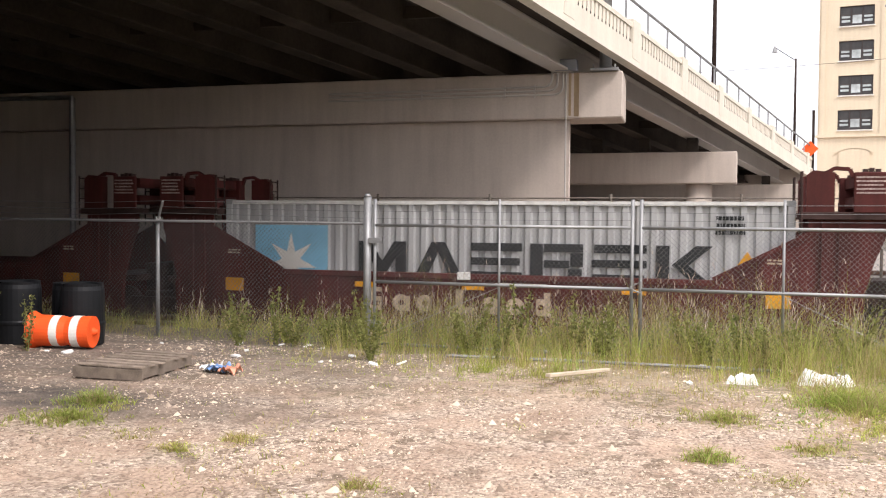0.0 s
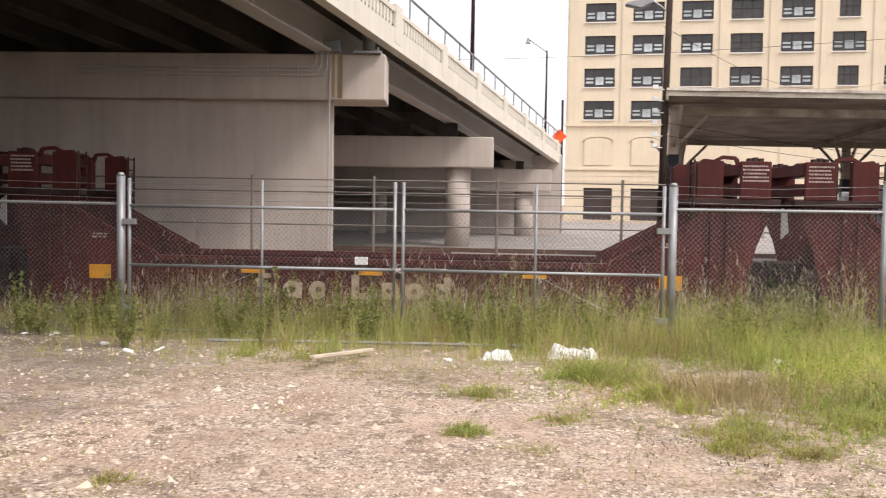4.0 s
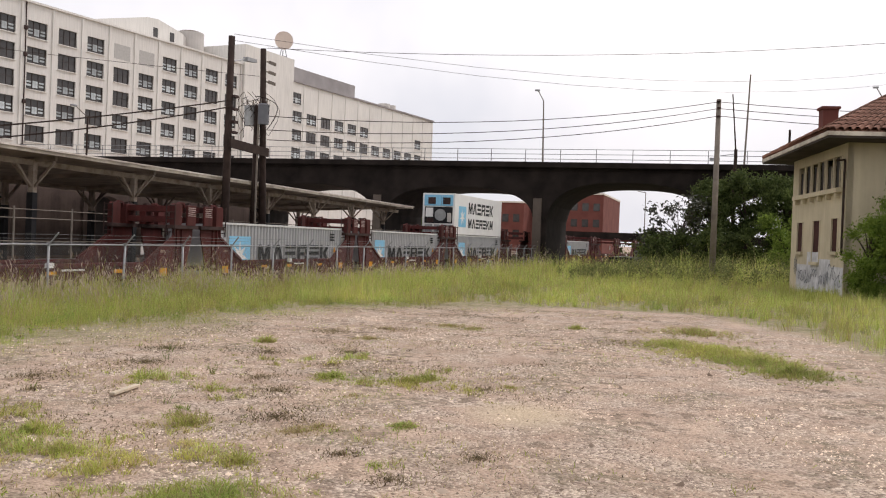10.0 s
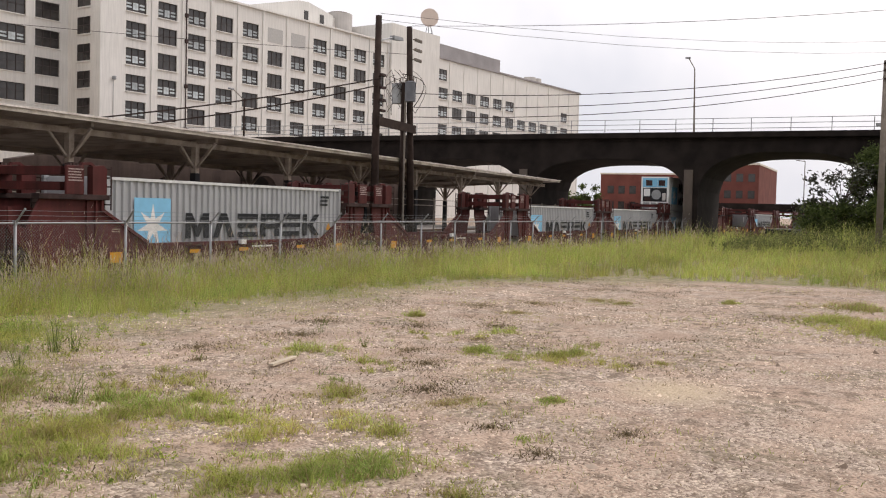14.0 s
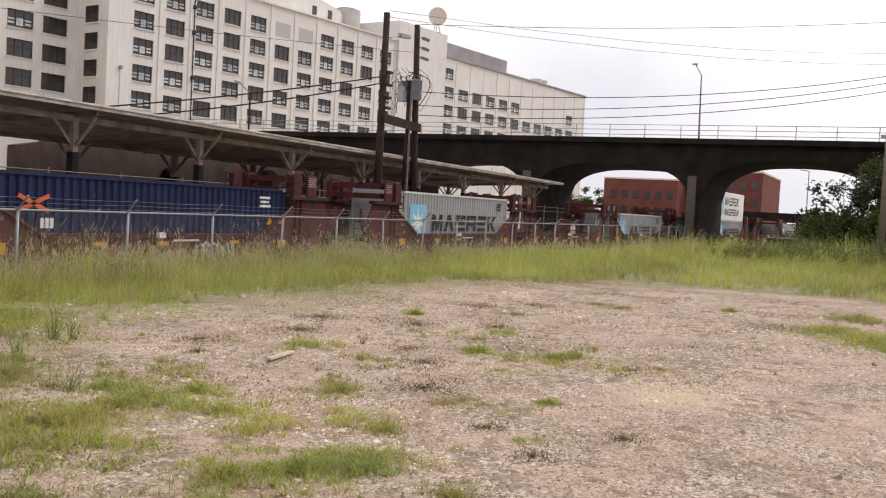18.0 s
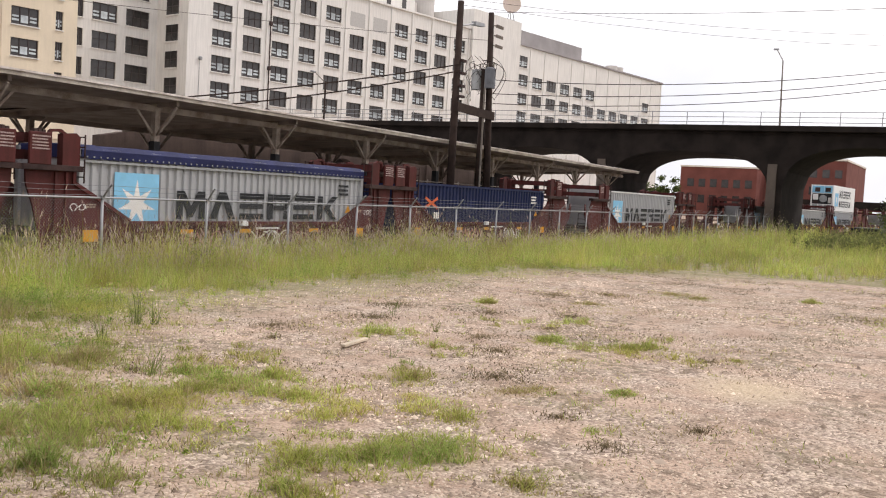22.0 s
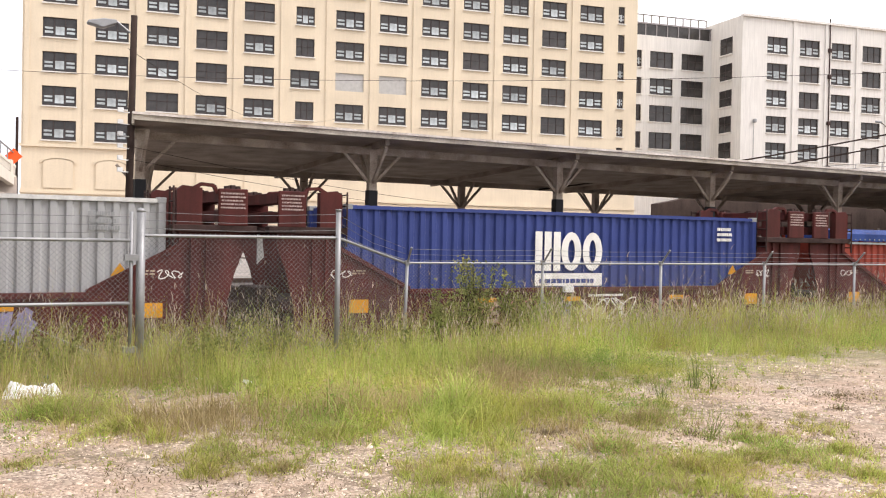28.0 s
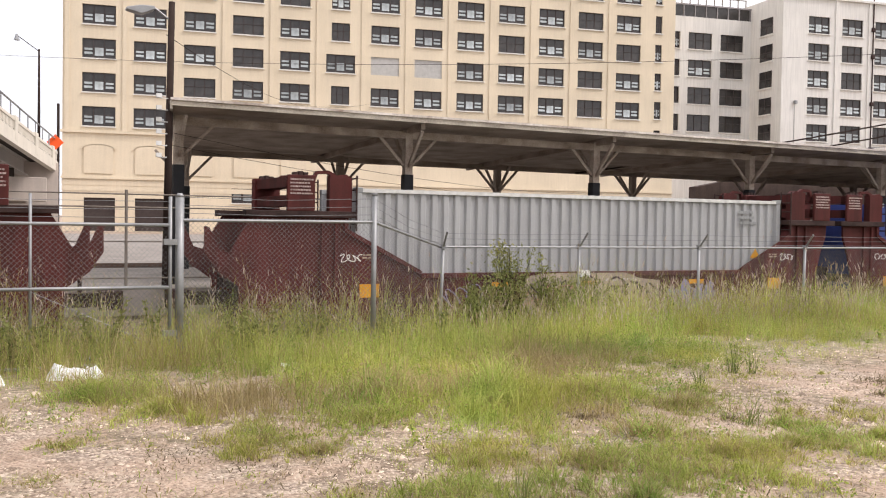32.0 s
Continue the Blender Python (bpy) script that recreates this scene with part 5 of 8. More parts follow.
def build_unit(kind, sea_lettering, graffiti, seed):
    """kind: 0 inner well, -1 or 1 a well with a coupler at that end."""
    rng = random.Random(seed)
    u = thing("well_car", pose(0, RAIL_Y, 0), "oxide red articulated well car with tall end bulkheads", "railcar", "well cars of the train")
    for s in (-1, 1):
        y = s * 1.31
        bm = bmesh.new()
        add_box(bm, -4.6, y - 0.03, -0.62, 4.6, y + 0.03, SILL_TOP - 0.05)
        part("side_sill", bm, M_CAR, u)
        box_part("top_chord", (-4.6, y - 0.08, SILL_TOP - 0.12, 4.6, y + 0.08, SILL_TOP), M_CAR, u, bevel=0.01)
        box_part("bottom_chord", (-6.8, y - 0.1, -0.7, 6.8, y + 0.1, -0.58), M_CARDARK, u, bevel=0.01)
        bm = bmesh.new()
        add_box(bm, -0.03, min(y, y + s * 0.07), -0.58, 0.03, max(y, y + s * 0.07), SILL_TOP - 0.12)
        rib = mesh_of("side_rib", bm, M_CAR)
        for k in range(9):
            share("side_rib", rib, u, pose(-4.4 + 1.1 * k, 0, 0))
    bm = bmesh.new()
    for k in range(7):
        add_box(bm, -6 + 2 * k - 0.3, -1.25, -0.62, -6 + 2 * k + 0.3, 1.25, -0.53)
    part("floor_beam", bm, M_CARDARK, u)
    for k in (-2.6, -0.2, 3.1):
        box_part("reflector", (k - 0.24, -1.412, 0.2, k + 0.24, -1.401, 0.31), M_YELLOW, u, "small yellow reflector")
    box_part("brake_box", (-0.5, -1.55, 0.42, -0.25, -1.42, 0.57), M_WHITEBOX, u, "small white box on a stalk")
    bm = bmesh.new()
    bars(bm, 0.25, 0.3, 1.2, 0.1, 1, -1.402, rng, 0.085, grain=0.5)
    part("car_mark", bm, M_WHITEINK, u, "white stencilled car marking as bars")["kind"] = "stuff"
    if sea_lettering:
        bm = bmesh.new()
        x = -2.55
        for k in range(8):
            w, h = (0.42, 0.5) if k in (0, 4) else (0.4, 0.36)
            if k == 3:
                x += 0.35
                continue
            z = -0.3
            if k == 4:
                add_box(bm, x, -1.348, z, x + 0.16, -1.341, 0.2)
                add_box(bm, x + 0.16, -1.348, z, x + w, -1.341, z + 0.13)
            elif k == 0:
                for q, (u0, u1) in enumerate(((0, w - 0.04), (w - 0.16, w), (0.02, w), (0, 0.15), (0.04, w))):
                    add_box(bm, x + u0, -1.348, z + 0.1 * q + 0.002, x + u1, -1.341, z + 0.1 * (q + 1) - 0.002)
            else:
                n = 14
                ring = [[bm.verts.new((x + w / 2 + r * w * math.cos(i * math.tau / n), -1.348, z + h / 2 + r * h * math.sin(i * math.tau / n))) for i in range(n)] for r in (0.5, 0.16)]
                for i in range(n):
                    bm.faces.new((ring[0][i], ring[0][(i + 1) % n], ring[1][(i + 1) % n], ring[1][i]))
                if k % 2:
                    add_box(bm, x + w - 0.13, -1.352, z, x + w, -1.349, z + h * (1.35 if k == 7 else 0.9))
            x += w + 0.13
        part("faded_mark", bm, M_TANINK, u, "faded tan block shapes of an old mark")["kind"] = "stuff"
    if graffiti > 8:
        graffiti = 4
        piece = [(-2.0, 0.1), (-1.9, 0.44), (-1.2, 0.5), (0.9, 0.5), (1.3, 0.36), (1.95, 0.3), (1.9, -0.3), (1.5, -0.56), (-1.7, -0.56), (-1.95, -0.2)]
        bm = bmesh.new()
        add_prism(bm, piece, "y", -1.406, -1.346)
        fill = part("graffiti", bm, M_GRAFFITIFILL, u, "large beige spray-painted graffiti piece")
        bm = bmesh.new()
        for cx, cz, r in ((-0.26, 0.1, 0.36), (-0.26, 0.1, 0.13), (0.62, 0.1, 0.3), (1.15, 0.02, 0.26)):
            rim = [[bm.verts.new((cx + q * math.cos(a), -1.409, cz + q * 1.05 * math.sin(a))) for a in [math.tau * i / 20 for i in range(20)]] for q in (r, r - 0.05)]
            for i in range(20):
                j = (i + 1) % 20
                bm.faces.new((rim[0][i], rim[0][j], rim[1][j], rim[1][i]))
        squiggle(bm, -1.9, -0.4, 1.2, 0.8, -1.41, rng, 0.045, 3)
        squiggle(bm, 0.3, -0.4, 1.5, 0.7, -1.411, rng, 0.04, 4)
        part("graffiti_outline", bm, M_CARDARK, fill, "dark outline strokes")
        bm = bmesh.new()
        squiggle(bm, 2.2, -0.5, 1.5, 0.8, -1.406, rng, 0.13, 4)
        squiggle(bm, 2.4, -0.4, 1.2, 0.6, -1.409, rng, 0.06, 5)
        part("graffiti", bm, M_LILACINK, u, "lilac spray-painted strokes")
    for k in range(graffiti):
        bm = bmesh.new()
        x = rng.uniform(-4.2, 2.8)
        squiggle(bm, x, -0.3, rng.uniform(0.9, 1.9), 0.6, -1.405 - 0.003 * k, rng, rng.uniform(0.022, 0.045), rng.randint(4, 8))
        part("graffiti", bm, (M_WHITEINK, M_PINKINK, M_LILACINK, M_TANINK)[k % 4], u, "spray-painted scrawl")
    if graffiti > 2:
        for e in (-1, 1):
            bm = bmesh.new()
            squiggle(bm, e * 6.2 - 0.3, 0.75, 0.5, 0.24, -1.42, rng, 0.02, 4)
            part("graffiti", bm, M_WHITEINK, u, "spray-painted scrawl")
    unit_end(u, -1, kind == -1)
    unit_end(u, 1, kind == 1)
    return u


M_PALESTENCIL = material("faded_white_stencil", (0.42, 0.33, 0.31), 0.8, vary=0.3, scale=8)
M_GRAFFITIFILL = material("beige_spray_paint", (0.36, 0.30, 0.23), 0.8, vary=0.25, scale=2.5, fine=18)
M_PINKINK = material("pink_spray_paint", (0.50, 0.22, 0.22), 0.7, vary=0.2)
M_LILACINK = material("lilac_spray_paint", (0.28, 0.26, 0.42), 0.7, vary=0.2)
M_DOORGREY = material("grey_door_gear", (0.30, 0.31, 0.31), 0.5)


def corrugated(x0, x1, z0, z1, y, s, pitch=0.278, depth=0.055):
    """A pressed steel side panel with trapezoid corrugations; s: the side that faces out."""
    n = int((x1 - x0) / pitch)
    pitch = (x1 - x0) / n
    xs = []
    for i in range(n):
        a = x0 + pitch * i
        xs += [(a, 0), (a + pitch * 0.38, 0), (a + pitch * 0.5, -depth), (a + pitch * 0.88, -depth)]
    xs.append((x1, 0))
    bm = bmesh.new()
    lo = [bm.verts.new((x, y + s * d, z0)) for x, d in xs]
    hi = [bm.verts.new((x, y + s * d, z1)) for x, d in xs]
    for i in range(len(xs) - 1):
        bm.faces.new((lo[i], lo[i + 1], hi[i + 1], hi[i]))
    return bm


def build_container(label, height, mat, roof=None, rail=None):
    """A 40-foot box: corrugated sides, rails, corner posts, roof and ends, its floor at the well's floor."""
    z0 = -0.52
    z1 = z0 + height
    c = thing("shipping_container", pose(0, RAIL_Y, 0), label, "container", "containers on the train")
    rail = rail or mat
    for s in (-1, 1):
        part("side_panel", corrugated(-5.95, 5.95, z0 + 0.15, z1 - 0.1, s * 1.19, s), mat, c)
        box_part("top_rail", (-5.95, s * 1.19 - 0.03, z1 - 0.1, 5.95, s * 1.19 + 0.03, z1 - 0.02), rail, c)
        box_part("bottom_rail", (-5.95, s * 1.19 - 0.03, z0, 5.95, s * 1.19 + 0.03, z0 + 0.15), mat, c)
        for e in (-1, 1):
            box_part("corner_post", (e * 6.02 - 0.075, s * 1.14 - 0.08, z0, e * 6.02 + 0.075, s * 1.14 + 0.08, z1), mat, c, bevel=0.012)
            box_part("corner_casting", (e * 6.01 - 0.09, s * 1.135 - 0.09, z1 - 0.11, e * 6.01 + 0.09, s * 1.135 + 0.09, z1 + 0.006), M_DOORGREY, c, bevel=0.01)
    if roof is None:
        bm = bmesh.new()
        n = 44
        for i in range(n):
            a = -5.9 + 11.8 * i / n
            add_box(bm, a, -1.12, z1 - 0.04, a + 0.15, 1.12, z1 - 0.012)
        add_box(bm, -5.95, -1.17, z1 - 0.06, 5.95, 1.17, z1 - 0.03)
        part("roof_panel", bm, mat, c)
    box_part("end_wall", (-6.0, -1.08, z0 + 0.1, -5.95, 1.08, z1 - 0.05), mat, c)
    for s in (-1, 1):
        d = box_part("door", (5.96, min(0.01 * s, 1.07 * s), z0 + 0.1, 6.02, max(0.01 * s, 1.07 * s), z1 - 0.08), mat, c)
        for y in (0.25, 0.8):
            bm = bmesh.new()
            add_tube(bm, (6.05, s * y, z0 + 0.08), (6.05, s * y, z1 - 0.06), 0.02, n=6)
            part("lock_bar", bm, M_GALV, d)
    return c, z1


def panel_star(c, x0, z0, width, top, y, radius, drop):
    """A pale blue panel with a white seven-pointed star on it."""
    box_part("blue_panel", (x0, y - 0.004, z0, x0 + width, y, top), M_PALEBLUE, c, "pale blue painted panel")
    bm = bmesh.new()
    cx, cz = x0 + width * 0.5, top - drop
    vs = []
    for k in range(14):
        r = radius * (1.0 if k % 2 == 0 else 0.36)
        a = math.pi / 2 + k * math.pi / 7
        vs.append(bm.verts.new((cx + r * math.cos(a), y - 0.008, cz + r * math.sin(a))))
    mid = bm.verts.new((cx, y - 0.008, cz))
    for k in range(14):
        bm.faces.new((mid, vs[k], vs[(k + 1) % 14]))
    part("star", bm, M_WHITEINK, c, "white star on the panel")


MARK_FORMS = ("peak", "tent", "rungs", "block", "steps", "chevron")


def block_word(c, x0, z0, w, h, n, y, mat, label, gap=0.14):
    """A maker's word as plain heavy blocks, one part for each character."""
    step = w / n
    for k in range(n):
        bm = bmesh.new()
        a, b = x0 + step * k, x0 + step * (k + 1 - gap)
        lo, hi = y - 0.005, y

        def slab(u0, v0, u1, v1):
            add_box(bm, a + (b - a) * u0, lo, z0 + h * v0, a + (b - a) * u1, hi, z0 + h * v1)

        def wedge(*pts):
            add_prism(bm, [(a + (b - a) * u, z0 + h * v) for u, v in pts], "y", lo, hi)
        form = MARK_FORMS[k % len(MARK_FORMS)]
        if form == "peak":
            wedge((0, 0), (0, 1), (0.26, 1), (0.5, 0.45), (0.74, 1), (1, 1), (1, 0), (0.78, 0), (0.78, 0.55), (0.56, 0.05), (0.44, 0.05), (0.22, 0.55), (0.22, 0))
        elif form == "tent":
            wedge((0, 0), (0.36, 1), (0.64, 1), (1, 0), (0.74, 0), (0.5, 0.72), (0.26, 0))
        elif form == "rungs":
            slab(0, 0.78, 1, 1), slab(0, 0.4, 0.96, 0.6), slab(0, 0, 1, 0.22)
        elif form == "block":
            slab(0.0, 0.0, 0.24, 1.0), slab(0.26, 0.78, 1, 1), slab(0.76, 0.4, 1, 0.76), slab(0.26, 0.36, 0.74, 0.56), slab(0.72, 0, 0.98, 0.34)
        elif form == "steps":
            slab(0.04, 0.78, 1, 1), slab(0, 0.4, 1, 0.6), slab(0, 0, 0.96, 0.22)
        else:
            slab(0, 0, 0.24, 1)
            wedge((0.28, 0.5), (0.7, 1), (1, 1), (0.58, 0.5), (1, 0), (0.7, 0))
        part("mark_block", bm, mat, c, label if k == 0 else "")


def code_bars(c, z1, y, mat, seed):
    bm = bmesh.new()
    rng = random.Random(seed)
    bars(bm, 4.62, z1 - 0.66, 0.62, 0.42, 3, y, rng, 0.08, grain=0.45)
    part("code_mark", bm, mat, c, "small lettered code as bars")["kind"] = "stuff"
    bm = bmesh.new()
    add_prism(bm, ((5.05, SILL_TOP + 0.3), (5.4, SILL_TOP + 0.3), (5.225, SILL_TOP + 0.56)), "y", y - 0.004, y)
    part("warning_label", bm, M_YELLOW, c, "yellow triangular warning label")


def grey_line_box(label, height, tarp=False, mark=True, seed=1):
    c, z1 = build_container(label, height, M_GREYBOX, roof="tarp" if tarp else None, rail=M_GREYBOX if tarp else M_PALERAIL)
    y = -1.222
    if mark:
        lift = z1 - 2.08
        x0, wide = (-5.0, 1.5) if seed != 3 else (-5.34, 1.77)
        panel_star(c, x0, SILL_TOP - 0.05, wide, 1.52 + lift, y, 0.64, 0.8)
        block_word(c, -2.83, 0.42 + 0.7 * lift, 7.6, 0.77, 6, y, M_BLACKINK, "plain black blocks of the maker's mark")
    code_bars(c, z1 - (0.25 if tarp else 0), y, M_DOORGREY if not mark else M_BLACKINK, seed)
    if tarp:
        add_tarp(c, z1, M_NAVYTARP)
    return c


def add_tarp(c, z1, mat):
    bm = bmesh.new()
    rng = random.Random(3)
    n = 60
    rings = []
    for i in range(n + 1):
        x = -6.05 + 12.1 * i / n
        sag = 0.025 * math.sin(i * 0.9) + rng.uniform(-0.012, 0.012)
        edge = z1 - 0.27 + rng.uniform(-0.012, 0.012)
        rings.append([bm.verts.new(p) for p in ((x, -1.255, edge), (x, -1.265, z1 - 0.06), (x, -1.15, z1 + 0.05 + sag), (x, 0, z1 + 0.08 + sag), (x, 1.15, z1 + 0.05 + sag), (x, 1.265, z1 - 0.06), (x, 1.255, edge))])
    for a, b in zip(rings, rings[1:]):
        for k in range(6):
            bm.faces.new((a[k], a[k + 1], b[k + 1], b[k]))
    bm.faces.new(rings[0])
    bm.faces.new(rings[-1])
    part("tarpaulin", bm, mat, c, "taut blue tarpaulin cover")
    bm = bmesh.new()
    add_box(bm, -5.95, -1.245, z1 - 0.36, 5.95, -1.215, z1 - 0.3)
    for i in range(58):
        x = -5.9 + 11.8 * i / 57
        add_box(bm, x - 0.02, -1.275, z1 - 0.24, x + 0.02, -1.262, z1 - 0.2)
    part("tarp_rail", bm, M_DOORGREY, c)


M_PALERAIL = material("pale_worn_rail", (0.62, 0.62, 0.60), 0.5, vary=0.15, scale=6)
M_NAVYTARP = material("navy_tarpaulin", (0.018, 0.022, 0.075), 0.6, vary=0.25, scale=2, bump=0.01)


def build_reefer():
    """The white refrigerated container stacked on top, with its machinery end towards the rear."""
    z0 = 2.09
    c = thing("refrigerated_container", pose(0, RAIL_Y, 0), "white refrigerated container stacked on a grey one", "container", "containers on the train")
    box_part("body", (-5.9, -1.22, z0, 6.09, 1.22, z0 + 2.9), M_WHITEBOX, c, bevel=0.02)
    f = box_part("machinery_frame", (-6.09, -1.22, z0, -5.9, 1.22, z0 + 2.9), M_WHITEBOX, c)
    box_part("fan_cover", (-6.16, -0.2, z0 + 2.0, -6.09, 1.08, z0 + 2.78), M_PALEBLUE, f, "pale blue cooling unit cover")
    box_part("fan_cover", (-6.16, -1.08, z0 + 2.0, -6.09, -0.24, z0 + 2.78), M_PALEBLUE, f, "pale blue cooling unit cover")
    for y in (-0.62, 0.5):
        box_part("fan_grille", (-6.18, y - 0.28, z0 + 2.12, -6.16, y + 0.28, z0 + 2.6), M_CARDARK, f)
    box_part("machinery_recess", (-6.12, -1.05, z0 + 0.75, -6.09, 1.05, z0 + 1.92), M_BLACK, f, "dark recess with cooling machinery")
    bm = bmesh.new()
    add_tube(bm, (-6.17, -0.15, z0 + 1.35), (-6.12, -0.15, z0 + 1.35), 0.42, n=24)
    add_tube(bm, (-6.19, -0.15, z0 + 1.35), (-6.17, -0.15, z0 + 1.35), 0.14, n=12)
    part("condenser_fan", bm, M_DOORGREY, f)
    box_part("control_box", (-6.2, 0.4, z0 + 1.2, -6.12, 0.95, z0 + 1.85), M_WHITEBOX, f, "white control box", bevel=0.01)
    box_part("compressor", (-6.2, 0.35, z0 + 0.8, -6.12, 0.85, z0 + 1.1), M_CARDARK, f, bevel=0.02)
    box_part("compressor", (-6.18, -0.98, z0 + 0.85, -6.12, -0.68, z0 + 1.5), M_STEELGREY, f, bevel=0.02)
    for y0, y1 in ((0.45, 1.0), (-0.1, 0.3), (-1.0, -0.3)):
        box_part("access_panel", (-6.14, y0, z0 + 0.15, -6.09, y1, z0 + 0.66), M_DOORGREY, f)
    panel_star(c, -5.2, z0 + 0.55, 1.75, z0 + 2.05, -1.226, 0.62, 0.78)
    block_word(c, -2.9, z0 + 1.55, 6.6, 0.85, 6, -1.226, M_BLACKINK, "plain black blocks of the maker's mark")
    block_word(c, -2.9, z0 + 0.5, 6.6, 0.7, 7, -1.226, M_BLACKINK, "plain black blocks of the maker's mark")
    return c


def travelled(t):
    """Metres gone by t seconds: a smooth curve through the marks of TRAVEL."""
    k = max(i for i in range(len(TRAVEL) - 1) if TRAVEL[i][0] <= t or i == 0)
    (t0, s0), (t1, s1) = TRAVEL[k], TRAVEL[k + 1]
    def pace(i):
        i0, i1 = max(0, i - 1), min(len(TRAVEL) - 1, i + 1)
        return (TRAVEL[i1][1] - TRAVEL[i0][1]) / (TRAVEL[i1][0] - TRAVEL[i0][0])
    h, u = t1 - t0, (t - t0) / (t1 - t0)
    m0, m1 = pace(k) * h, pace(k + 1) * h
    return (2 * u ** 3 - 3 * u * u + 1) * s0 + (u ** 3 - 2 * u * u + u) * m0 + (3 * u * u - 2 * u ** 3) * s1 + (u ** 3 - u * u) * m1


def motions():
    for ob, q in moving:
        rows = []
        for t in range(0, 33, 2):
            x = q + travelled(t)
            rows.append((t, pose(x, track_y(x), 0, 0, 0, track_yaw(x))))
        walk(ob, rows)


def build_train():
    inner = build_unit(0, True, 0, 11)
    tagged_inner = build_unit(0, True, 6, 12)
    lead = build_unit(1, True, 2, 13)
    rear = build_unit(-1, True, 0, 14)
    marked_rear = build_unit(-1, True, 11, 15)
    marked_rear["label"] = "oxide red well car covered in faded graffiti"
    marked_inner = tagged_inner
    marked_inner["label"] = "oxide red well car with white graffiti scrawls"
    kinds = {26.4: lead, -37.15: rear, -57.7: lead, -120.75: marked_rear, -141.3: lead, 46.9: rear}
    used = set()
    for q in UNITS:
        src = kinds.get(q) or (marked_inner if -110 < q < -60 else inner)
        if src.name in used:
            ob = copy_thing(src, pose(q, RAIL_Y, 0))
        else:
            ob = src
            used.add(src.name)
        moving.append((ob, q))
    loads = (
        (26.4, grey_line_box("grey corrugated container beneath a white reefer", 2.59, seed=1)),
        (26.4, build_reefer()),
        (10.65, grey_line_box("grey corrugated container with blue star panel", 2.59, seed=2)),
        (-5.1, grey_line_box("light grey corrugated container with blue star panel", 2.59, seed=3)),
        (-37.15, grey_line_box("tall grey corrugated container with blue star panel", 2.9, seed=4)),
        (-57.7, build_navy()),
        (-73.3, grey_line_box("grey open-top container under a navy tarpaulin", 2.85, tarp=True, seed=5)),
        (-89.0, build_red()),
        (-104.75, build_blue()),
        (-120.75, grey_line_box("plain weathered grey container with rusty end", 2.9, mark=False, seed=6)),
        (62.5, grey_line_box("grey corrugated container with blue star panel", 2.59, seed=7)),
    )
    for q, ob in loads:
        moving.append((ob, q))


def build_navy():
    c, z1 = build_container("dark blue corrugated container with orange cross mark", 2.59, M_NAVY)
    bm = bmesh.new()
    for s in (-1, 1):
        add_beam(bm, (-5.15, -1.225, 1.28 + s * 0.2), (-4.2, -1.225, 1.28 - s * 0.2), 0.11, 0.01, (0, 1, 0))
    part("cross_mark", bm, M_ORANGE, c, "orange cross shape")
    bm = bmesh.new()
    for u in (-4.45, -4.3, -4.15):
        add_box(bm, u, -1.228, 0.66, u + 0.11, -1.222, 0.92)
    part("mark_bar", bm, M_WHITEINK, c)
    code_bars(c, z1, -1.222, M_WHITEINK, 8)
    return c


def build_red():
    c, z1 = build_container("orange-red open-top container under a blue tarpaulin", 2.59, M_REDBOX, roof="tarp")
    add_tarp(c, z1, M_TARP)
    bm = bmesh.new()
    for x in (4.7, 5.05):
        add_box(bm, x, -1.228, 1.1, x + 0.05, -1.222, 1.6)
    part("chalk_mark", bm, M_WHITEINK, c)
    return c


def build_blue():
    c, z1 = build_container("blue corrugated container with white block mark", 2.9, M_BLUE)
    y = -1.224
    x = -1.18
    for k in range(3):
        w = 0.72 if k == 0 else 0.6
        bm = bmesh.new()
        if k == 0:
            for u in (0.0, 0.37, 0.74):
                add_box(bm, x + u * w, y - 0.004, 0.93, x + (u + 0.28) * w, y, 1.88)
        else:
            rim = [(0.5 + 0.5 * math.cos(q), 0.5 + 0.5 * math.sin(q)) for q in [math.radians(18 * i) for i in range(21)]]
            core = [(0.5 + 0.17 * math.cos(q), 0.5 + 0.3 * math.sin(q)) for q in [math.radians(18 * i) for i in range(21)]]
            for i in range(20):
                add_prism(bm, [(x + u * w, 0.93 + v * 0.95) for u, v in (rim[i], rim[i + 1], core[i + 1], core[i])], "y", y - 0.004, y)
        part("mark_block", bm, M_WHITEINK, c, "plain white blocks of the maker's mark" if k == 0 else "")
        x += w + 0.04
    box_part("mark_band", (-1.18, y - 0.004, 0.56, x - 0.04, y, 0.87), M_WHITEINK, c)
    bm = bmesh.new()
    bars(bm, -1.12, 0.63, 1.8, 0.17, 1, y - 0.004, random.Random(5), 0.17)
    part("mark_bars", bm, M_BLUE, c)["kind"] = "stuff"
    code_bars(c, z1, y, M_WHITEINK, 9)
    return c


M_ORANGE = material("orange_paint", (0.58, 0.13, 0.05), 0.55, vary=0.15, scale=4)
build_train()

# ---- station clutter, poles and wires ----
def cable(name, pts, r, label, sag=0.6, n=14):
    c = thing(name, pose(0, 0, 0), label, "cable", "overhead cables")
    bm = bmesh.new()
    line = []
    for a, b in zip(pts, pts[1:]):
        a, b = Vector(a), Vector(b)
        line += [a.lerp(b, i / n) - Vector((0, 0, 4 * sag * (i / n) * (1 - i / n))) for i in range(1 if line else 0, n + 1)]
    wire_run(bm, line, r)
    part("strand", bm, M_POLE, c)


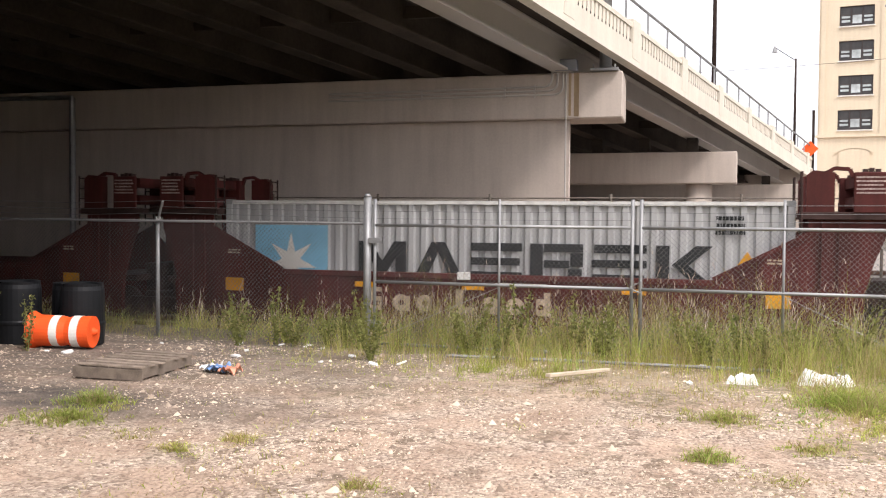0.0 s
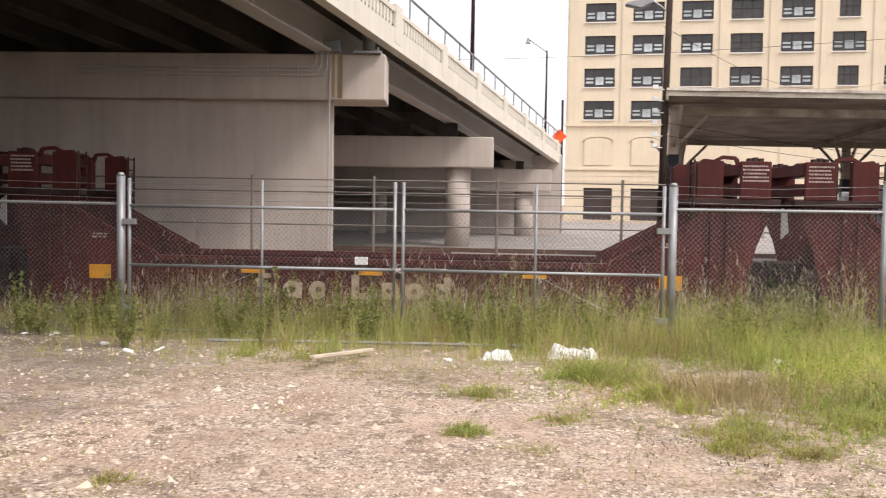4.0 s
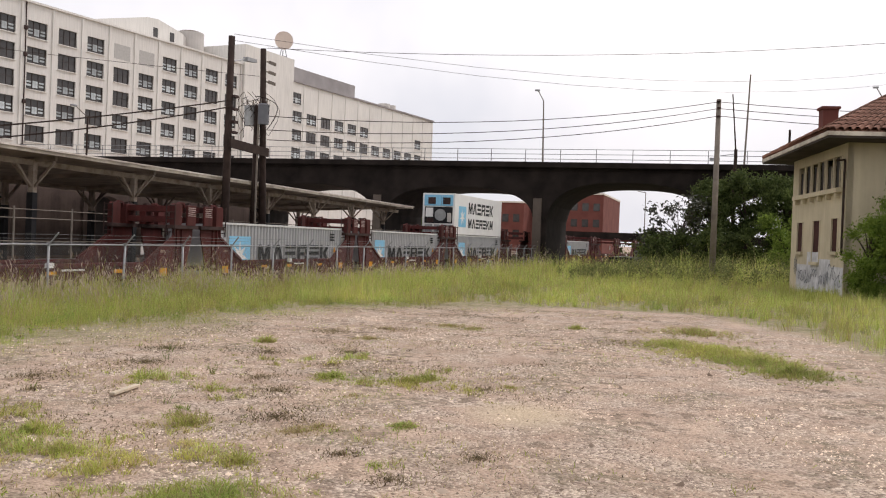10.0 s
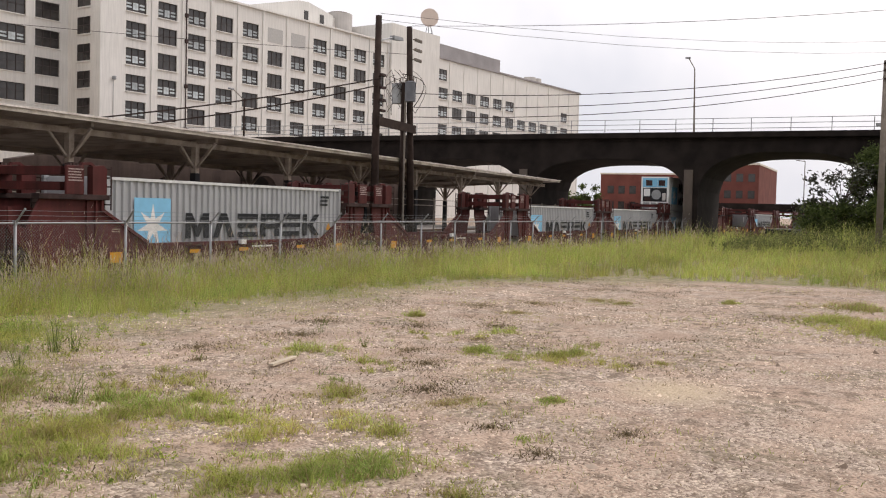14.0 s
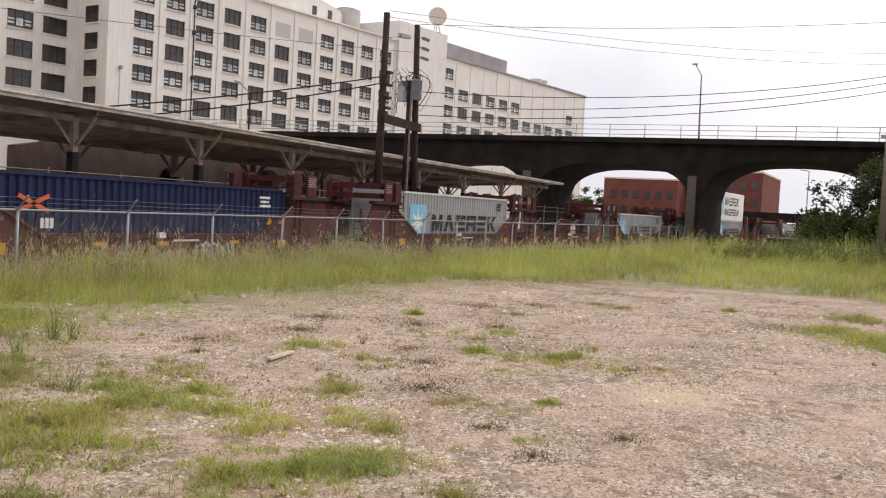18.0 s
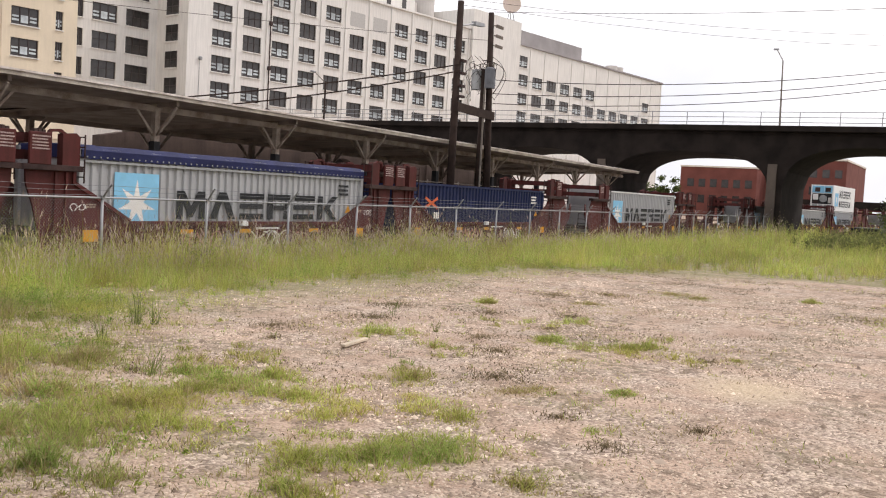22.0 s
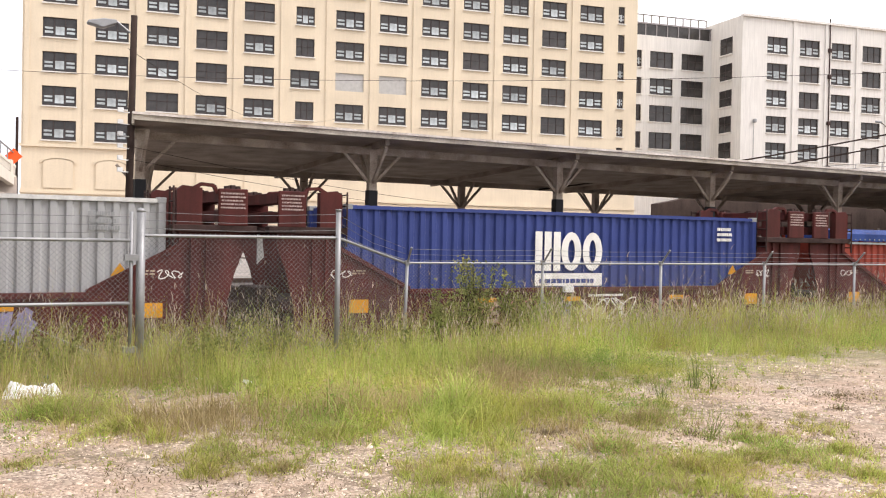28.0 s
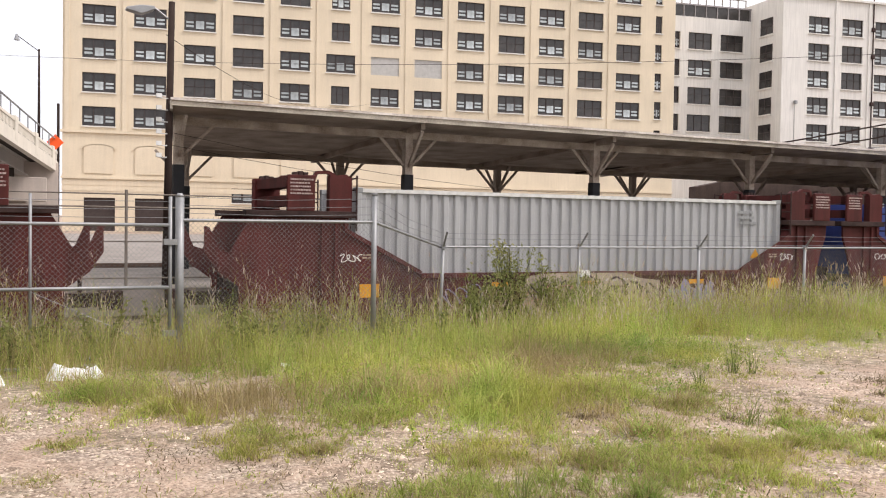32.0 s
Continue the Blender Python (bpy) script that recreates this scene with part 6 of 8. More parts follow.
def build_pole_pair():
    a = thing("utility_pole", pose(40.3, 22.7, -0.9), "dark creosoted utility pole beside the canopy", "pole", "paired poles")
    bm = bmesh.new()
    add_tube(bm, (0, 0, 0), (0.1, 0, 11.8), 0.21, 0.15, n=14)
    part("shaft", bm, M_POLE, a, smooth=True)
    bm = bmesh.new()
    add_tube(bm, (0.05, -0.1, 10.6), (1.3, -0.1, 10.95), 0.035, n=6)
    part("lamp_arm", bm, M_GALV, a)
    bm = bmesh.new()
    add_prism(bm, ((1.3, 10.85), (2.3, 10.95), (2.2, 11.1), (1.3, 11.05)), "y", -0.22, 0.02)
    part("lamp_head", bm, M_GALV, a)
    for z in (7.2, 7.7, 8.3, 8.9):
        box_part("insulator", (-0.05, -0.35, z, 0.35, -0.18, z + 0.12), M_CARDARK, a)
    b = thing("utility_pole", pose(43.75, 22.7, -0.9), "dark utility pole carrying two grey transformers", "pole", "paired poles")
    bm = bmesh.new()
    add_tube(bm, (0.55, 0, 0), (-0.15, 0, 11.85), 0.21, 0.14, n=14)
    part("shaft", bm, M_POLE, b, smooth=True)
    bm = bmesh.new()
    add_tube(bm, (-0.35, 0.15, 0), (-0.3, 0.15, 9.0), 0.16, 0.13, n=12)
    part("stub_pole", bm, M_POLE, b, smooth=True)
    bm = bmesh.new()
    add_tube(bm, (-0.62, -0.1, 0.5), (-0.6, -0.1, 8.5), 0.05, n=8)
    part("conduit", bm, M_GREYPOLE, b)
    for x, y, z, mat in ((-0.3, 0.55, 7.95, M_TANKPALE), (-0.5, -0.32, 8.0, M_TANKGREY)):
        bm = bmesh.new()
        add_tube(bm, (x, y, z), (x, y, z + 0.95), 0.27, 0.28, n=18)
        add_tube(bm, (x, y, z + 0.95), (x, y, z + 1.03), 0.3, 0.2, n=18)
        for zz in (0.25, 0.7):
            add_tube(bm, (x, y, z + zz), (x, y, z + zz + 0.04), 0.29, n=18)
        t = part("transformer", bm, mat, b, "pale grey pole transformer" if mat == M_TANKPALE else "grey pole transformer")
        for dx in (-0.15, 0.15):
            bm = bmesh.new()
            add_tube(bm, (x, y + dx, z + 1.0), (x, y + dx * 1.2, z + 1.3), 0.04, n=6)
            part("bushing", bm, M_GREYPOLE, t)
    rng = random.Random(9)
    for k in range(18):
        p = Vector((-0.6, rng.uniform(-0.5, 0.9), rng.uniform(8.9, 9.7)))
        q = Vector((-0.5, rng.uniform(-0.7, 1.1), rng.uniform(6.9, 8.3)))
        out = rng.choice((-1, 1)) * rng.uniform(0.2, 0.9)
        line = [p.lerp(q, i / 8) + Vector((0, out * math.sin(math.pi * i / 8), 0.3 * math.sin(math.pi * i / 8))) for i in range(9)]
        bm = bmesh.new()
        wire_run(bm, line, 0.014)
        part("jumper_wire", bm, M_POLE, b)
    bm = bmesh.new()
    for z in (10.2, 10.7, 11.2):
        add_tube(bm, (-0.1, -0.2, z), (0.9, -0.2, z + 0.05), 0.03, n=6)
        for k in range(4):
            add_tube(bm, (0.2 + 0.2 * k, -0.2, z - 0.05), (0.2 + 0.2 * k, -0.2, z + 0.1), 0.06, n=6)
    part("insulator_arm", bm, M_GREYPOLE, b)
    x = thing("pole_brace", pose(0, 22.45, 0), "heavy timber cross brace between two poles", "brace")
    bm = bmesh.new()
    add_beam(bm, (40.1, 0, 5.85), (44.0, 0, 5.75), 0.12, 0.42)
    part("timber", bm, M_POLE, x)
    g = thing("utility_pole", pose(40.9, 23.0, -0.9), "slim weathered grey pole behind the canopy edge", "pole")
    bm = bmesh.new()
    add_tube(bm, (0, 0, 0), (0.05, 0, 8.6), 0.13, 0.1, n=10)
    part("shaft", bm, M_GREYPOLE, g, smooth=True)


def build_other_poles():
    lamp = thing("street_lamp", pose(3.95, 23.5, -0.1), "dark timber pole with a pale cobra lamp", "street lamp")
    bm = bmesh.new()
    add_tube(bm, (0, 0, 0), (0.1, 0, 6.9), 0.1, 0.075, n=12)
    part("pole", bm, M_POLE, lamp, smooth=True)
    bm = bmesh.new()
    add_tube(bm, (0.08, 0, 6.45), (-0.3, 0, 6.72), 0.025, n=6)
    part("arm", bm, M_GALV, lamp)
    bm = bmesh.new()
    add_prism(bm, ((-0.3, 6.74), (-0.3, 6.66), (-0.6, 6.52), (-0.95, 6.6), (-0.95, 6.66), (-0.6, 6.74)), "y", -0.13, 0.13)
    part("lamp_head", bm, M_GALV, lamp, bevel=0.02)
    for k in range(6):
        z = 3.2 + 0.28 * k
        bm = bmesh.new()
        add_box(bm, -0.26, -0.16, z, -0.14, -0.06, z + 0.1)
        add_tube(bm, (-0.2, -0.11, z), (0.05, -0.05, z), 0.012, n=5)
        part("insulator", bm, M_WHITEBOX, lamp)
    p = thing("utility_pole", pose(60, 0.75, -0.35), "weathered grey utility pole in the weeds", "pole")
    bm = bmesh.new()
    add_tube(bm, (0, 0, 0), (0, 0, 11.1), 0.2, 0.14, n=12)
    part("shaft", bm, M_GREYPOLE, p, smooth=True)
    bm = bmesh.new()
    for z in (10.0, 10.5, 10.9):
        add_box(bm, -0.25, -0.12, z, -0.1, 0.12, z + 0.1)
    part("insulator", bm, M_CARDARK, p)
    q = thing("mast", pose(85, -1.18, 8.3), "slim grey mast standing behind the viaduct", "mast")
    bm = bmesh.new()
    add_tube(bm, (0, 0, 0), (0, -0.25, 8.3), 0.085, 0.06, n=8)
    part("shaft", bm, M_GREYPOLE, q)
    r = thing("utility_pole", pose(80, -0.45, -0.4), "short dark pole with a hanging street lamp", "pole")
    bm = bmesh.new()
    add_tube(bm, (0, 0, 0), (0, 0, 10.15), 0.18, 0.14, n=10)
    add_tube(bm, (0, 0, 10), (0.0, 0.4, 14.6), 0.06, 0.045, n=8)
    part("shaft", bm, M_POLE, r)
    bm = bmesh.new()
    add_tube(bm, (0, 0, 9.8), (0, 1.4, 9.6), 0.028, n=6)
    add_box(bm, -0.13, 1.2, 9.25, 0.13, 2.0, 9.47)
    part("lamp_head", bm, M_GALV, r)
    s = thing("warning_sign", pose(3.4, 54, 0), "orange diamond road sign on a dark post", "sign")
    bm = bmesh.new()
    add_tube(bm, (0.15, 0, 0), (0.15, 0, 7.5), 0.07, n=8)
    part("post", bm, M_POLE, s)
    bm = bmesh.new()
    add_prism(bm, ((0, 5.05), (0.42, 5.47), (0, 5.89), (-0.42, 5.47)), "y", -0.12, -0.09)
    part("panel", bm, M_SAFETY, s)


def build_cables():
    ends = ((60, 0.75, 10.6), (60, 0.75, 10.2), (60, 0.75, 9.75))
    starts = ((43.9, 22.5, 7.6), (43.9, 22.5, 6.9), (43.9, 22.5, 6.4))
    for a, b in zip(starts, ends):
        cable("overhead_cable", (a, b, (52, -30, b[2] - 1.5)), 0.022, "black overhead power cable between poles", 0.7)
    for k, z in enumerate((7.9, 7.6)):
        cable("overhead_cable", ((40.4, 22.5, z), (20.5 + 6 * k, 31, 3.6 + 0.5 * k)), 0.035, "thick black cable sloping down behind the canopy", 0.3)
    cable("overhead_cable", ((3.9, 23.4, 6.0), (19, 60, 9.0), (40, 98, 15)), 0.009, "thin cable running to the warehouse", 0.4)
    for k in range(2):
        cable("overhead_cable", ((4.0, 23.4, 3.4 + 0.3 * k), (30, 40, 3.0 + 0.25 * k)), 0.007, "thin sagging wires behind the platform", 0.5)
    for k, (z0, z1) in enumerate(((11.0, 17.0), (10.7, 15.5))):
        cable("overhead_cable", ((40.4, 22.6, z0), (120, -40, z1 + 12)), 0.011, "thin high cable across the sky", 4.5)
    cable("overhead_cable", ((43.7, 22.6, 11.0), (60, -16, 14.5)), 0.015, "thin high cable across the sky", 0.8)
    cable("overhead_cable", ((-10, 70, 12), (44, 22.7, 9.6)), 0.012, "thin cable crossing before the warehouse", 1.2)


def build_signal_tower():
    t = thing("signal_tower", pose(41.9, -4.6, -0.35, 0, 0, 9.0), "derelict cream stucco signal tower with clay tile roof", "building")
    L = 9.4
    holes = [(0.75, 4.82, 8.2, 6.15)]
    lower = [(1.0, 2.15, 2.05, 3.55), (3.9, 1.65, 5.2, 3.52), (7.0, 2.1, 8.2, 3.5)]
    def wall(u0, u1, openings, turn, name):
        ob = facade_wall(t, u0, u1, -0.2, 6.6, -0.25, 0.0, openings, M_TOWER, name)
        ob.matrix_basis = turn
        return ob
    side = pose(L, -0.25, 0, 0, 0, 180)
    wall(0, L, [(L - b, c, L - a, d) for a, c, b, d in holes + lower], side, "side_wall")
    front = pose(0, 0, 0, 0, 0, -90)
    wall(0.0, 7.0, [(1.5, 4.9, 3.2, 6.0)], front @ pose(0, 0.25, 0), "front_wall")
    box_part("back_wall", (L - 0.25, -7, -0.2, L, -0.25, 6.6), M_TOWER, t)
    box_part("side_wall", (0.25, -7, -0.2, L - 0.25, -6.75, 6.6), M_TOWER, t)
    # floor, inner wall and soffit are dark by colour, with shade painted in
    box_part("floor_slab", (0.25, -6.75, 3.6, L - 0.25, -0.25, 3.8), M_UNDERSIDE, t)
    for a, c, b, d in lower:
        w = box_part("window", (a, -0.1, c, b, -0.05, d), M_BOARD, t, "boarded dark red window")
        box_part("window_sill", (a - 0.1, -0.02, c - 0.14, b + 0.1, 0.12, c), M_TOWER, w)
        for x in (a, b):
            box_part("window_frame", (x - 0.05, -0.04, c, x + 0.05, 0.03, d), M_TOWER, w)
    for k in range(7):
        x = 0.75 + 7.45 * k / 6
        box_part("mullion", (x - 0.07, -0.06, 4.82, x + 0.07, 0.03, 6.15), M_TOWER, t)
        if k < 6:
            top = 6.15 - (0.0, 0.3, 0.0, 0.12, 0.0, 0.25)[k]
            w = box_part("window", (x + 0.07, -0.12, 4.82, x + 1.17, -0.09, top), M_BLINDPANE, t, "dark broken window")
            box_part("sash_bar", (x + 0.58, -0.088, 4.82, x + 0.63, -0.06, top), M_TOWER, w)
    box_part("window_sill", (0.6, -0.02, 4.6, 8.5, 0.24, 4.8), M_TOWER, t)
    for k in range(6):
        x = 1.0 + 1.42 * k
        box_part("bracket", (x - 0.09, 0, 4.38, x + 0.09, 0.2, 4.6), M_TOWER, t)
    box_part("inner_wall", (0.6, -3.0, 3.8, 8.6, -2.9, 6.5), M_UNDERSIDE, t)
    # hip roof with deep eaves
    lo, hi = (-1.6, -8.2), (11.2, 1.2)
    z0, z1 = 6.85, 9.6
    ridge = ((3.0, -3.5), (6.6, -3.5))
    bm = bmesh.new()
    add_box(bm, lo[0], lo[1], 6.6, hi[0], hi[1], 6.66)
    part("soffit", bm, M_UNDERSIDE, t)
    bm = bmesh.new()
    for a, b in (((lo[0], hi[1]), (hi[0], hi[1])), ((lo[0], lo[1]), (lo[0], hi[1])), ((hi[0], lo[1]), (hi[0], hi[1])), ((lo[0], lo[1]), (hi[0], lo[1]))):
        add_beam(bm, (*a, 6.77), (*b, 6.77), 0.06, 0.17)
    part("fascia", bm, M_FASCIA, t)
    roof = new("roof")
    roof.parent = t
    bm = bmesh.new()
    r0, r1 = [bm.verts.new((*p, z1)) for p in ridge]
    c = [bm.verts.new(p) for p in ((lo[0], lo[1], z0), (hi[0], lo[1], z0), (hi[0], hi[1], z0), (lo[0], hi[1], z0))]
    for f in ((c[0], c[1], r1, r0), (c[1], c[2], r1), (c[2], c[3], r0, r1), (c[3], c[0], r0)):
        bm.faces.new(f)
    me = mesh_of("roof_bed", bm, M_TILE)
    bed = share("roof_bed", me, roof, pose(0, 0, 0))
    # barrel tiles on the two slopes that face the lot
    bm = bmesh.new()
    def slope(p00, p10, p01, p11, cols, rows):
        for i in range(cols):
            for j in range(rows):
                t0, t1 = j / rows, (j + 1.15) / rows
                u = (i + 0.5) / cols
                a = p00.lerp(p10, u).lerp(p01.lerp(p11, u), t0)
                b = p00.lerp(p10, u).lerp(p01.lerp(p11, u), min(1, t1))
                w = (p00.lerp(p01, t0) - p10.lerp(p11, t0)).length / cols
                if w < 0.1:
                    continue
                lift = Vector((0, 0, 0.05))
                add_tube(bm, a + lift * 1.4, b + lift * 0.6, min(0.16, w * 0.42), min(0.13, w * 0.35), n=6, caps=False)
    V = Vector
    slope(V((hi[0], hi[1], z0)), V((lo[0], hi[1], z0)), V((*ridge[1], z1)), V((*ridge[0], z1)), 40, 14)
    slope(V((lo[0], hi[1], z0)), V((lo[0], lo[1], z0)), V((*ridge[0], z1)), V((*ridge[0], z1)), 30, 14)
    tiles = new("clay_tiles", mesh_of("clay_tiles", bm, M_TILE))
    tiles.parent = roof
    tiles["kind"] = "stuff"
    bm = bmesh.new()
    add_box(bm, 6.6, -1.3, 7.4, 7.4, -0.6, 9.0)
    add_box(bm, 6.52, -1.38, 8.9, 7.48, -0.52, 9.02)
    part("chimney", bm, M_BRICK, t)
    bm = bmesh.new()
    add_tube(bm, (3.0, -3.5, 9.6), (3.0, -3.5, 10.05), 0.13, 0.03, n=8)
    part("finial", bm, M_TILE, t)
    bm = bmesh.new()
    add_tube(bm, (9.3, 0.3, 7.0), (9.3, 0.3, 8.2), 0.06, n=6)
    part("vent_pipe", bm, M_POLE, t)
    bm = bmesh.new()
    rng = random.Random(21)
    for k in range(9):
        squiggle(bm, 0.3 + 0.95 * k, 0.55 + 0.45 * rng.random(), rng.uniform(0.5, 1.3), rng.uniform(0.4, 1.0), 0.008 + 0.001 * k, rng, 0.04, 2 + k % 3)
    part("graffiti", bm, M_SCRAWL, t, "grey-black spray-painted scrawls")
    bm = bmesh.new()
    for k in range(4):
        add_box(bm, 0.05 + 2.0 * k, 0.0, 0.1, 2.05 + 2.0 * k, 0.004, 1.5 + 0.3 * ((k * 7) % 3))
    part("whitewash", bm, M_WHITEWASH, t, "pale patches of painted-over wall")
    bm = bmesh.new()
    add_tube(bm, (0.1, 0.08, 2.0), (0.1, 0.08, 5.9), 0.05, n=8)
    add_tube(bm, (0.1, 0.08, 5.9), (0.5, 0.3, 5.9), 0.04, n=8)
    part("drainpipe", bm, M_POLE, t)


M_BLINDPANE = material("dark_broken_glass", (0.035, 0.03, 0.028), 0.5, vary=0.4)
M_SCRAWL = material("grey_spray_paint", (0.16, 0.17, 0.19), 0.8, vary=0.5, scale=3)
M_TANKPALE = material("pale_transformer_paint", (0.42, 0.43, 0.43), 0.5, vary=0.15)
M_TANKGREY = material("transformer_grey_paint", (0.17, 0.175, 0.19), 0.5, vary=0.15)
M_SAFETY = material("safety_orange", (0.90, 0.115, 0.025), 0.5, vary=0.08)
M_BOARD = material("dark_boarding", (0.06, 0.022, 0.018), 0.8, vary=0.3)
M_WHITEWASH = material("whitewashed_patch", (0.55, 0.55, 0.56), 0.9, vary=0.25, scale=2)
build_pole_pair()
build_other_poles()
build_cables()
build_signal_tower()


def build_distance():
    b = thing("brick_building", pose(190, 0, 0), "red brick industrial block beyond the viaduct", "building")
    box_part("main_block", (0, 23.5, -1, 30, 37.8, 11.8), M_BRICK, b)
    box_part("upper_block", (8, 33, 11.8, 30, 43.7, 13.0), M_BRICK, b)
    box_part("low_block", (-8, 37.8, -1, 22, 52, 9.5), M_BRICK, b)
    bm = bmesh.new()
    add_box(bm, -0.06, 0, 0, 0.04, 1.25, 1.5)
    pane = mesh_of("window", bm, M_GLASS)
    for k in range(6):
        for z in (2.6, 5.6):
            share("window", pane, b, pose(-8, 38.6 + 2.15 * k, z))
    for k in range(6):
        for z in (2.4, 5.2, 8.4):
            share("window", pane, b, pose(0, 24.2 + 2.2 * k, z))
    for k in range(6):
        share("window", pane, b, pose(8, 33.8 + 1.6 * k, 11.9))
    box_part("cornice", (-0.15, 23.4, 11.6, 30, 37.9, 11.95), M_PARAPET, b)
    box_part("cornice", (-8.15, 37.7, 9.3, 22, 52.1, 9.6), M_PARAPET, b)
    r = thing("elevated_road", pose(0, 0, 0), "grey concrete elevated road in the distance", "bridge")
    box_part("deck", (170, -60, 2.6, 178, 30, 4.0), M_DARKCONC, r)
    for k in range(7):
        box_part("column", (172, -50 + 12 * k, -1, 174, -48.8 + 12 * k, 2.6), M_DARKCONC, r)
    g = thing("signal_gantry", pose(165, 4.5, -1), "lattice steel gantry mast far beyond the viaduct", "mast")
    bm = bmesh.new()
    for y in (0, 1.6):
        add_beam(bm, (0, y, 0), (0, y, 9.5), 0.14)
    for k in range(9):
        add_beam(bm, (0, 0, k), (0, 1.6, k + 1), 0.1)
    part("lattice", bm, M_GREYPOLE, g)
    p = thing("street_lamp", pose(185, 15, 0), "distant slim street lamp", "street lamp")
    bm = bmesh.new()
    add_tube(bm, (0, 0, 0), (0, 0, 12), 0.12, 0.08, n=6)
    add_tube(bm, (0, 0, 12), (0, 1.5, 12.2), 0.08, n=6)
    part("pole", bm, M_GREYPOLE, p)
    for k, (x, y, l) in enumerate(((112, 11.6, 9), (126, 7.5, 9))):
        c = thing("parked_flatcar", pose(x, y, -1), "black rail wagon parked beyond the viaduct", "railcar", "parked wagons")
        box_part("deck", (0, -1.4, 0.9, 12, 1.4, 1.4), M_BLACK, c)
        box_part("side", (0.2, -1.5, 1.0, 11.8, -1.4, 2.3), M_BLACK, c)
        for d in (2, 10):
            box_part("bogie", (d - 1, -1.1, 0, d + 1, 1.1, 0.9), M_BLACK, c)


build_distance()


# ---- roof plant on the warehouses ----
def build_roof_plant():
    d = thing("satellite_dish", FACADE @ pose(160.6, 3, 36.3, 0, 0, -48), "round pale rooftop dish on a lattice stand", "dish")
    bm = bmesh.new()
    add_tube(bm, (0, 0, 4.3), (0, 0.35, 4.3), 1.85, 1.7, n=40)
    part("reflector", bm, M_DISH, d)
    bm = bmesh.new()
    for a, b in (((-1, 0.6, 0), (0, 0.6, 4)), ((1, 0.6, 0), (0, 0.6, 4)), ((0, 2, 0), (0, 0.6, 4)), ((-0.7, 0.6, 1.2), (0.7, 0.6, 1.2))):
        add_beam(bm, a, b, 0.14)
    part("stand", bm, M_GALV, d)
    for k, (u, r, h) in enumerate(((136.5, 1.9, 4.2), (140.5, 2.6, 5.6))):
        t = thing("roof_tank", FACADE @ pose(u, 10, 32.6), "grey cylindrical cooling tank on the roof", "tank", "roof tanks")
        bm = bmesh.new()
        add_tube(bm, (0, 0, 1.2), (0, 0, h), r, n=28)
        part("shell", bm, M_STEELGREY, t, smooth=False)
        bm = bmesh.new()
        add_box(bm, -r, -r, 0, r, r, 1.2)
        part("base", bm, M_CARDARK, t)
        bm = bmesh.new()
        add_tube(bm, (0, 0, h), (0, 0, h + 0.3), r * 0.8, r * 0.7, n=28)
        part("fan_cowl", bm, M_GREYPOLE, t)
    h = thing("rooftop_house", FACADE @ pose(112, 5, 32.6), "whitish rooftop machine house with sloping parapet", "building")
    bm = bmesh.new()
    add_prism(bm, ((0, 0), (21, 0), (21, 3.6), (14.5, 4.8), (12, 4.6), (0, 1.6)), "y", 0, 8)
    part("wall", bm, M_WHITE, h)
    for u in (13.4, 17.5):
        box_part("window", (u, -0.04, 1.4, u + 1.1, 0.04, 3.2), M_GLASS, h)
    for k in range(3):
        v = thing("roof_vent", FACADE @ pose(98 + 3 * k, 6, 32.6), "small pale rooftop vent housing", "vent", "roof vents")
        box_part("housing", (0, 0, 0, 1.8, 2, 1.3), M_WHITE, v)
    t = thing("roof_tank", FACADE @ pose(212, 8, 32.3), "pair of small dark rooftop tanks", "tank")
    bm = bmesh.new()
    for k in range(2):
        add_tube(bm, (3 * k, 0, 0), (3 * k, 0, 3), 1.5, n=20)
    part("shell", bm, M_STEELGREY, t)
    g = thing("roof_railing", FACADE @ pose(64.5, 10, 31.5), "steel trellis railing along the recessed roof", "railing")
    bm = bmesh.new()
    for k in range(14):
        add_beam(bm, (1.3 * k, 0, 0), (1.3 * k, 0, 2.4), 0.12)
    for z in (1.2, 2.4):
        add_beam(bm, (0, 0, z), (17, 0, z), 0.12)
    part("rail", bm, M_GREYPOLE, g)


M_DISH = material("pale_pink_dish", (0.62, 0.52, 0.45), 0.7, vary=0.06)
build_roof_plant()


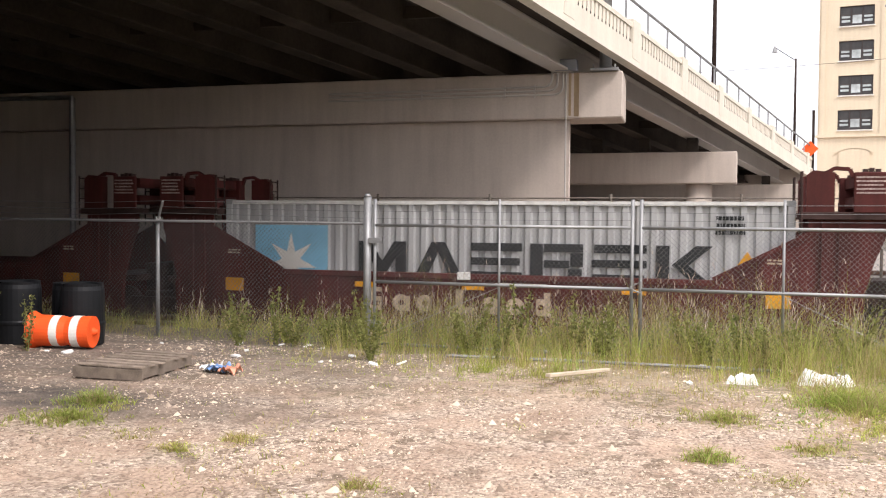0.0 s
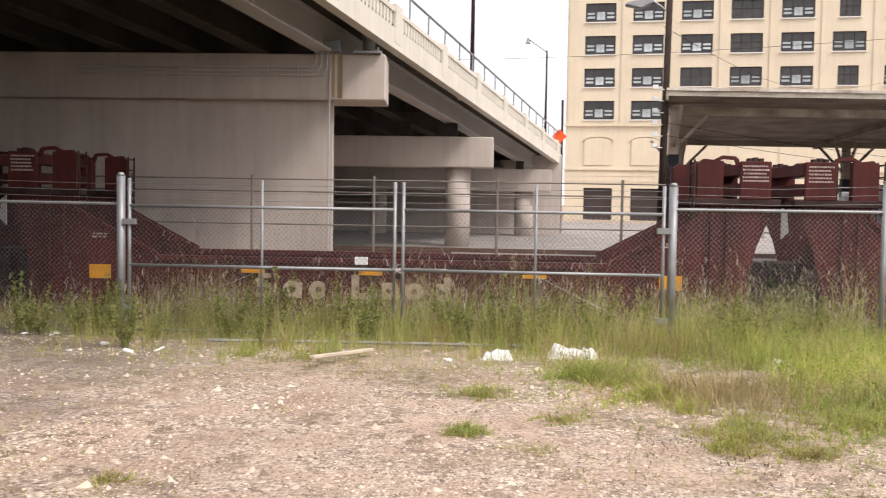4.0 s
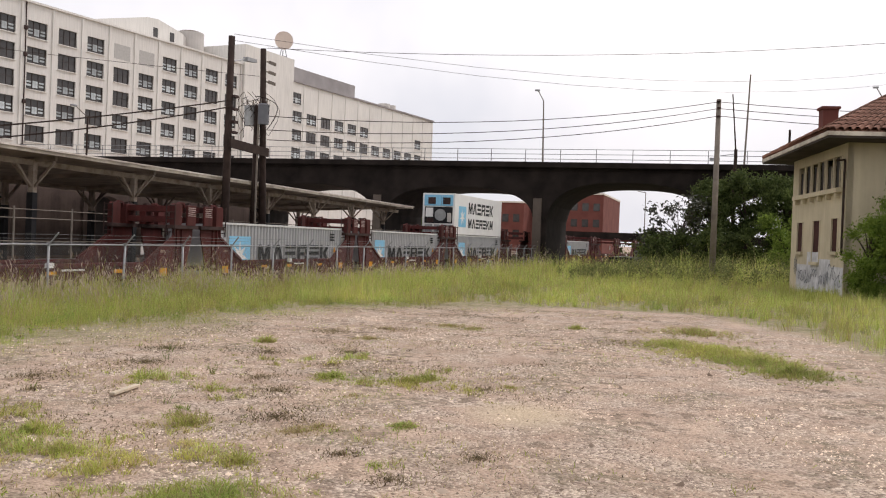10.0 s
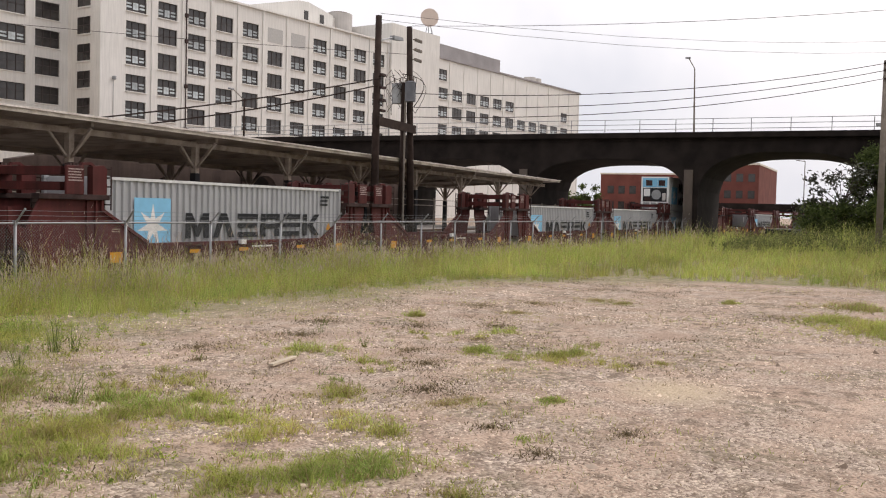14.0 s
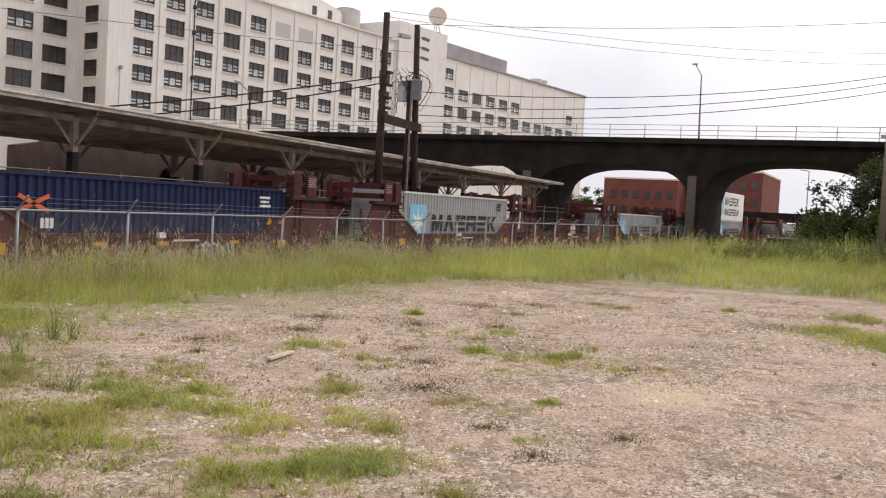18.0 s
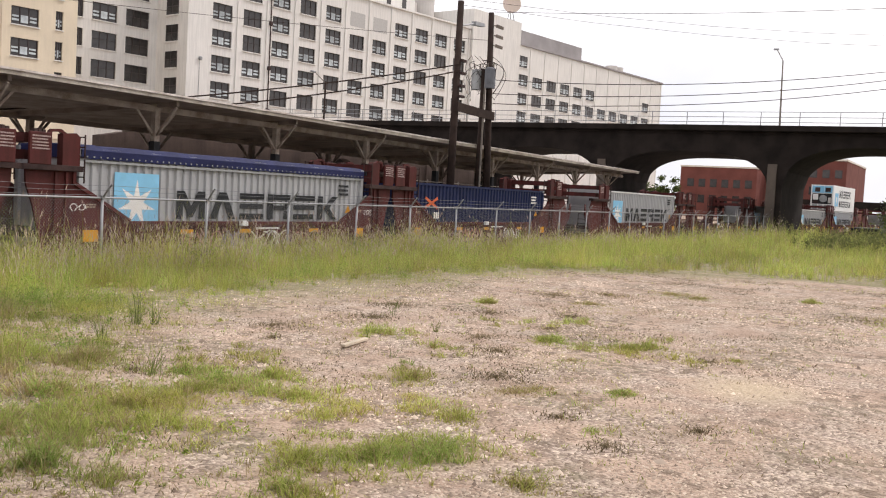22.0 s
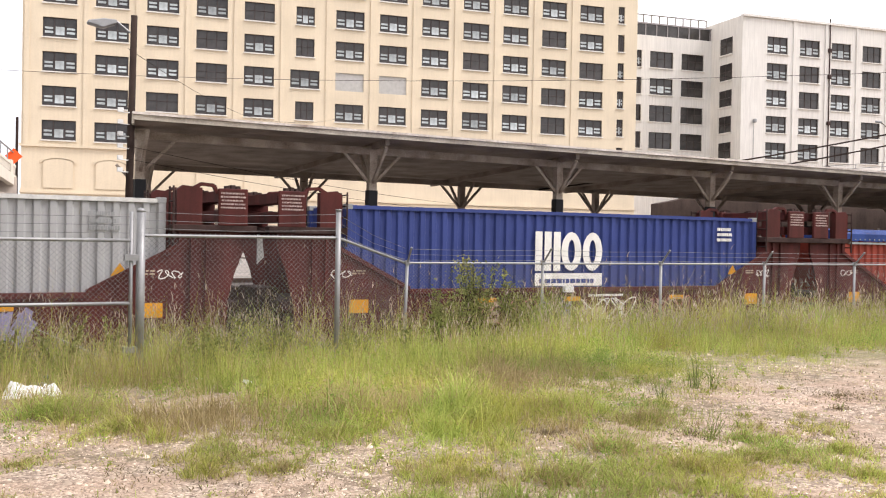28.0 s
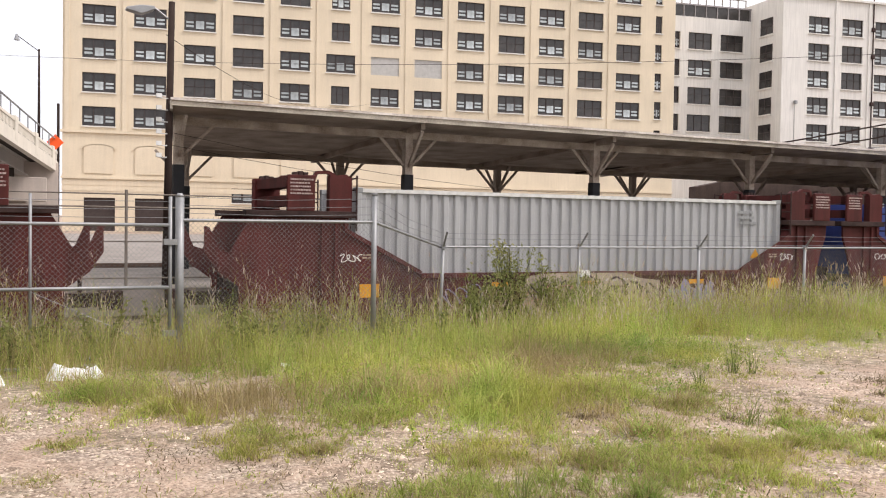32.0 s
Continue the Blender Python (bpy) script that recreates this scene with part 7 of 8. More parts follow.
# ---- platform furniture seen beneath the canopy ----
def build_platform():
    tagged(box_part("platform_1", (-1.5, 22.9, -0.6, 95, 36, 0.02), M_PLATFORM), "pale concrete station platform", "platform", kind="structure")
    tagged(box_part("road_1", (-60, 36, -0.3, 95, 92, 0.015), M_PLATFORM), "pale concrete yard before the warehouse", "pavement", kind="structure")
    f = thing("platform_fence", pose(0, 23.2, 0), "wire fence along the far side of the tracks", "fence")
    bm = bmesh.new()
    add_tube(bm, (0, 0, -0.2), (0, 0, 2.3), 0.035, n=6)
    post = mesh_of("post", bm, M_GREYPOLE)
    for k in range(30):
        share("post", post, f, pose(-12 + 3 * k, 0, 0))
    for z in (0.25, 1.1, 1.9, 2.2):
        bm = bmesh.new()
        add_tube(bm, (-12, 0, z), (75, 0, z), 0.018, n=5)
        part("rail", bm, M_GREYPOLE, f)
    build_arcade()
    lamp = thing("street_lamp", pose(55.6, 42, 0), "slim dark lamp post behind the canopy", "street lamp")
    bm = bmesh.new()
    add_tube(bm, (0, 0, 0), (0, 0, 9.2), 0.09, 0.06, n=8)
    part("pole", bm, M_POLE, lamp)
    bm = bmesh.new()
    add_tube(bm, (0, 0, 9.1), (-1.3, 0, 9.7), 0.03, n=6)
    part("arm", bm, M_GREYPOLE, lamp)
    box_part("lamp_head", (-1.75, -0.1, 9.65, -1.25, 0.1, 9.78), M_GALV, lamp, bevel=0.03)


ARCHES = ((37.8, 39.3, 3.05), (46.0, 48.3, 3.45), (50.4, 52.0, 2.75), (54.3, 56.0, 2.75))


def build_arcade():
    """Dark wall behind the platform, with round-headed openings."""
    w = thing("wall_1", pose(0, 34, 0), "dark sooty wall with round-headed openings behind the platform", "wall", kind="structure")
    x = 29.0
    for x0, x1, top in (*ARCHES, (64.0, 64.0, 0)):
        outline = ((x, 0), (x0, 0), (x0, 4.3), (x + 5, 4.3), (x, 3.4)) if x == 29.0 else ((x, 0), (x0, 0), (x0, 4.3), (x, 4.3))
        bm = bmesh.new()
        add_prism(bm, outline, "y", 0, 0.5)
        part("wall_bay", bm, M_ARCADE, w)
        if top:
            r, mid = (x1 - x0) / 2, (x0 + x1) / 2
            rise = min(r, 0.75)
            pts = [(mid - r * math.cos(math.pi * k / 10), top - rise + rise * math.sin(math.pi * k / 10)) for k in range(11)]
            bm = bmesh.new()
            for (a, za), (c, zc) in zip(pts, pts[1:]):
                add_prism(bm, ((a, za), (c, zc), (c, 4.3), (a, 4.3)), "y", 0, 0.5)
            part("arch_head", bm, M_ARCADE, w)
        x = x1
    for x in (45.0, 49.6, 53.2, 57.0, 60.5):
        box_part("pilaster", (x - 0.22, -0.12, 0, x + 0.22, 0, 4.3), M_ARCADE, w)


M_ARCADE = material("sooty_brown_render", (0.085, 0.06, 0.05), 0.9, vary=0.35, scale=0.9, fine=12, streak=0.3)
M_PLATFORM = material("pale_platform_concrete", (0.31, 0.28, 0.255), 0.9, vary=0.2, scale=0.7, fine=12)
build_platform()


# ---- lot clutter ----
def build_clutter():
    rng = random.Random(31)
    for x, y, s in ((-8.66, 11.1, 0.95), (-9.42, 10.75, 0.95), (-9.12, 11.5, 0.94), (-9.9, 11.3, 0.94)):
        b = thing("plastic_drum", pose(x, y, ground_z(x, y)), "black open-topped plastic drum by the fence", "drum", "black drums")
        bm = bmesh.new()
        prof = ((0.0, 0.25), (0.02, 0.285), (0.28, 0.295), (0.3, 0.305), (0.33, 0.305), (0.35, 0.295), (0.8, 0.29), (0.86, 0.275), (0.9, 0.28))
        n = 28
        rings = [[bm.verts.new((r * math.cos(i * math.tau / n), r * math.sin(i * math.tau / n), z * s)) for i in range(n)] for z, r in prof]
        inner = [[bm.verts.new((r * math.cos(i * math.tau / n), r * math.sin(i * math.tau / n), z * s)) for i in range(n)] for z, r in ((0.89, 0.25), (0.1, 0.25))]
        allr = rings + inner
        for a, c in zip(allr, allr[1:]):
            for i in range(n):
                bm.faces.new((a[i], a[(i + 1) % n], c[(i + 1) % n], c[i]))
        bm.faces.new(allr[-1])
        bm.faces.new(allr[0])
        part("shell", bm, M_DRUM, b, smooth=False)
    o = thing("traffic_drum", pose(-8.45, 10.5, ground_z(-8.45, 10.5) + 0.23, 0, 91, 14), "orange traffic drum with white bands lying down", "traffic drum")
    def ring_body(z0, z1, r0, r1):
        bm = bmesh.new()
        add_tube(bm, (0, 0, z0), (0, 0, z1), r0, r1, n=28)
        return bm
    bm = bmesh.new()
    waist = ((-0.44, 0.24), (-0.17, 0.229), (-0.05, 0.229), (0.05, 0.205), (0.14, 0.233), (0.26, 0.234), (0.42, 0.238))
    rings = [[bm.verts.new((r * math.cos(i * math.tau / 28), r * math.sin(i * math.tau / 28), z)) for i in range(28)] for z, r in waist]
    for lo, hi in zip(rings, rings[1:]):
        for i in range(28):
            bm.faces.new((lo[i], lo[(i + 1) % 28], hi[(i + 1) % 28], hi[i]))
    bm.faces.new(rings[-1])
    part("body", bm, M_SAFETY, o, smooth=False)
    part("base", ring_body(-0.5, -0.4, 0.29, 0.24), M_SAFETY, o)
    part("band", ring_body(-0.17, -0.05, 0.231, 0.232), M_WHITEINK, o, "white reflective band")
    part("band", ring_body(0.14, 0.26, 0.236, 0.237), M_WHITEINK, o, "white reflective band")
    part("handle", ring_body(0.42, 0.49, 0.07, 0.03), M_SAFETY, o)
    o.scale = (0.88, 0.88, 0.88)
    f = thing("fallen_pipe", pose(0, 0, 0), "grey steel rail lying in the grass by the gate", "pipe")
    bm = bmesh.new()
    pts = [(-3.58, 11.69), (-1.81, 11.98), (-0.44, 12.08), (1.3, 12.1)]
    for (xa, ya), (xb, yb) in zip(pts, pts[1:]):
        add_tube(bm, (xa, ya, ground_z(xa, ya) + 0.05), (xb, yb, ground_z(xb, yb) + 0.05), 0.022, n=8)
    part("rail", bm, M_GALV, f)
    # pallet
    p = thing("wooden_pallet", pose(-6.22, 8.85, ground_z(-6.2, 8.85) + 0.03, 0, 1, 3), "weathered grey wooden pallet lying in the gravel", "pallet")
    for k in range(7):
        box_part("deck_board", (-0.62, -0.59 + 0.19 * k, 0.135, 0.6 + 0.03 * (k % 3), -0.5 + 0.19 * k, 0.155), M_PALLET, p)
    for x in (-0.6, -0.02, 0.55):
        box_part("stringer", (x, -0.58, 0.0, x + 0.05, 0.62, 0.134), M_PALLETDARK, p)
    box_part("edge_board", (-0.66, -0.62, -0.02, 0.64, -0.592, 0.115), M_PALLETDARK, p)
    box_part("bottom_board", (-0.62, -0.2, -0.02, 0.6, -0.05, 0.0), M_PALLETDARK, p)
    p.scale = (0.62, 0.85, 0.8)
    # planks and scraps
    k = thing("plank", pose(-1.63, 10.2, ground_z(-1.63, 10.2) + 0.07, 0, 4, 68), "bleached timber plank lying in the grass", "plank")
    box_part("board", (-0.62, -0.03, 0, 0.62, 0.03, 0.035), M_PALEWOOD, k, bevel=0.005)
    k = thing("stick", pose(8.6, 5.93, ground_z(8.6, 5.9) + 0.015, 0, 0, 10), "short bleached stick on the gravel", "stick")
    box_part("board", (-0.3, -0.03, 0, 0.3, 0.03, 0.03), M_PALEWOOD, k, bevel=0.004)
    for x, y, w, name in ((0.04, 10.75, 0.28, "crumpled"), (0.92, 11.1, 0.5, "spread")):
        s = thing("plastic_sheet", pose(x, y, ground_z(x, y)), name + " white plastic sheet caught in the grass", "plastic sheet", "plastic sheets")
        bm = bmesh.new()
        n = 14
        g = [[bm.verts.new((w * (i / n - 0.5) * 1.2, w * (j / n - 0.5) * 0.7, max(0.012, 0.06 + 0.12 * noise.noise(Vector((x + i * 0.21, j * 0.23, y))) + 0.05 * noise.noise(Vector((i * 0.55, j * 0.6, x)))) * min(1, 0.1 + 0.5 * min(i, j, n - i, n - j)))) for i in range(n + 1)] for j in range(n + 1)]
        for j in range(n):
            for i in range(n):
                bm.faces.new((g[j][i], g[j][i + 1], g[j + 1][i + 1], g[j + 1][i]))
        part("sheet", bm, M_SHEET, s, smooth=True)
    for x, y, col in ((-5.36, 9.1, 0), (-5.19, 9.06, 1), (-5.48, 9.16, 2)):
        s = thing("plastic_litter", pose(x, y, ground_z(x, y)), "crumpled coloured plastic packaging", "litter", "litter")
        bm = bmesh.new()
        n = 8
        g = [[bm.verts.new((0.2 * (i / n - 0.5), 0.2 * (j / n - 0.5), 0.05 + 0.1 * noise.noise(Vector((x * 3 + i * 0.38, j * 0.4, y))))) for i in range(n + 1)] for j in range(n + 1)]
        for j in range(n):
            for i in range(n):
                bm.faces.new((g[j][i], g[j][i + 1], g[j + 1][i + 1], g[j + 1][i]))
        part("scrap", bm, (M_LITTERBLUE, M_LITTERPINK, M_SHEET)[col], s, smooth=True)
    for k in range(26):
        x, y = rng.uniform(-8.5, 4), rng.uniform(9.6, 13.2)
        s = thing("paper_scrap", pose(x, y, ground_z(x, y) + 0.01, rng.uniform(-20, 20), rng.uniform(-20, 20), rng.uniform(0, 360)), "small pale scrap of litter", "litter", "paper scraps")
        bm = bmesh.new()
        w = rng.uniform(0.025, 0.07)
        add_prism(bm, ((-w, -w * 0.5), (w, -w * 0.6), (w * 0.8, w * 0.5), (0, w * 0.75), (-w * 0.9, w * 0.4)), "z", 0, 0.02)
        part("scrap", bm, M_SHEET, s)


M_DRUM = material("black_plastic", (0.011, 0.012, 0.014), 0.45, vary=0.2)
# Darker copy of the pallet wood: shade below the deck boards, by colour.
M_PALLETDARK = material("shaded_pallet_wood", (0.19, 0.155, 0.125), 0.9, vary=0.25, scale=6, fine=60)
M_PALLET = material("weathered_pallet_wood", (0.29, 0.235, 0.19), 0.9, vary=0.25, scale=6, fine=60, per_object=0.2)
M_PALEWOOD = material("bleached_wood", (0.55, 0.47, 0.36), 0.85, vary=0.15, scale=5)
M_SHEET = material("white_plastic_sheet", (0.78, 0.78, 0.76), 0.5, vary=0.08)
M_LITTERPINK = material("faded_orange_plastic", (0.68, 0.30, 0.20), 0.5, vary=0.4, scale=12)
M_LITTERBLUE = material("blue_printed_plastic", (0.20, 0.33, 0.60), 0.5, vary=0.4, scale=12)
build_clutter()

# ---- vegetation ----
def leaf_material(name, low, high, rough=0.7, thin=0.4):
    m = bpy.data.materials.new(name)
    m.use_nodes = True
    n, l = m.node_tree.nodes, m.node_tree.links
    b = n["Principled BSDF"]
    b.inputs["Roughness"].default_value = rough
    b.inputs["Specular IOR Level"].default_value = 0.2
    g = n.new("ShaderNodeNewGeometry")
    r = n.new("ShaderNodeValToRGB")
    r.color_ramp.elements[0].color, r.color_ramp.elements[1].color = (*low, 1), (*high, 1)
    l.new(g.outputs["Random Per Island"], r.inputs["Fac"])
    tc = n.new("ShaderNodeTexCoord")
    t = n.new("ShaderNodeTexNoise")
    t.inputs["Scale"].default_value = 0.35
    l.new(tc.outputs["Object"], t.inputs["Vector"])
    h = n.new("ShaderNodeHueSaturation")
    mr = n.new("ShaderNodeMapRange")
    mr.inputs[1].default_value, mr.inputs[2].default_value, mr.inputs[3].default_value, mr.inputs[4].default_value = 0.3, 0.7, 0.68, 1.3
    l.new(t.outputs["Fac"], mr.inputs[0])
    l.new(mr.outputs[0], h.inputs["Value"])
    hue = n.new("ShaderNodeMapRange")
    hue.inputs[1].default_value, hue.inputs[2].default_value, hue.inputs[3].default_value, hue.inputs[4].default_value = 0.3, 0.7, 0.465, 0.53
    t2 = n.new("ShaderNodeTexNoise")
    t2.inputs["Scale"].default_value, t2.inputs["Detail"].default_value = 0.9, 3.0
    l.new(tc.outputs["Object"], t2.inputs["Vector"])
    l.new(t2.outputs["Fac"], hue.inputs[0])
    if thin >= 0.5:
        l.new(hue.outputs[0], h.inputs["Hue"])
    l.new(r.outputs["Color"], h.inputs["Color"])
    l.new(h.outputs["Color"], b.inputs["Base Color"])
    tr = n.new("ShaderNodeBsdfTranslucent")
    l.new(h.outputs["Color"], tr.inputs["Color"])
    mx = n.new("ShaderNodeMixShader")
    mx.inputs[0].default_value = thin
    l.new(b.outputs[0], mx.inputs[1])
    l.new(tr.outputs[0], mx.inputs[2])
    l.new(mx.outputs[0], n["Material Output"].inputs["Surface"])
    return m


M_GRASS = leaf_material("green_grass", (0.23, 0.28, 0.05), (0.56, 0.61, 0.18), thin=0.5)
M_DRY = leaf_material("dry_grass", (0.30, 0.23, 0.10), (0.58, 0.48, 0.26))
M_DEAD = leaf_material("dead_weed_stems", (0.13, 0.10, 0.06), (0.36, 0.285, 0.165), thin=0.1)
M_SCRUB = leaf_material("dull_scrub_leaves", (0.07, 0.085, 0.03), (0.23, 0.245, 0.09), thin=0.4)
M_SEED = leaf_material("purple_seed_heads", (0.30, 0.22, 0.17), (0.62, 0.52, 0.44))
M_WEED = leaf_material("weed_leaves", (0.13, 0.155, 0.05), (0.34, 0.36, 0.13), thin=0.5)
M_TREE = leaf_material("dark_tree_leaves", (0.035, 0.055, 0.015), (0.135, 0.17, 0.052))
M_VINE = leaf_material("bright_vine_leaves", (0.10, 0.165, 0.025), (0.30, 0.40, 0.075), thin=0.45)
M_PALELEAF = leaf_material("glossy_tree_leaves", (0.02, 0.026, 0.016), (0.09, 0.09, 0.06), rough=0.35, thin=0.1)
M_BARK = material("dark_bark", (0.06, 0.045, 0.035), 0.9, vary=0.3)
nprng = np.random.default_rng(12)
GZ = np.vectorize(ground_z)


def blades_mesh(name, x, y, z, h, w, lean, mat, bend=1.0):
    """Many bent grass blades as one mesh: a quad and a tip each."""
    n = len(x)
    a = nprng.uniform(0, 2 * np.pi, n)
    la = nprng.uniform(0, 2 * np.pi, n)
    dx, dy = np.cos(a) * w / 2, np.sin(a) * w / 2
    lx, ly = np.cos(la) * lean * h, np.sin(la) * lean * h
    v = np.zeros((n, 5, 3), dtype=np.float32)
    v[:, 0] = np.stack([x - dx, y - dy, z], -1)
    v[:, 1] = np.stack([x + dx, y + dy, z], -1)
    v[:, 2] = np.stack([x + dx * 0.8 + lx * 0.35, y + dy * 0.8 + ly * 0.35, z + h * 0.55], -1)
    v[:, 3] = np.stack([x - dx * 0.8 + lx * 0.35, y - dy * 0.8 + ly * 0.35, z + h * 0.55], -1)
    v[:, 4] = np.stack([x + lx * bend, y + ly * bend, z + h * (1 - 0.25 * lean)], -1)
    k = np.arange(n)[:, None] * 5
    loops = np.concatenate([k + np.array([0, 1, 2, 3]), k + np.array([3, 2, 4])], 1).ravel()
    me = bpy.data.meshes.new(name)
    me.vertices.add(n * 5)
    me.vertices.foreach_set("co", v.ravel())
    me.loops.add(n * 7)
    me.loops.foreach_set("vertex_index", loops.astype(np.int32))
    me.polygons.add(n * 2)
    starts = (np.arange(n)[:, None] * 7 + np.array([0, 4])).ravel()
    me.polygons.foreach_set("loop_start", starts.astype(np.int32))
    me.polygons.foreach_set("loop_total", np.tile([4, 3], n).astype(np.int32))
    me.materials.append(mat)
    me.update()
    return me


def stuff(name, me, label, category):
    return tagged(new(name, me), label, category, kind="stuff")


def scatter(x0, x1, y0, y1, n):
    """Points in a rectangle gathered round tuft centres, kept where the cover is dense."""
    t = max(1, n // 24)
    cx, cy = nprng.uniform(x0, x1, t), nprng.uniform(y0, y1, t)
    i = nprng.integers(0, t, n)
    r = np.abs(nprng.normal(0, 0.07, n)) * nprng.uniform(0.6, 1.5, t)[i]
    a = nprng.uniform(0, 2 * np.pi, n)
    x, y = cx[i] + r * np.cos(a), cy[i] + r * np.sin(a)
    dens, tall = cover_at(x, y)
    patch = np.array([noise.noise(Vector((px * 0.55, py * 0.55, 3.0))) for px, py in zip(cx, cy)])[i]
    fine = np.array([noise.noise(Vector((px * 1.9, py * 1.9, 11.0))) for px, py in zip(cx, cy)])[i]
    vigour = nprng.uniform(0.45, 1.5, t)[i] * (1 + 0.6 * fine)
    open_lot = np.clip((10.8 - y) / 3, 0, 1) * (x < 7.5)
    keep = nprng.uniform(0, 1, n) < dens * np.clip(0.75 - 0.12 * open_lot + (0.9 + 0.9 * open_lot) * patch + (1.1 + 1.2 * open_lot) * fine * (1.25 - dens), 0.05, 1)
    return x[keep], y[keep], (tall * vigour * (1 + 0.5 * patch))[keep], patch[keep]


def build_grass():
    zones = ((0.5, 8.5, 3.4, 10.5, 120000), (-3, 9, 7.5, 13.0, 60000), (-16, 8, 5.0, 17.2, 140000), (8, 26, 7, 17.2, 150000), (25, 45, -6, 17.2, 150000), (45, 80, -12, 17.2, 75000), (8, 26, -8, 1, 30000))
    for k, (x0, x1, y0, y1, n) in enumerate(zones):
        x, y, t, patch = scatter(x0, x1, y0, y1, n)
        near = np.clip((11.6 - y) / 2, 0, 1) * (x < 9)
        h = t * nprng.uniform(0.35, 1.3, len(x)) * (1 - 0.3 * near)
        far = np.clip(np.hypot(x, y) / 30, 0.6, 2.6)
        w = (0.005 + 0.005 * nprng.uniform(0, 1, len(x))) * far * np.clip(t / 0.35, 0.7, 1.2) * (1 + 0.6 * near)
        straw = np.array([noise.noise(Vector((u * 0.75, v * 0.75, 41.0))) for u, v in zip(x, y)])
        z = GZ(x, y) - 0.02
        h = np.where((nprng.uniform(0, 1, len(x)) < 0.6), h * 0.7, h)
        dry = (nprng.uniform(0, 1, len(x)) < np.where(x < 2.5, 0.42, 0.22) + np.where(y > 12.4, 0.08, 0.0) + 0.14 * (y < 10) * (x < 7.5) - 0.6 * patch * (t < 0.4) + 1.3 * straw * (0.3 + 0.7 * near))
        for sel, mat, name in ((~dry, M_GRASS, "tall_grass"), (dry, M_DRY, "dry_grass")):
            if sel.sum():
                stuff(name, blades_mesh(name, x[sel], y[sel], z[sel], h[sel], w[sel], nprng.beta(1.2, 2.0, sel.sum()) * (1.15 + 0.55 * near[sel]), mat), "rough green grass between lot and fence" if mat == M_GRASS else "dry straw-coloured grass stems", "grass")
        tops = (t > 0.5) & (y > 13.0) & (nprng.uniform(0, 1, len(x)) < 0.3)
        if tops.sum():
            m = tops.sum()
            sx, sy, sz, sh = x[tops], y[tops], z[tops], h[tops]
            stuff("seed_heads", blades_mesh("seed_heads", sx, sy, sz + sh * 0.88, nprng.uniform(0.07, 0.16, m), 0.02 * far[tops], nprng.uniform(0.2, 0.8, m), M_SEED), "purplish tan grass seed heads along the fence", "grass")
    # clumps standing in the gravel
    gx, gy, gh, gd = [], [], [], []
    for cx, cy, r, h, dry, den in CLUMPS:
        tufts = int((60 + 620 * r * r) * (0.5 + den))
        a, q = nprng.uniform(0, 2 * np.pi, tufts), np.abs(nprng.normal(0, 0.95, tufts)) * r
        tx, ty = cx + q * np.cos(a) * 1.2, cy + q * np.sin(a)
        ragged = np.array([noise.noise(Vector((u * 3.4, v * 3.4, 7.0))) + 0.6 * noise.noise(Vector((u * 9, v * 9, 2.0))) for u, v in zip(tx, ty)])
        ok = ragged > nprng.uniform(-0.5, 0.35, tufts) - 0.35 * den
        tx, ty, q = tx[ok], ty[ok], q[ok]
        per = 12
        k = np.repeat(np.arange(len(tx)), per)
        th = h * nprng.uniform(0.25, 1.15, len(tx)) * (1.15 - 0.45 * np.clip(q / r, 0, 1.8))
        spread = np.abs(nprng.normal(0, 0.03, len(k)))
        b = nprng.uniform(0, 2 * np.pi, len(k))
        gx.append(tx[k] + spread * np.cos(b)), gy.append(ty[k] + spread * np.sin(b))
        gh.append(th[k] * nprng.uniform(0.35, 1.1, len(k)))
        gd.append(nprng.uniform(0, 1, len(k)) < np.clip(dry + 0.1 + nprng.normal(0, 0.2, len(tx))[k], 0, 1))
    # flat dead mats
    dx, dy = [], []
    for cx, cy, r in MATS:
        m = int(2600 * r * r) + 160
        a, q = nprng.uniform(0, 2 * np.pi, m), np.abs(nprng.normal(0, 0.6, m)) * r
        dx.append(cx + q * np.cos(a) * 1.3), dy.append(cy + q * np.sin(a))
    m = 120000
    px, py = nprng.uniform(1, 24, m), nprng.uniform(0.5, 9.2, m)
    pn = np.array([noise.noise(Vector((u * 0.8, v * 0.8, 31.0))) + 0.8 * noise.noise(Vector((u * 3.0, v * 3.0, 14.0))) for u, v in zip(px, py)])
    ok = nprng.uniform(0, 1, m) < np.clip((pn - 0.02) * 1.7, 0.015, 0.7) * np.clip((py + px * 0.28 - 3.6) / 2.5, 0.1, 1)
    dx, dy = np.concatenate(dx + [px[ok]]), np.concatenate(dy + [py[ok]])
    m = len(dx)
    stuff("dead_stems", blades_mesh("dead_stems", dx, dy, GZ(dx, dy) - 0.004, nprng.uniform(0.012, 0.045, m), nprng.uniform(0.005, 0.012, m), nprng.uniform(0.4, 1.7, m), M_DEAD), "flat brown mats of dead weed stems on gravel", "dead weeds")
    m = 90000
    px, py = nprng.uniform(-9, 24, m), nprng.uniform(-1, 10, m)
    pn = np.array([noise.noise(Vector((a * 0.5, b * 0.5, 9.0))) + 0.7 * noise.noise(Vector((a * 2.6, b * 2.6, 4.0))) for a, b in zip(px, py)])
    keep = nprng.uniform(0, 1, m) < np.clip((pn - 0.2 + 0.3 * np.clip((px - 3) / 3, 0, 1) * np.clip((13 - px) / 4, 0, 1) * np.clip((py - 1.5) / 2, 0, 1)) * 2.4, 0, 0.8)
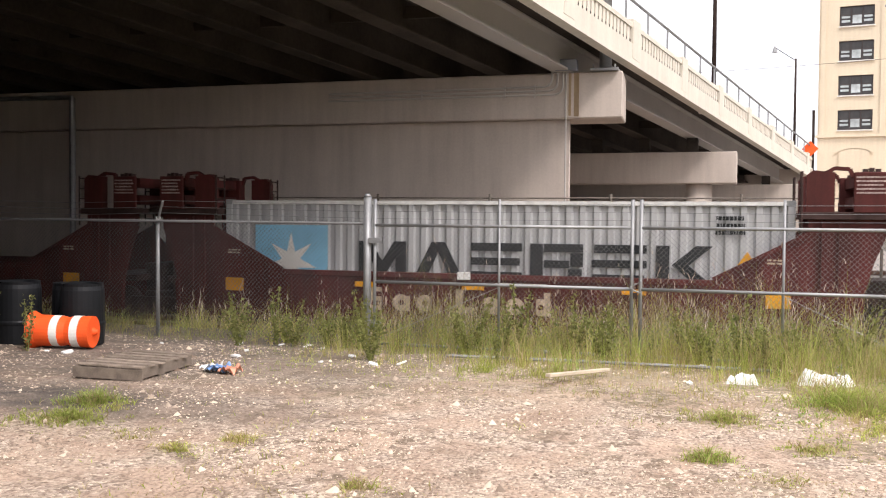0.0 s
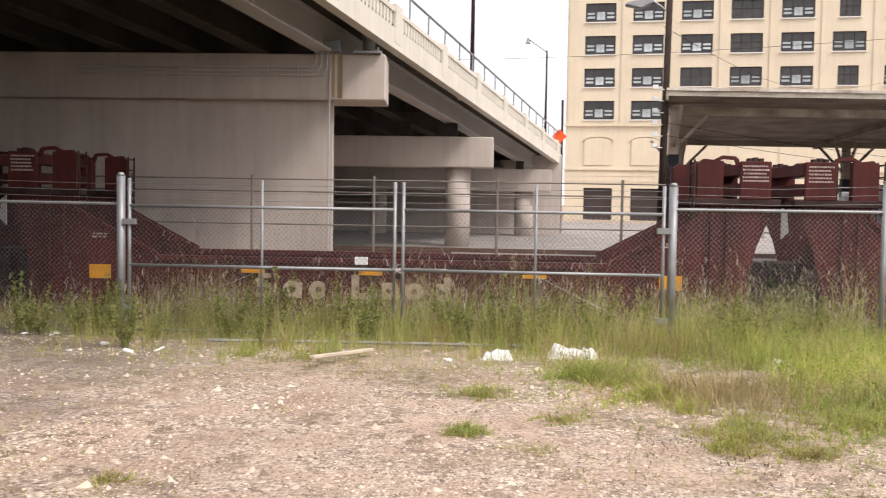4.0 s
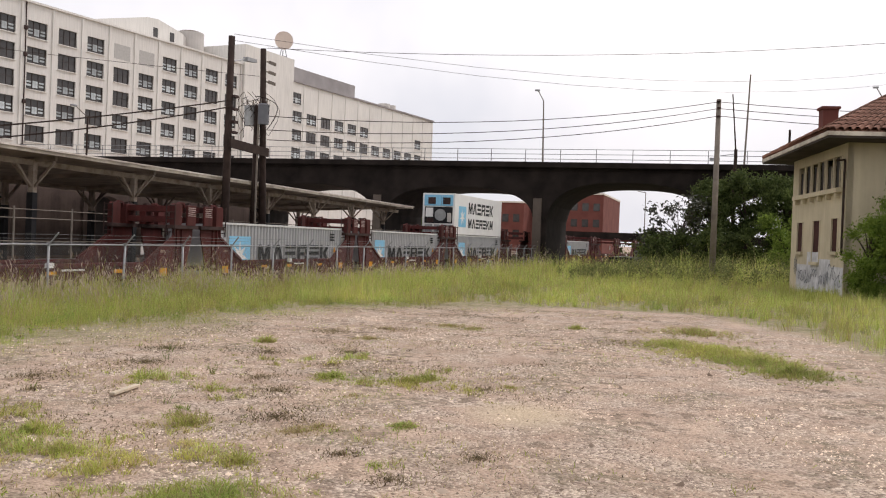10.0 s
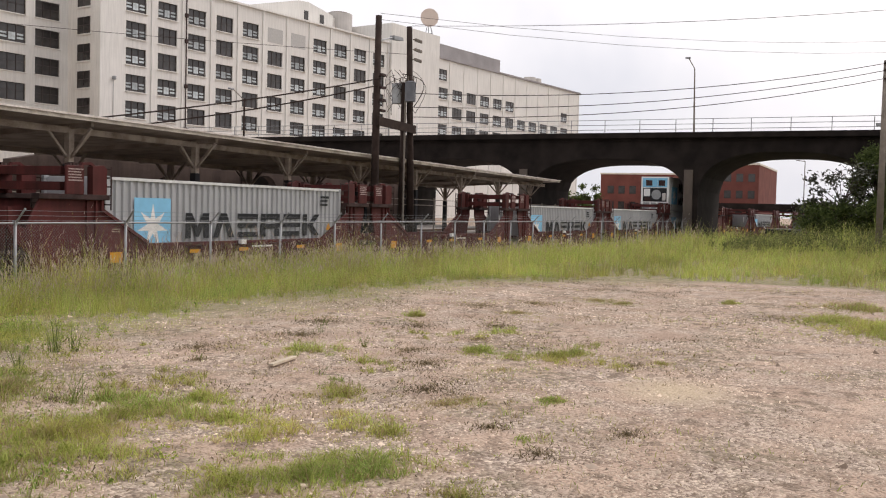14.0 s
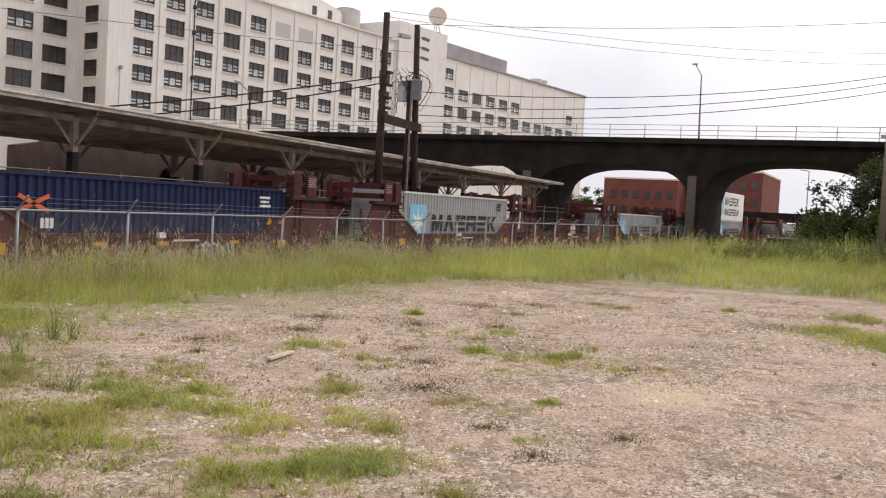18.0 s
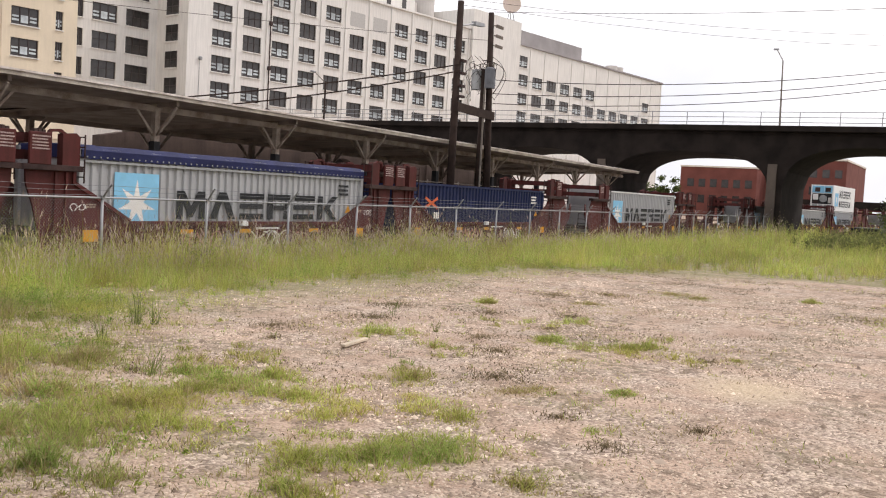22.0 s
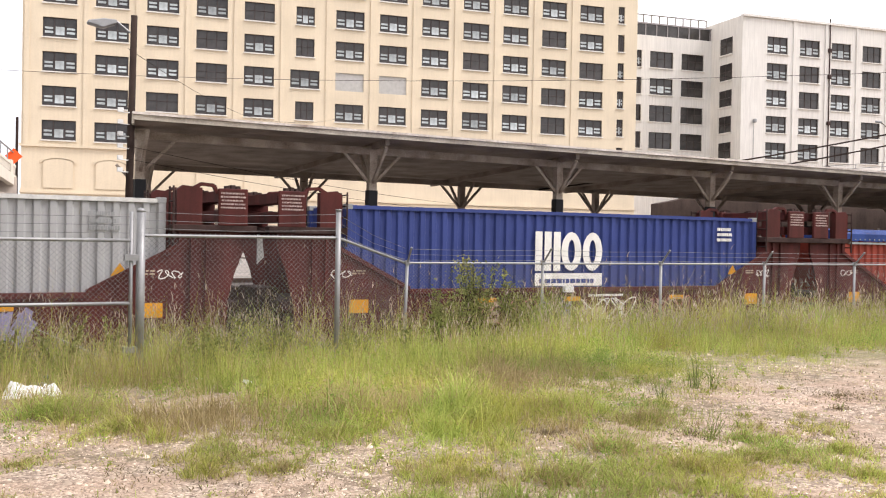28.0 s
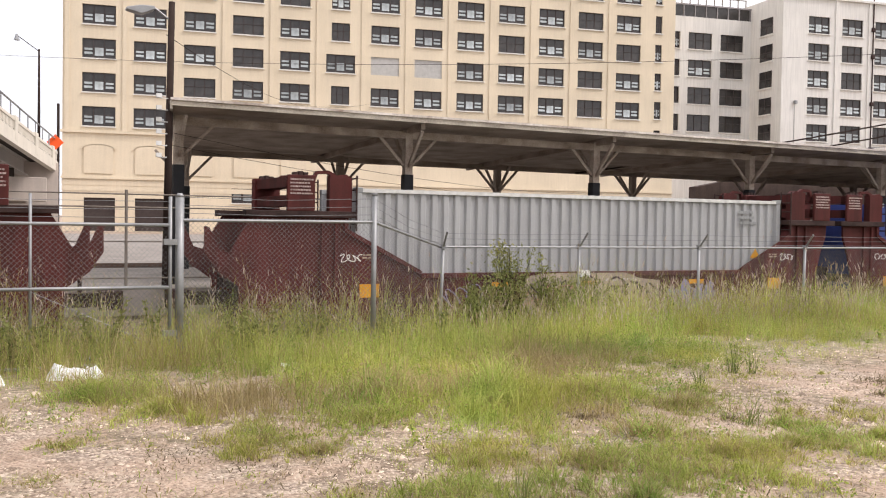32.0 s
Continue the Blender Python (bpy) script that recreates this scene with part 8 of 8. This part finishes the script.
    gx.append(px[keep]), gy.append(py[keep]), gh.append(nprng.uniform(0.015, 0.08, keep.sum())), gd.append(nprng.uniform(0, 1, keep.sum()) < 0.6)
    # ragged tufts of short grass through the near part of the lot
    m = 17000
    tx, ty = nprng.uniform(1.5, 13, m), nprng.uniform(1.6, 8.2, m)
    pn = np.array([noise.noise(Vector((a * 0.9, b * 0.9, 21.0))) + 0.7 * noise.noise(Vector((a * 2.8, b * 2.8, 2.0))) for a, b in zip(tx, ty)])
    thin = 0.06 + 0.3 * np.clip((tx - 6.4) / 2.2, -0.3, 1) + 0.3 * np.clip((3.4 - ty) / 1.4, 0, 1) - 0.16 * np.clip((tx - 8.5) / 2, 0, 1) * np.clip((6 - ty) / 2, 0, 1)
    ok = nprng.uniform(0, 1, m) < np.clip((pn - thin) * 1.5 + 0.08, 0.02, 0.75)
    tx, ty, rich = tx[ok], ty[ok], np.clip(pn - thin, 0, 1)[ok]
    k = np.repeat(np.arange(len(tx)), 16)
    q, a = np.abs(nprng.normal(0, 0.045, len(k))), nprng.uniform(0, 2 * np.pi, len(k))
    th = (0.035 + 0.16 * rich) * nprng.uniform(0.5, 1.6, len(tx))
    gx.append(tx[k] + q * np.cos(a)), gy.append(ty[k] + q * np.sin(a))
    gh.append(th[k] * nprng.uniform(0.4, 1.1, len(k)))
    gd.append(nprng.uniform(0, 1, len(k)) < (np.clip(nprng.normal(0.45, 0.3, len(tx)) - 0.5 * rich, 0, 1))[k])
    x, y, h, d = (np.concatenate(v) for v in (gx, gy, gh, gd))
    z = GZ(x, y) - 0.01
    for sel, mat, name in ((~d, M_GRASS, "grass_clumps"), (d, M_DRY, "dry_grass_clumps")):
        stuff(name, blades_mesh(name, x[sel], y[sel], z[sel], h[sel], nprng.uniform(0.004, 0.009, sel.sum()), nprng.uniform(0.2, 1.6, sel.sum()), mat), "low grass clumps scattered over the gravel" if mat == M_GRASS else "low dry clumps scattered over the gravel", "grass")


def build_tufts():
    """Low leafy tufts and pale flower heads mixed into the grass band."""
    m = 2600
    x, y = nprng.uniform(-7, 60, m) ** 1.0, nprng.uniform(5.5, 16.4, m)
    dens, tall = cover_at(x, y)
    near = (dens > 0.85) & (y > 8) & (nprng.uniform(0, 1, m) < np.clip(1.15 - x / 34, 0, 1))
    x, y, tall = x[near], y[near], tall[near]
    h = tall * nprng.uniform(0.35, 0.95, len(x))
    cs = list(zip(x, y, GZ(x, y) + h * 0.55))
    co = leaf_cloud(cs, 0.05 + h * 0.45, 40, 0.022, 1.1)
    m = 3600
    x, y = nprng.uniform(0.3, 9.5, m), nprng.uniform(3.4, 11.5, m)
    dens, tall = cover_at(x, y)
    pn = np.array([noise.noise(Vector((a * 0.8, b * 0.8, 52.0))) for a, b in zip(x, y)])
    grow = nprng.uniform(0, 1, m) < dens * np.clip(0.35 + 1.5 * pn, 0, 1)
    x, y = x[grow], y[grow]
    h = np.clip(tall[grow], 0.1, 0.3) * nprng.uniform(0.4, 1.0, len(x))
    co = np.concatenate([co, leaf_cloud(list(zip(x, y, GZ(x, y) + h * 0.5)), 0.03 + h * 0.4, 34, 0.014, 1.1)])
    # shoulder-high weeds in front of the trees
    m = 330
    fx, fy = nprng.uniform(52, 68, m), nprng.uniform(-6, 9, m)
    fh = nprng.uniform(0.7, 1.95, m) * np.clip((11 - fy) / 6, 0.55, 1)
    scrub = leaf_cloud(list(zip(fx, fy, GZ(fx, fy) + fh * 0.5)), 0.1 + fh * 0.36, 90, 0.06, 1.3)
    tagged(leaves_object(scrub, M_SCRUB, None, "scrub"), "shoulder-high dull green scrub before the trees", "weeds", kind="stuff")
    pick = nprng.uniform(0, 1, len(co)) < 0.8
    for sel, mat, name, label in ((pick, M_TUFT, "leafy_weeds", "low leafy weeds mixed into the grass"), (~pick, M_DRY, "withered_weeds", "withered stems mixed into the grass")):
        ob = leaves_object(co[sel], mat, None, name)
        tagged(ob, label, "weeds", kind="stuff")


M_TUFT = leaf_material("bright_weed_leaves", (0.16, 0.23, 0.045), (0.46, 0.54, 0.12), thin=0.5)


def build_stones():
    n = 300000
    r = nprng.uniform(0, 1, n)
    ang = nprng.uniform(np.radians(-46), np.radians(118), n)
    dist = 3.6 + 17.0 * r ** 1.5
    x, y = dist * np.sin(ang), dist * np.cos(ang)
    pn = np.array([noise.noise(Vector((a * 0.9, b * 0.9, 5.0))) for a, b in zip(x, y)])
    dens, tall = cover_at(x, y)
    keep = (nprng.uniform(0, 1, n) < np.clip(0.55 + 1.4 * pn, 0.05, 1) * (1 - 0.75 * dens)) & (y < 13.2) & (y > -5)
    x, y = x[keep], y[keep]
    n = len(x)
    s = 0.005 + 0.011 * nprng.uniform(0, 1, n) ** 2.2
    big = np.where((x < 6.5) & (y > 2), 0.03, 0.01)
    s = np.where(nprng.uniform(0, 1, n) < big, s * nprng.uniform(1.6, 3.4, n), s) * (0.85 + np.hypot(x, y) / 28)
    z = GZ(x, y)
    base = np.array(((1, 0, -0.4), (0, 1, -0.4), (-1, 0, -0.4), (0, -1, -0.4), (0.1, 0, 0.6)))
    v = base[None] * nprng.uniform(0.6, 1.3, (n, 5, 3)) + nprng.uniform(-0.3, 0.3, (n, 5, 3))
    v = v * s[:, None, None] * np.stack([nprng.uniform(0.8, 1.5, n), nprng.uniform(0.8, 1.3, n), nprng.uniform(0.6, 1.0, n)], -1)[:, None, :]
    a = nprng.uniform(0, 6.28, n)
    c, q = np.cos(a), np.sin(a)
    vx, vy = v[:, :, 0] * c[:, None] - v[:, :, 1] * q[:, None], v[:, :, 0] * q[:, None] + v[:, :, 1] * c[:, None]
    co = np.stack([vx + x[:, None], vy + y[:, None], v[:, :, 2] + z[:, None] + 0.15 * s[:, None]], -1).astype(np.float32)
    faces = np.array(((0, 1, 4), (1, 2, 4), (2, 3, 4), (3, 0, 4)))
    loops = (np.arange(n)[:, None, None] * 5 + faces[None]).ravel()
    me = bpy.data.meshes.new("gravel_stones")
    me.vertices.add(n * 5)
    me.vertices.foreach_set("co", co.ravel())
    me.loops.add(n * 12)
    me.loops.foreach_set("vertex_index", loops.astype(np.int32))
    me.polygons.add(n * 4)
    me.polygons.foreach_set("loop_start", (np.arange(n * 4) * 3).astype(np.int32))
    me.polygons.foreach_set("loop_total", np.full(n * 4, 3, dtype=np.int32))
    me.materials.append(M_STONE)
    me.update()
    stuff("gravel_stones", me, "loose crushed stone scattered over the lot", "gravel")


M_STONE = leaf_material("crushed_stone", (0.19, 0.135, 0.10), (0.76, 0.63, 0.495), 0.9, thin=0.0)


def leaf_cloud(centres, radii, per, size, squash=0.8):
    """Leaf quads spread through blobs round the limb ends, denser towards the outside."""
    pts = []
    for (cx, cy, cz), r in zip(centres, radii):
        d = nprng.normal(0, 1, (per, 3))
        d /= np.linalg.norm(d, axis=1)[:, None]
        q = r * np.minimum(0.72 * np.abs(nprng.normal(0, 1, per)) + 0.12, 1.7)
        p = d * q[:, None] * np.array((1, 1, squash)) + np.array((cx, cy, cz))
        pts.append(p)
    p = np.concatenate(pts)
    n = len(p)
    u = nprng.normal(0, 1, (n, 3))
    u /= np.linalg.norm(u, axis=1)[:, None]
    w = np.cross(u, nprng.normal(0, 1, (n, 3)))
    w /= np.linalg.norm(w, axis=1)[:, None]
    s = size * nprng.uniform(0.5, 1.3, n)[:, None]
    co = np.stack([p - u * s, p + w * s * 0.45, p + u * s, p - w * s * 0.45], 1).astype(np.float32)
    return co


def leaves_object(co, mat, parent, name="crown"):
    n = len(co)
    me = bpy.data.meshes.new(name)
    me.vertices.add(n * 4)
    me.vertices.foreach_set("co", co.ravel())
    me.loops.add(n * 4)
    me.loops.foreach_set("vertex_index", np.arange(n * 4, dtype=np.int32))
    me.polygons.add(n)
    me.polygons.foreach_set("loop_start", (np.arange(n) * 4).astype(np.int32))
    me.polygons.foreach_set("loop_total", np.full(n, 4, dtype=np.int32))
    me.materials.append(mat)
    me.update()
    ob = new(name, me)
    ob.parent = parent
    return ob


def build_tree(x, y, height, spread, mat, label, leaves=160, size=0.16, seed=1, blobs=26, low=0.25):
    rng = random.Random(seed)
    z = ground_z(x, y)
    t = thing("tree", pose(x, y, z - 0.05), label, "tree", "trees by the viaduct")
    bm = bmesh.new()
    add_tube(bm, (0, 0, 0), (0.1, 0.05, height * 0.45), 0.02 * height + 0.05, 0.012 * height + 0.03, n=8)
    part("trunk", bm, M_BARK, t)
    centres, radii = [], []
    bm = bmesh.new()
    for k in range(blobs):
        a = rng.uniform(0, math.tau)
        zz = height * rng.uniform(low, 0.93)
        r = spread * math.sqrt(rng.random()) * (1.05 - 0.6 * max(0, zz / height - 0.45))
        c = (r * math.cos(a), r * math.sin(a), zz)
        add_tube(bm, (0.05, 0.03, min(zz * 0.7, height * 0.5)), c, 0.045, 0.012, n=5)
        centres.append(c)
        radii.append(rng.uniform(0.14, 0.27) * spread + 0.15)
    part("limb", bm, M_BARK, t)
    leaves_object(leaf_cloud(centres, radii, leaves, size), mat, t)
    return t


def build_trees():
    build_tree(74, 3.4, 6.2, 2.6, M_PALELEAF, "small dark-leaved tree with gaps of sky", 75, 0.16, 3, 26, 0.3)
    build_tree(76, 1.3, 7.6, 1.7, M_TREE, "feathery dark green tree behind the utility pole", 700, 0.12, 15, 46, 0.05)
    build_tree(76.4, -1.5, 8.3, 2.2, M_TREE, "dense feathery dark green tree before the viaduct", 800, 0.12, 4, 52, 0.05)
    build_tree(75.5, -4.5, 8.0, 2.2, M_TREE, "tall feathery dark green tree beside the tower", 800, 0.12, 5, 52, 0.05)
    build_tree(76.5, -7.4, 8.0, 2.6, M_TREE, "dense dark green tree behind the tower", 500, 0.14, 14, 40, 0.05)
    build_tree(73, 4.2, 3.2, 1.9, M_TREE, "low dark green thicket", 320, 0.13, 7, 30, 0.05)
    build_tree(73, 1.0, 3.4, 1.9, M_TREE, "low dark green thicket", 320, 0.13, 17, 30, 0.05)
    build_tree(70, -4.0, 4.6, 1.9, M_VINE, "leafy green bush beside the tower", 620, 0.09, 9, 34, 0.05)
    build_tree(82, 4.6, 3.6, 2.6, M_TREE, "dark green bush in the viaduct's shade", 200, 0.2, 6, 26, 0.05)
    build_tree(40.1, -6.6, 5.0, 1.1, M_VINE, "tall leafy vine climbing the tower", 620, 0.06, 11, 46, 0.05)
    build_tree(40.2, -5.35, 3.5, 0.75, M_VINE, "leafy green vine bush against the tower wall", 560, 0.055, 10, 36, 0.05)
    build_tree(39.6, -8.4, 5.6, 1.8, M_TREE, "dark leafy tree against the tower", 600, 0.075, 12, 44, 0.05)
    for k, (x, y) in enumerate(((143.6, 43.0), (147, 46.2))):
        build_tree(x, y, 6.3 - 1.2 * k, 2.0, M_TREE, "distant dark green tree beyond the viaduct", 160, 0.22, 20 + k, 26, 0.1)
    h = thing("hedgerow", pose(0, 0, 0), "distant dark green belt of trees", "trees", kind="stuff")
    cs = [(230 + nprng.uniform(-6, 6), -90 + 5 * k, 1.5 + nprng.uniform(-0.5, 1.5)) for k in range(40)]
    leaves_object(leaf_cloud(cs, [3.4] * 40, 90, 0.7), M_TREE, h, "foliage")


def build_weed(kind, seed):
    rng = random.Random(seed)
    w = thing("weed", pose(0, 0, 0), "tall leafy roadside weed by the fence", "weed", "tall weeds")
    bm = bmesh.new()
    pts = []
    for s in range(5 if kind else 3):
        a, h = rng.uniform(0, math.tau), rng.uniform(0.6, 1.0)
        tip = Vector(((0.12 + 0.2 * kind) * math.cos(a), (0.12 + 0.2 * kind) * math.sin(a), h))
        add_tube(bm, (0.02 * math.cos(a), 0.02 * math.sin(a), 0), tip, 0.008, 0.004, n=4)
        for k in range(16):
            t = 0.15 + 0.85 * k / 15
            pts.append(tuple(tip * t))
    part("stem", bm, M_WEED, w)
    co = leaf_cloud(pts, [0.06 if not kind else 0.1] * len(pts), 5, 0.036, 1.0)
    leaves_object(co, M_WEED, w, "leaves")
    return w


def build_weeds():
    a, b = build_weed(0, 41), build_weed(1, 42)
    spots = ((-4.3, 10.9, 0.9, 1), (-6.6, 12.9, 0.9, 0), (-3.6, 12.9, 1.0, 1), (-2.8, 12.6, 1.05, 0), (-2.2, 13.0, 1.0, 1), (-1.7, 12.9, 0.8, 0), (-0.6, 13.0, 0.9, 1),
             (0.0, 12.6, 1.0, 0), (0.8, 13.0, 0.85, 1), (1.4, 13.0, 1.0, 1), (2.0, 12.8, 0.85, 0), (3.2, 13.0, 0.9, 1), (4.3, 13.3, 0.85, 1), (-9.2, 9.9, 1.15, 0), (-8.6, 9.95, 0.75, 0),
             (10.12, 5.79, 0.2, 1), (8.31, 6.83, 0.13, 1), (-2.75, 11.1, 0.5, 0), (5.6, 13.9, 0.8, 1),
             (12.2, 15.3, 0.9, 1), (15.5, 15.4, 0.85, 0), (18.4, 15.3, 0.8, 1), (11.2, 15.5, 0.9, 0), (-7.4, 13.1, 0.7, 0), (-5.5, 13.0, 0.8, 1))
    rng = random.Random(77)
    spots += tuple((rng.uniform(-7, 6.5), rng.uniform(12.2, 13.3), rng.uniform(0.35, 0.95), int(rng.random() < 0.25)) for _ in range(26))
    spots += tuple((rng.uniform(8, 24), rng.uniform(14.6, 15.9), rng.uniform(0.4, 0.85), rng.randrange(2)) for _ in range(24))
    for k, (x, y, s, kind) in enumerate(spots):
        src = (a, b)[kind]
        m = pose(x, y, ground_z(x, y) - 0.02, 0, 0, 47 * k)
        first = (k == 0 and kind == 1) or (k == 1 and kind == 0)
        if first:
            src.matrix_basis = m @ Matrix.Scale(s, 4)
        else:
            c = copy_thing(src, m)
            c.scale = (s, s, s)
    for k, (x, y, h, r) in enumerate(((8.7, 15.2, 1.75, 0.55), (9.65, 15.3, 1.5, 0.5), (10.4, 15.3, 1.1, 0.4), (8.0, 15.0, 1.1, 0.4))):
        z = ground_z(x, y)
        t = thing("shrub", pose(x, y, z), "feathery green shrub growing through the fence", "shrub", "fence shrubs")
        rng = random.Random(60 + k)
        bm = bmesh.new()
        cs = []
        for j in range(14):
            a = rng.uniform(0, math.tau)
            tip = Vector((r * rng.uniform(0.2, 1) * math.cos(a), r * rng.uniform(0.2, 1) * math.sin(a), h * rng.uniform(0.45, 1.0)))
            add_tube(bm, (0, 0, 0), tip, 0.012, 0.004, n=4)
            cs += [tuple(tip * q) for q in (0.5, 0.65, 0.8, 0.95)]
        part("stem", bm, M_BARK, t)
        leaves_object(leaf_cloud(cs, [0.17] * len(cs), 40, 0.032, 1.0), M_WEED, t, "leaves")


M_SPIKE = leaf_material("spiky_weed_blades", (0.09, 0.12, 0.035), (0.27, 0.32, 0.10), thin=0.4)


def build_spiky_weeds():
    """Upright dark weeds that stand alone at the edge of the gravel."""
    for cx, cy, h, r, m in ((7.75, 8.4, 0.5, 0.1, 46), (7.9, 8.25, 0.42, 0.09, 40), (6.75, 7.8, 0.4, 0.08, 34), (5.9, 6.14, 0.36, 0.09, 22), (9.1, 6.1, 0.24, 0.06, 12),
                            (10.9, 6.9, 0.3, 0.08, 14), (8.2, 5.2, 0.26, 0.08, 10), (11.6, 7.3, 0.26, 0.08, 12), (2.9, 4.9, 0.34, 0.09, 22), (4.1, 6.6, 0.3, 0.08, 20)):
        m = int(m * 0.7)
        a, q = nprng.uniform(0, 2 * np.pi, m), np.sqrt(nprng.uniform(0, 1, m)) * r * 0.6
        x, y = cx + q * np.cos(a), cy + q * np.sin(a)
        me = blades_mesh("spiky_weed", x, y, GZ(x, y) - 0.01, h * nprng.uniform(0.4, 1.05, m), nprng.uniform(0.005, 0.010, m), nprng.uniform(0.05, 0.9, m), M_SPIKE)
        tagged(new("spiky_weed", me), "dark green spiky weed standing in the gravel", "weed", "spiky weeds")


build_grass()
build_tufts()
build_spiky_weeds()
build_stones()
build_trees()
build_weeds()

motions()
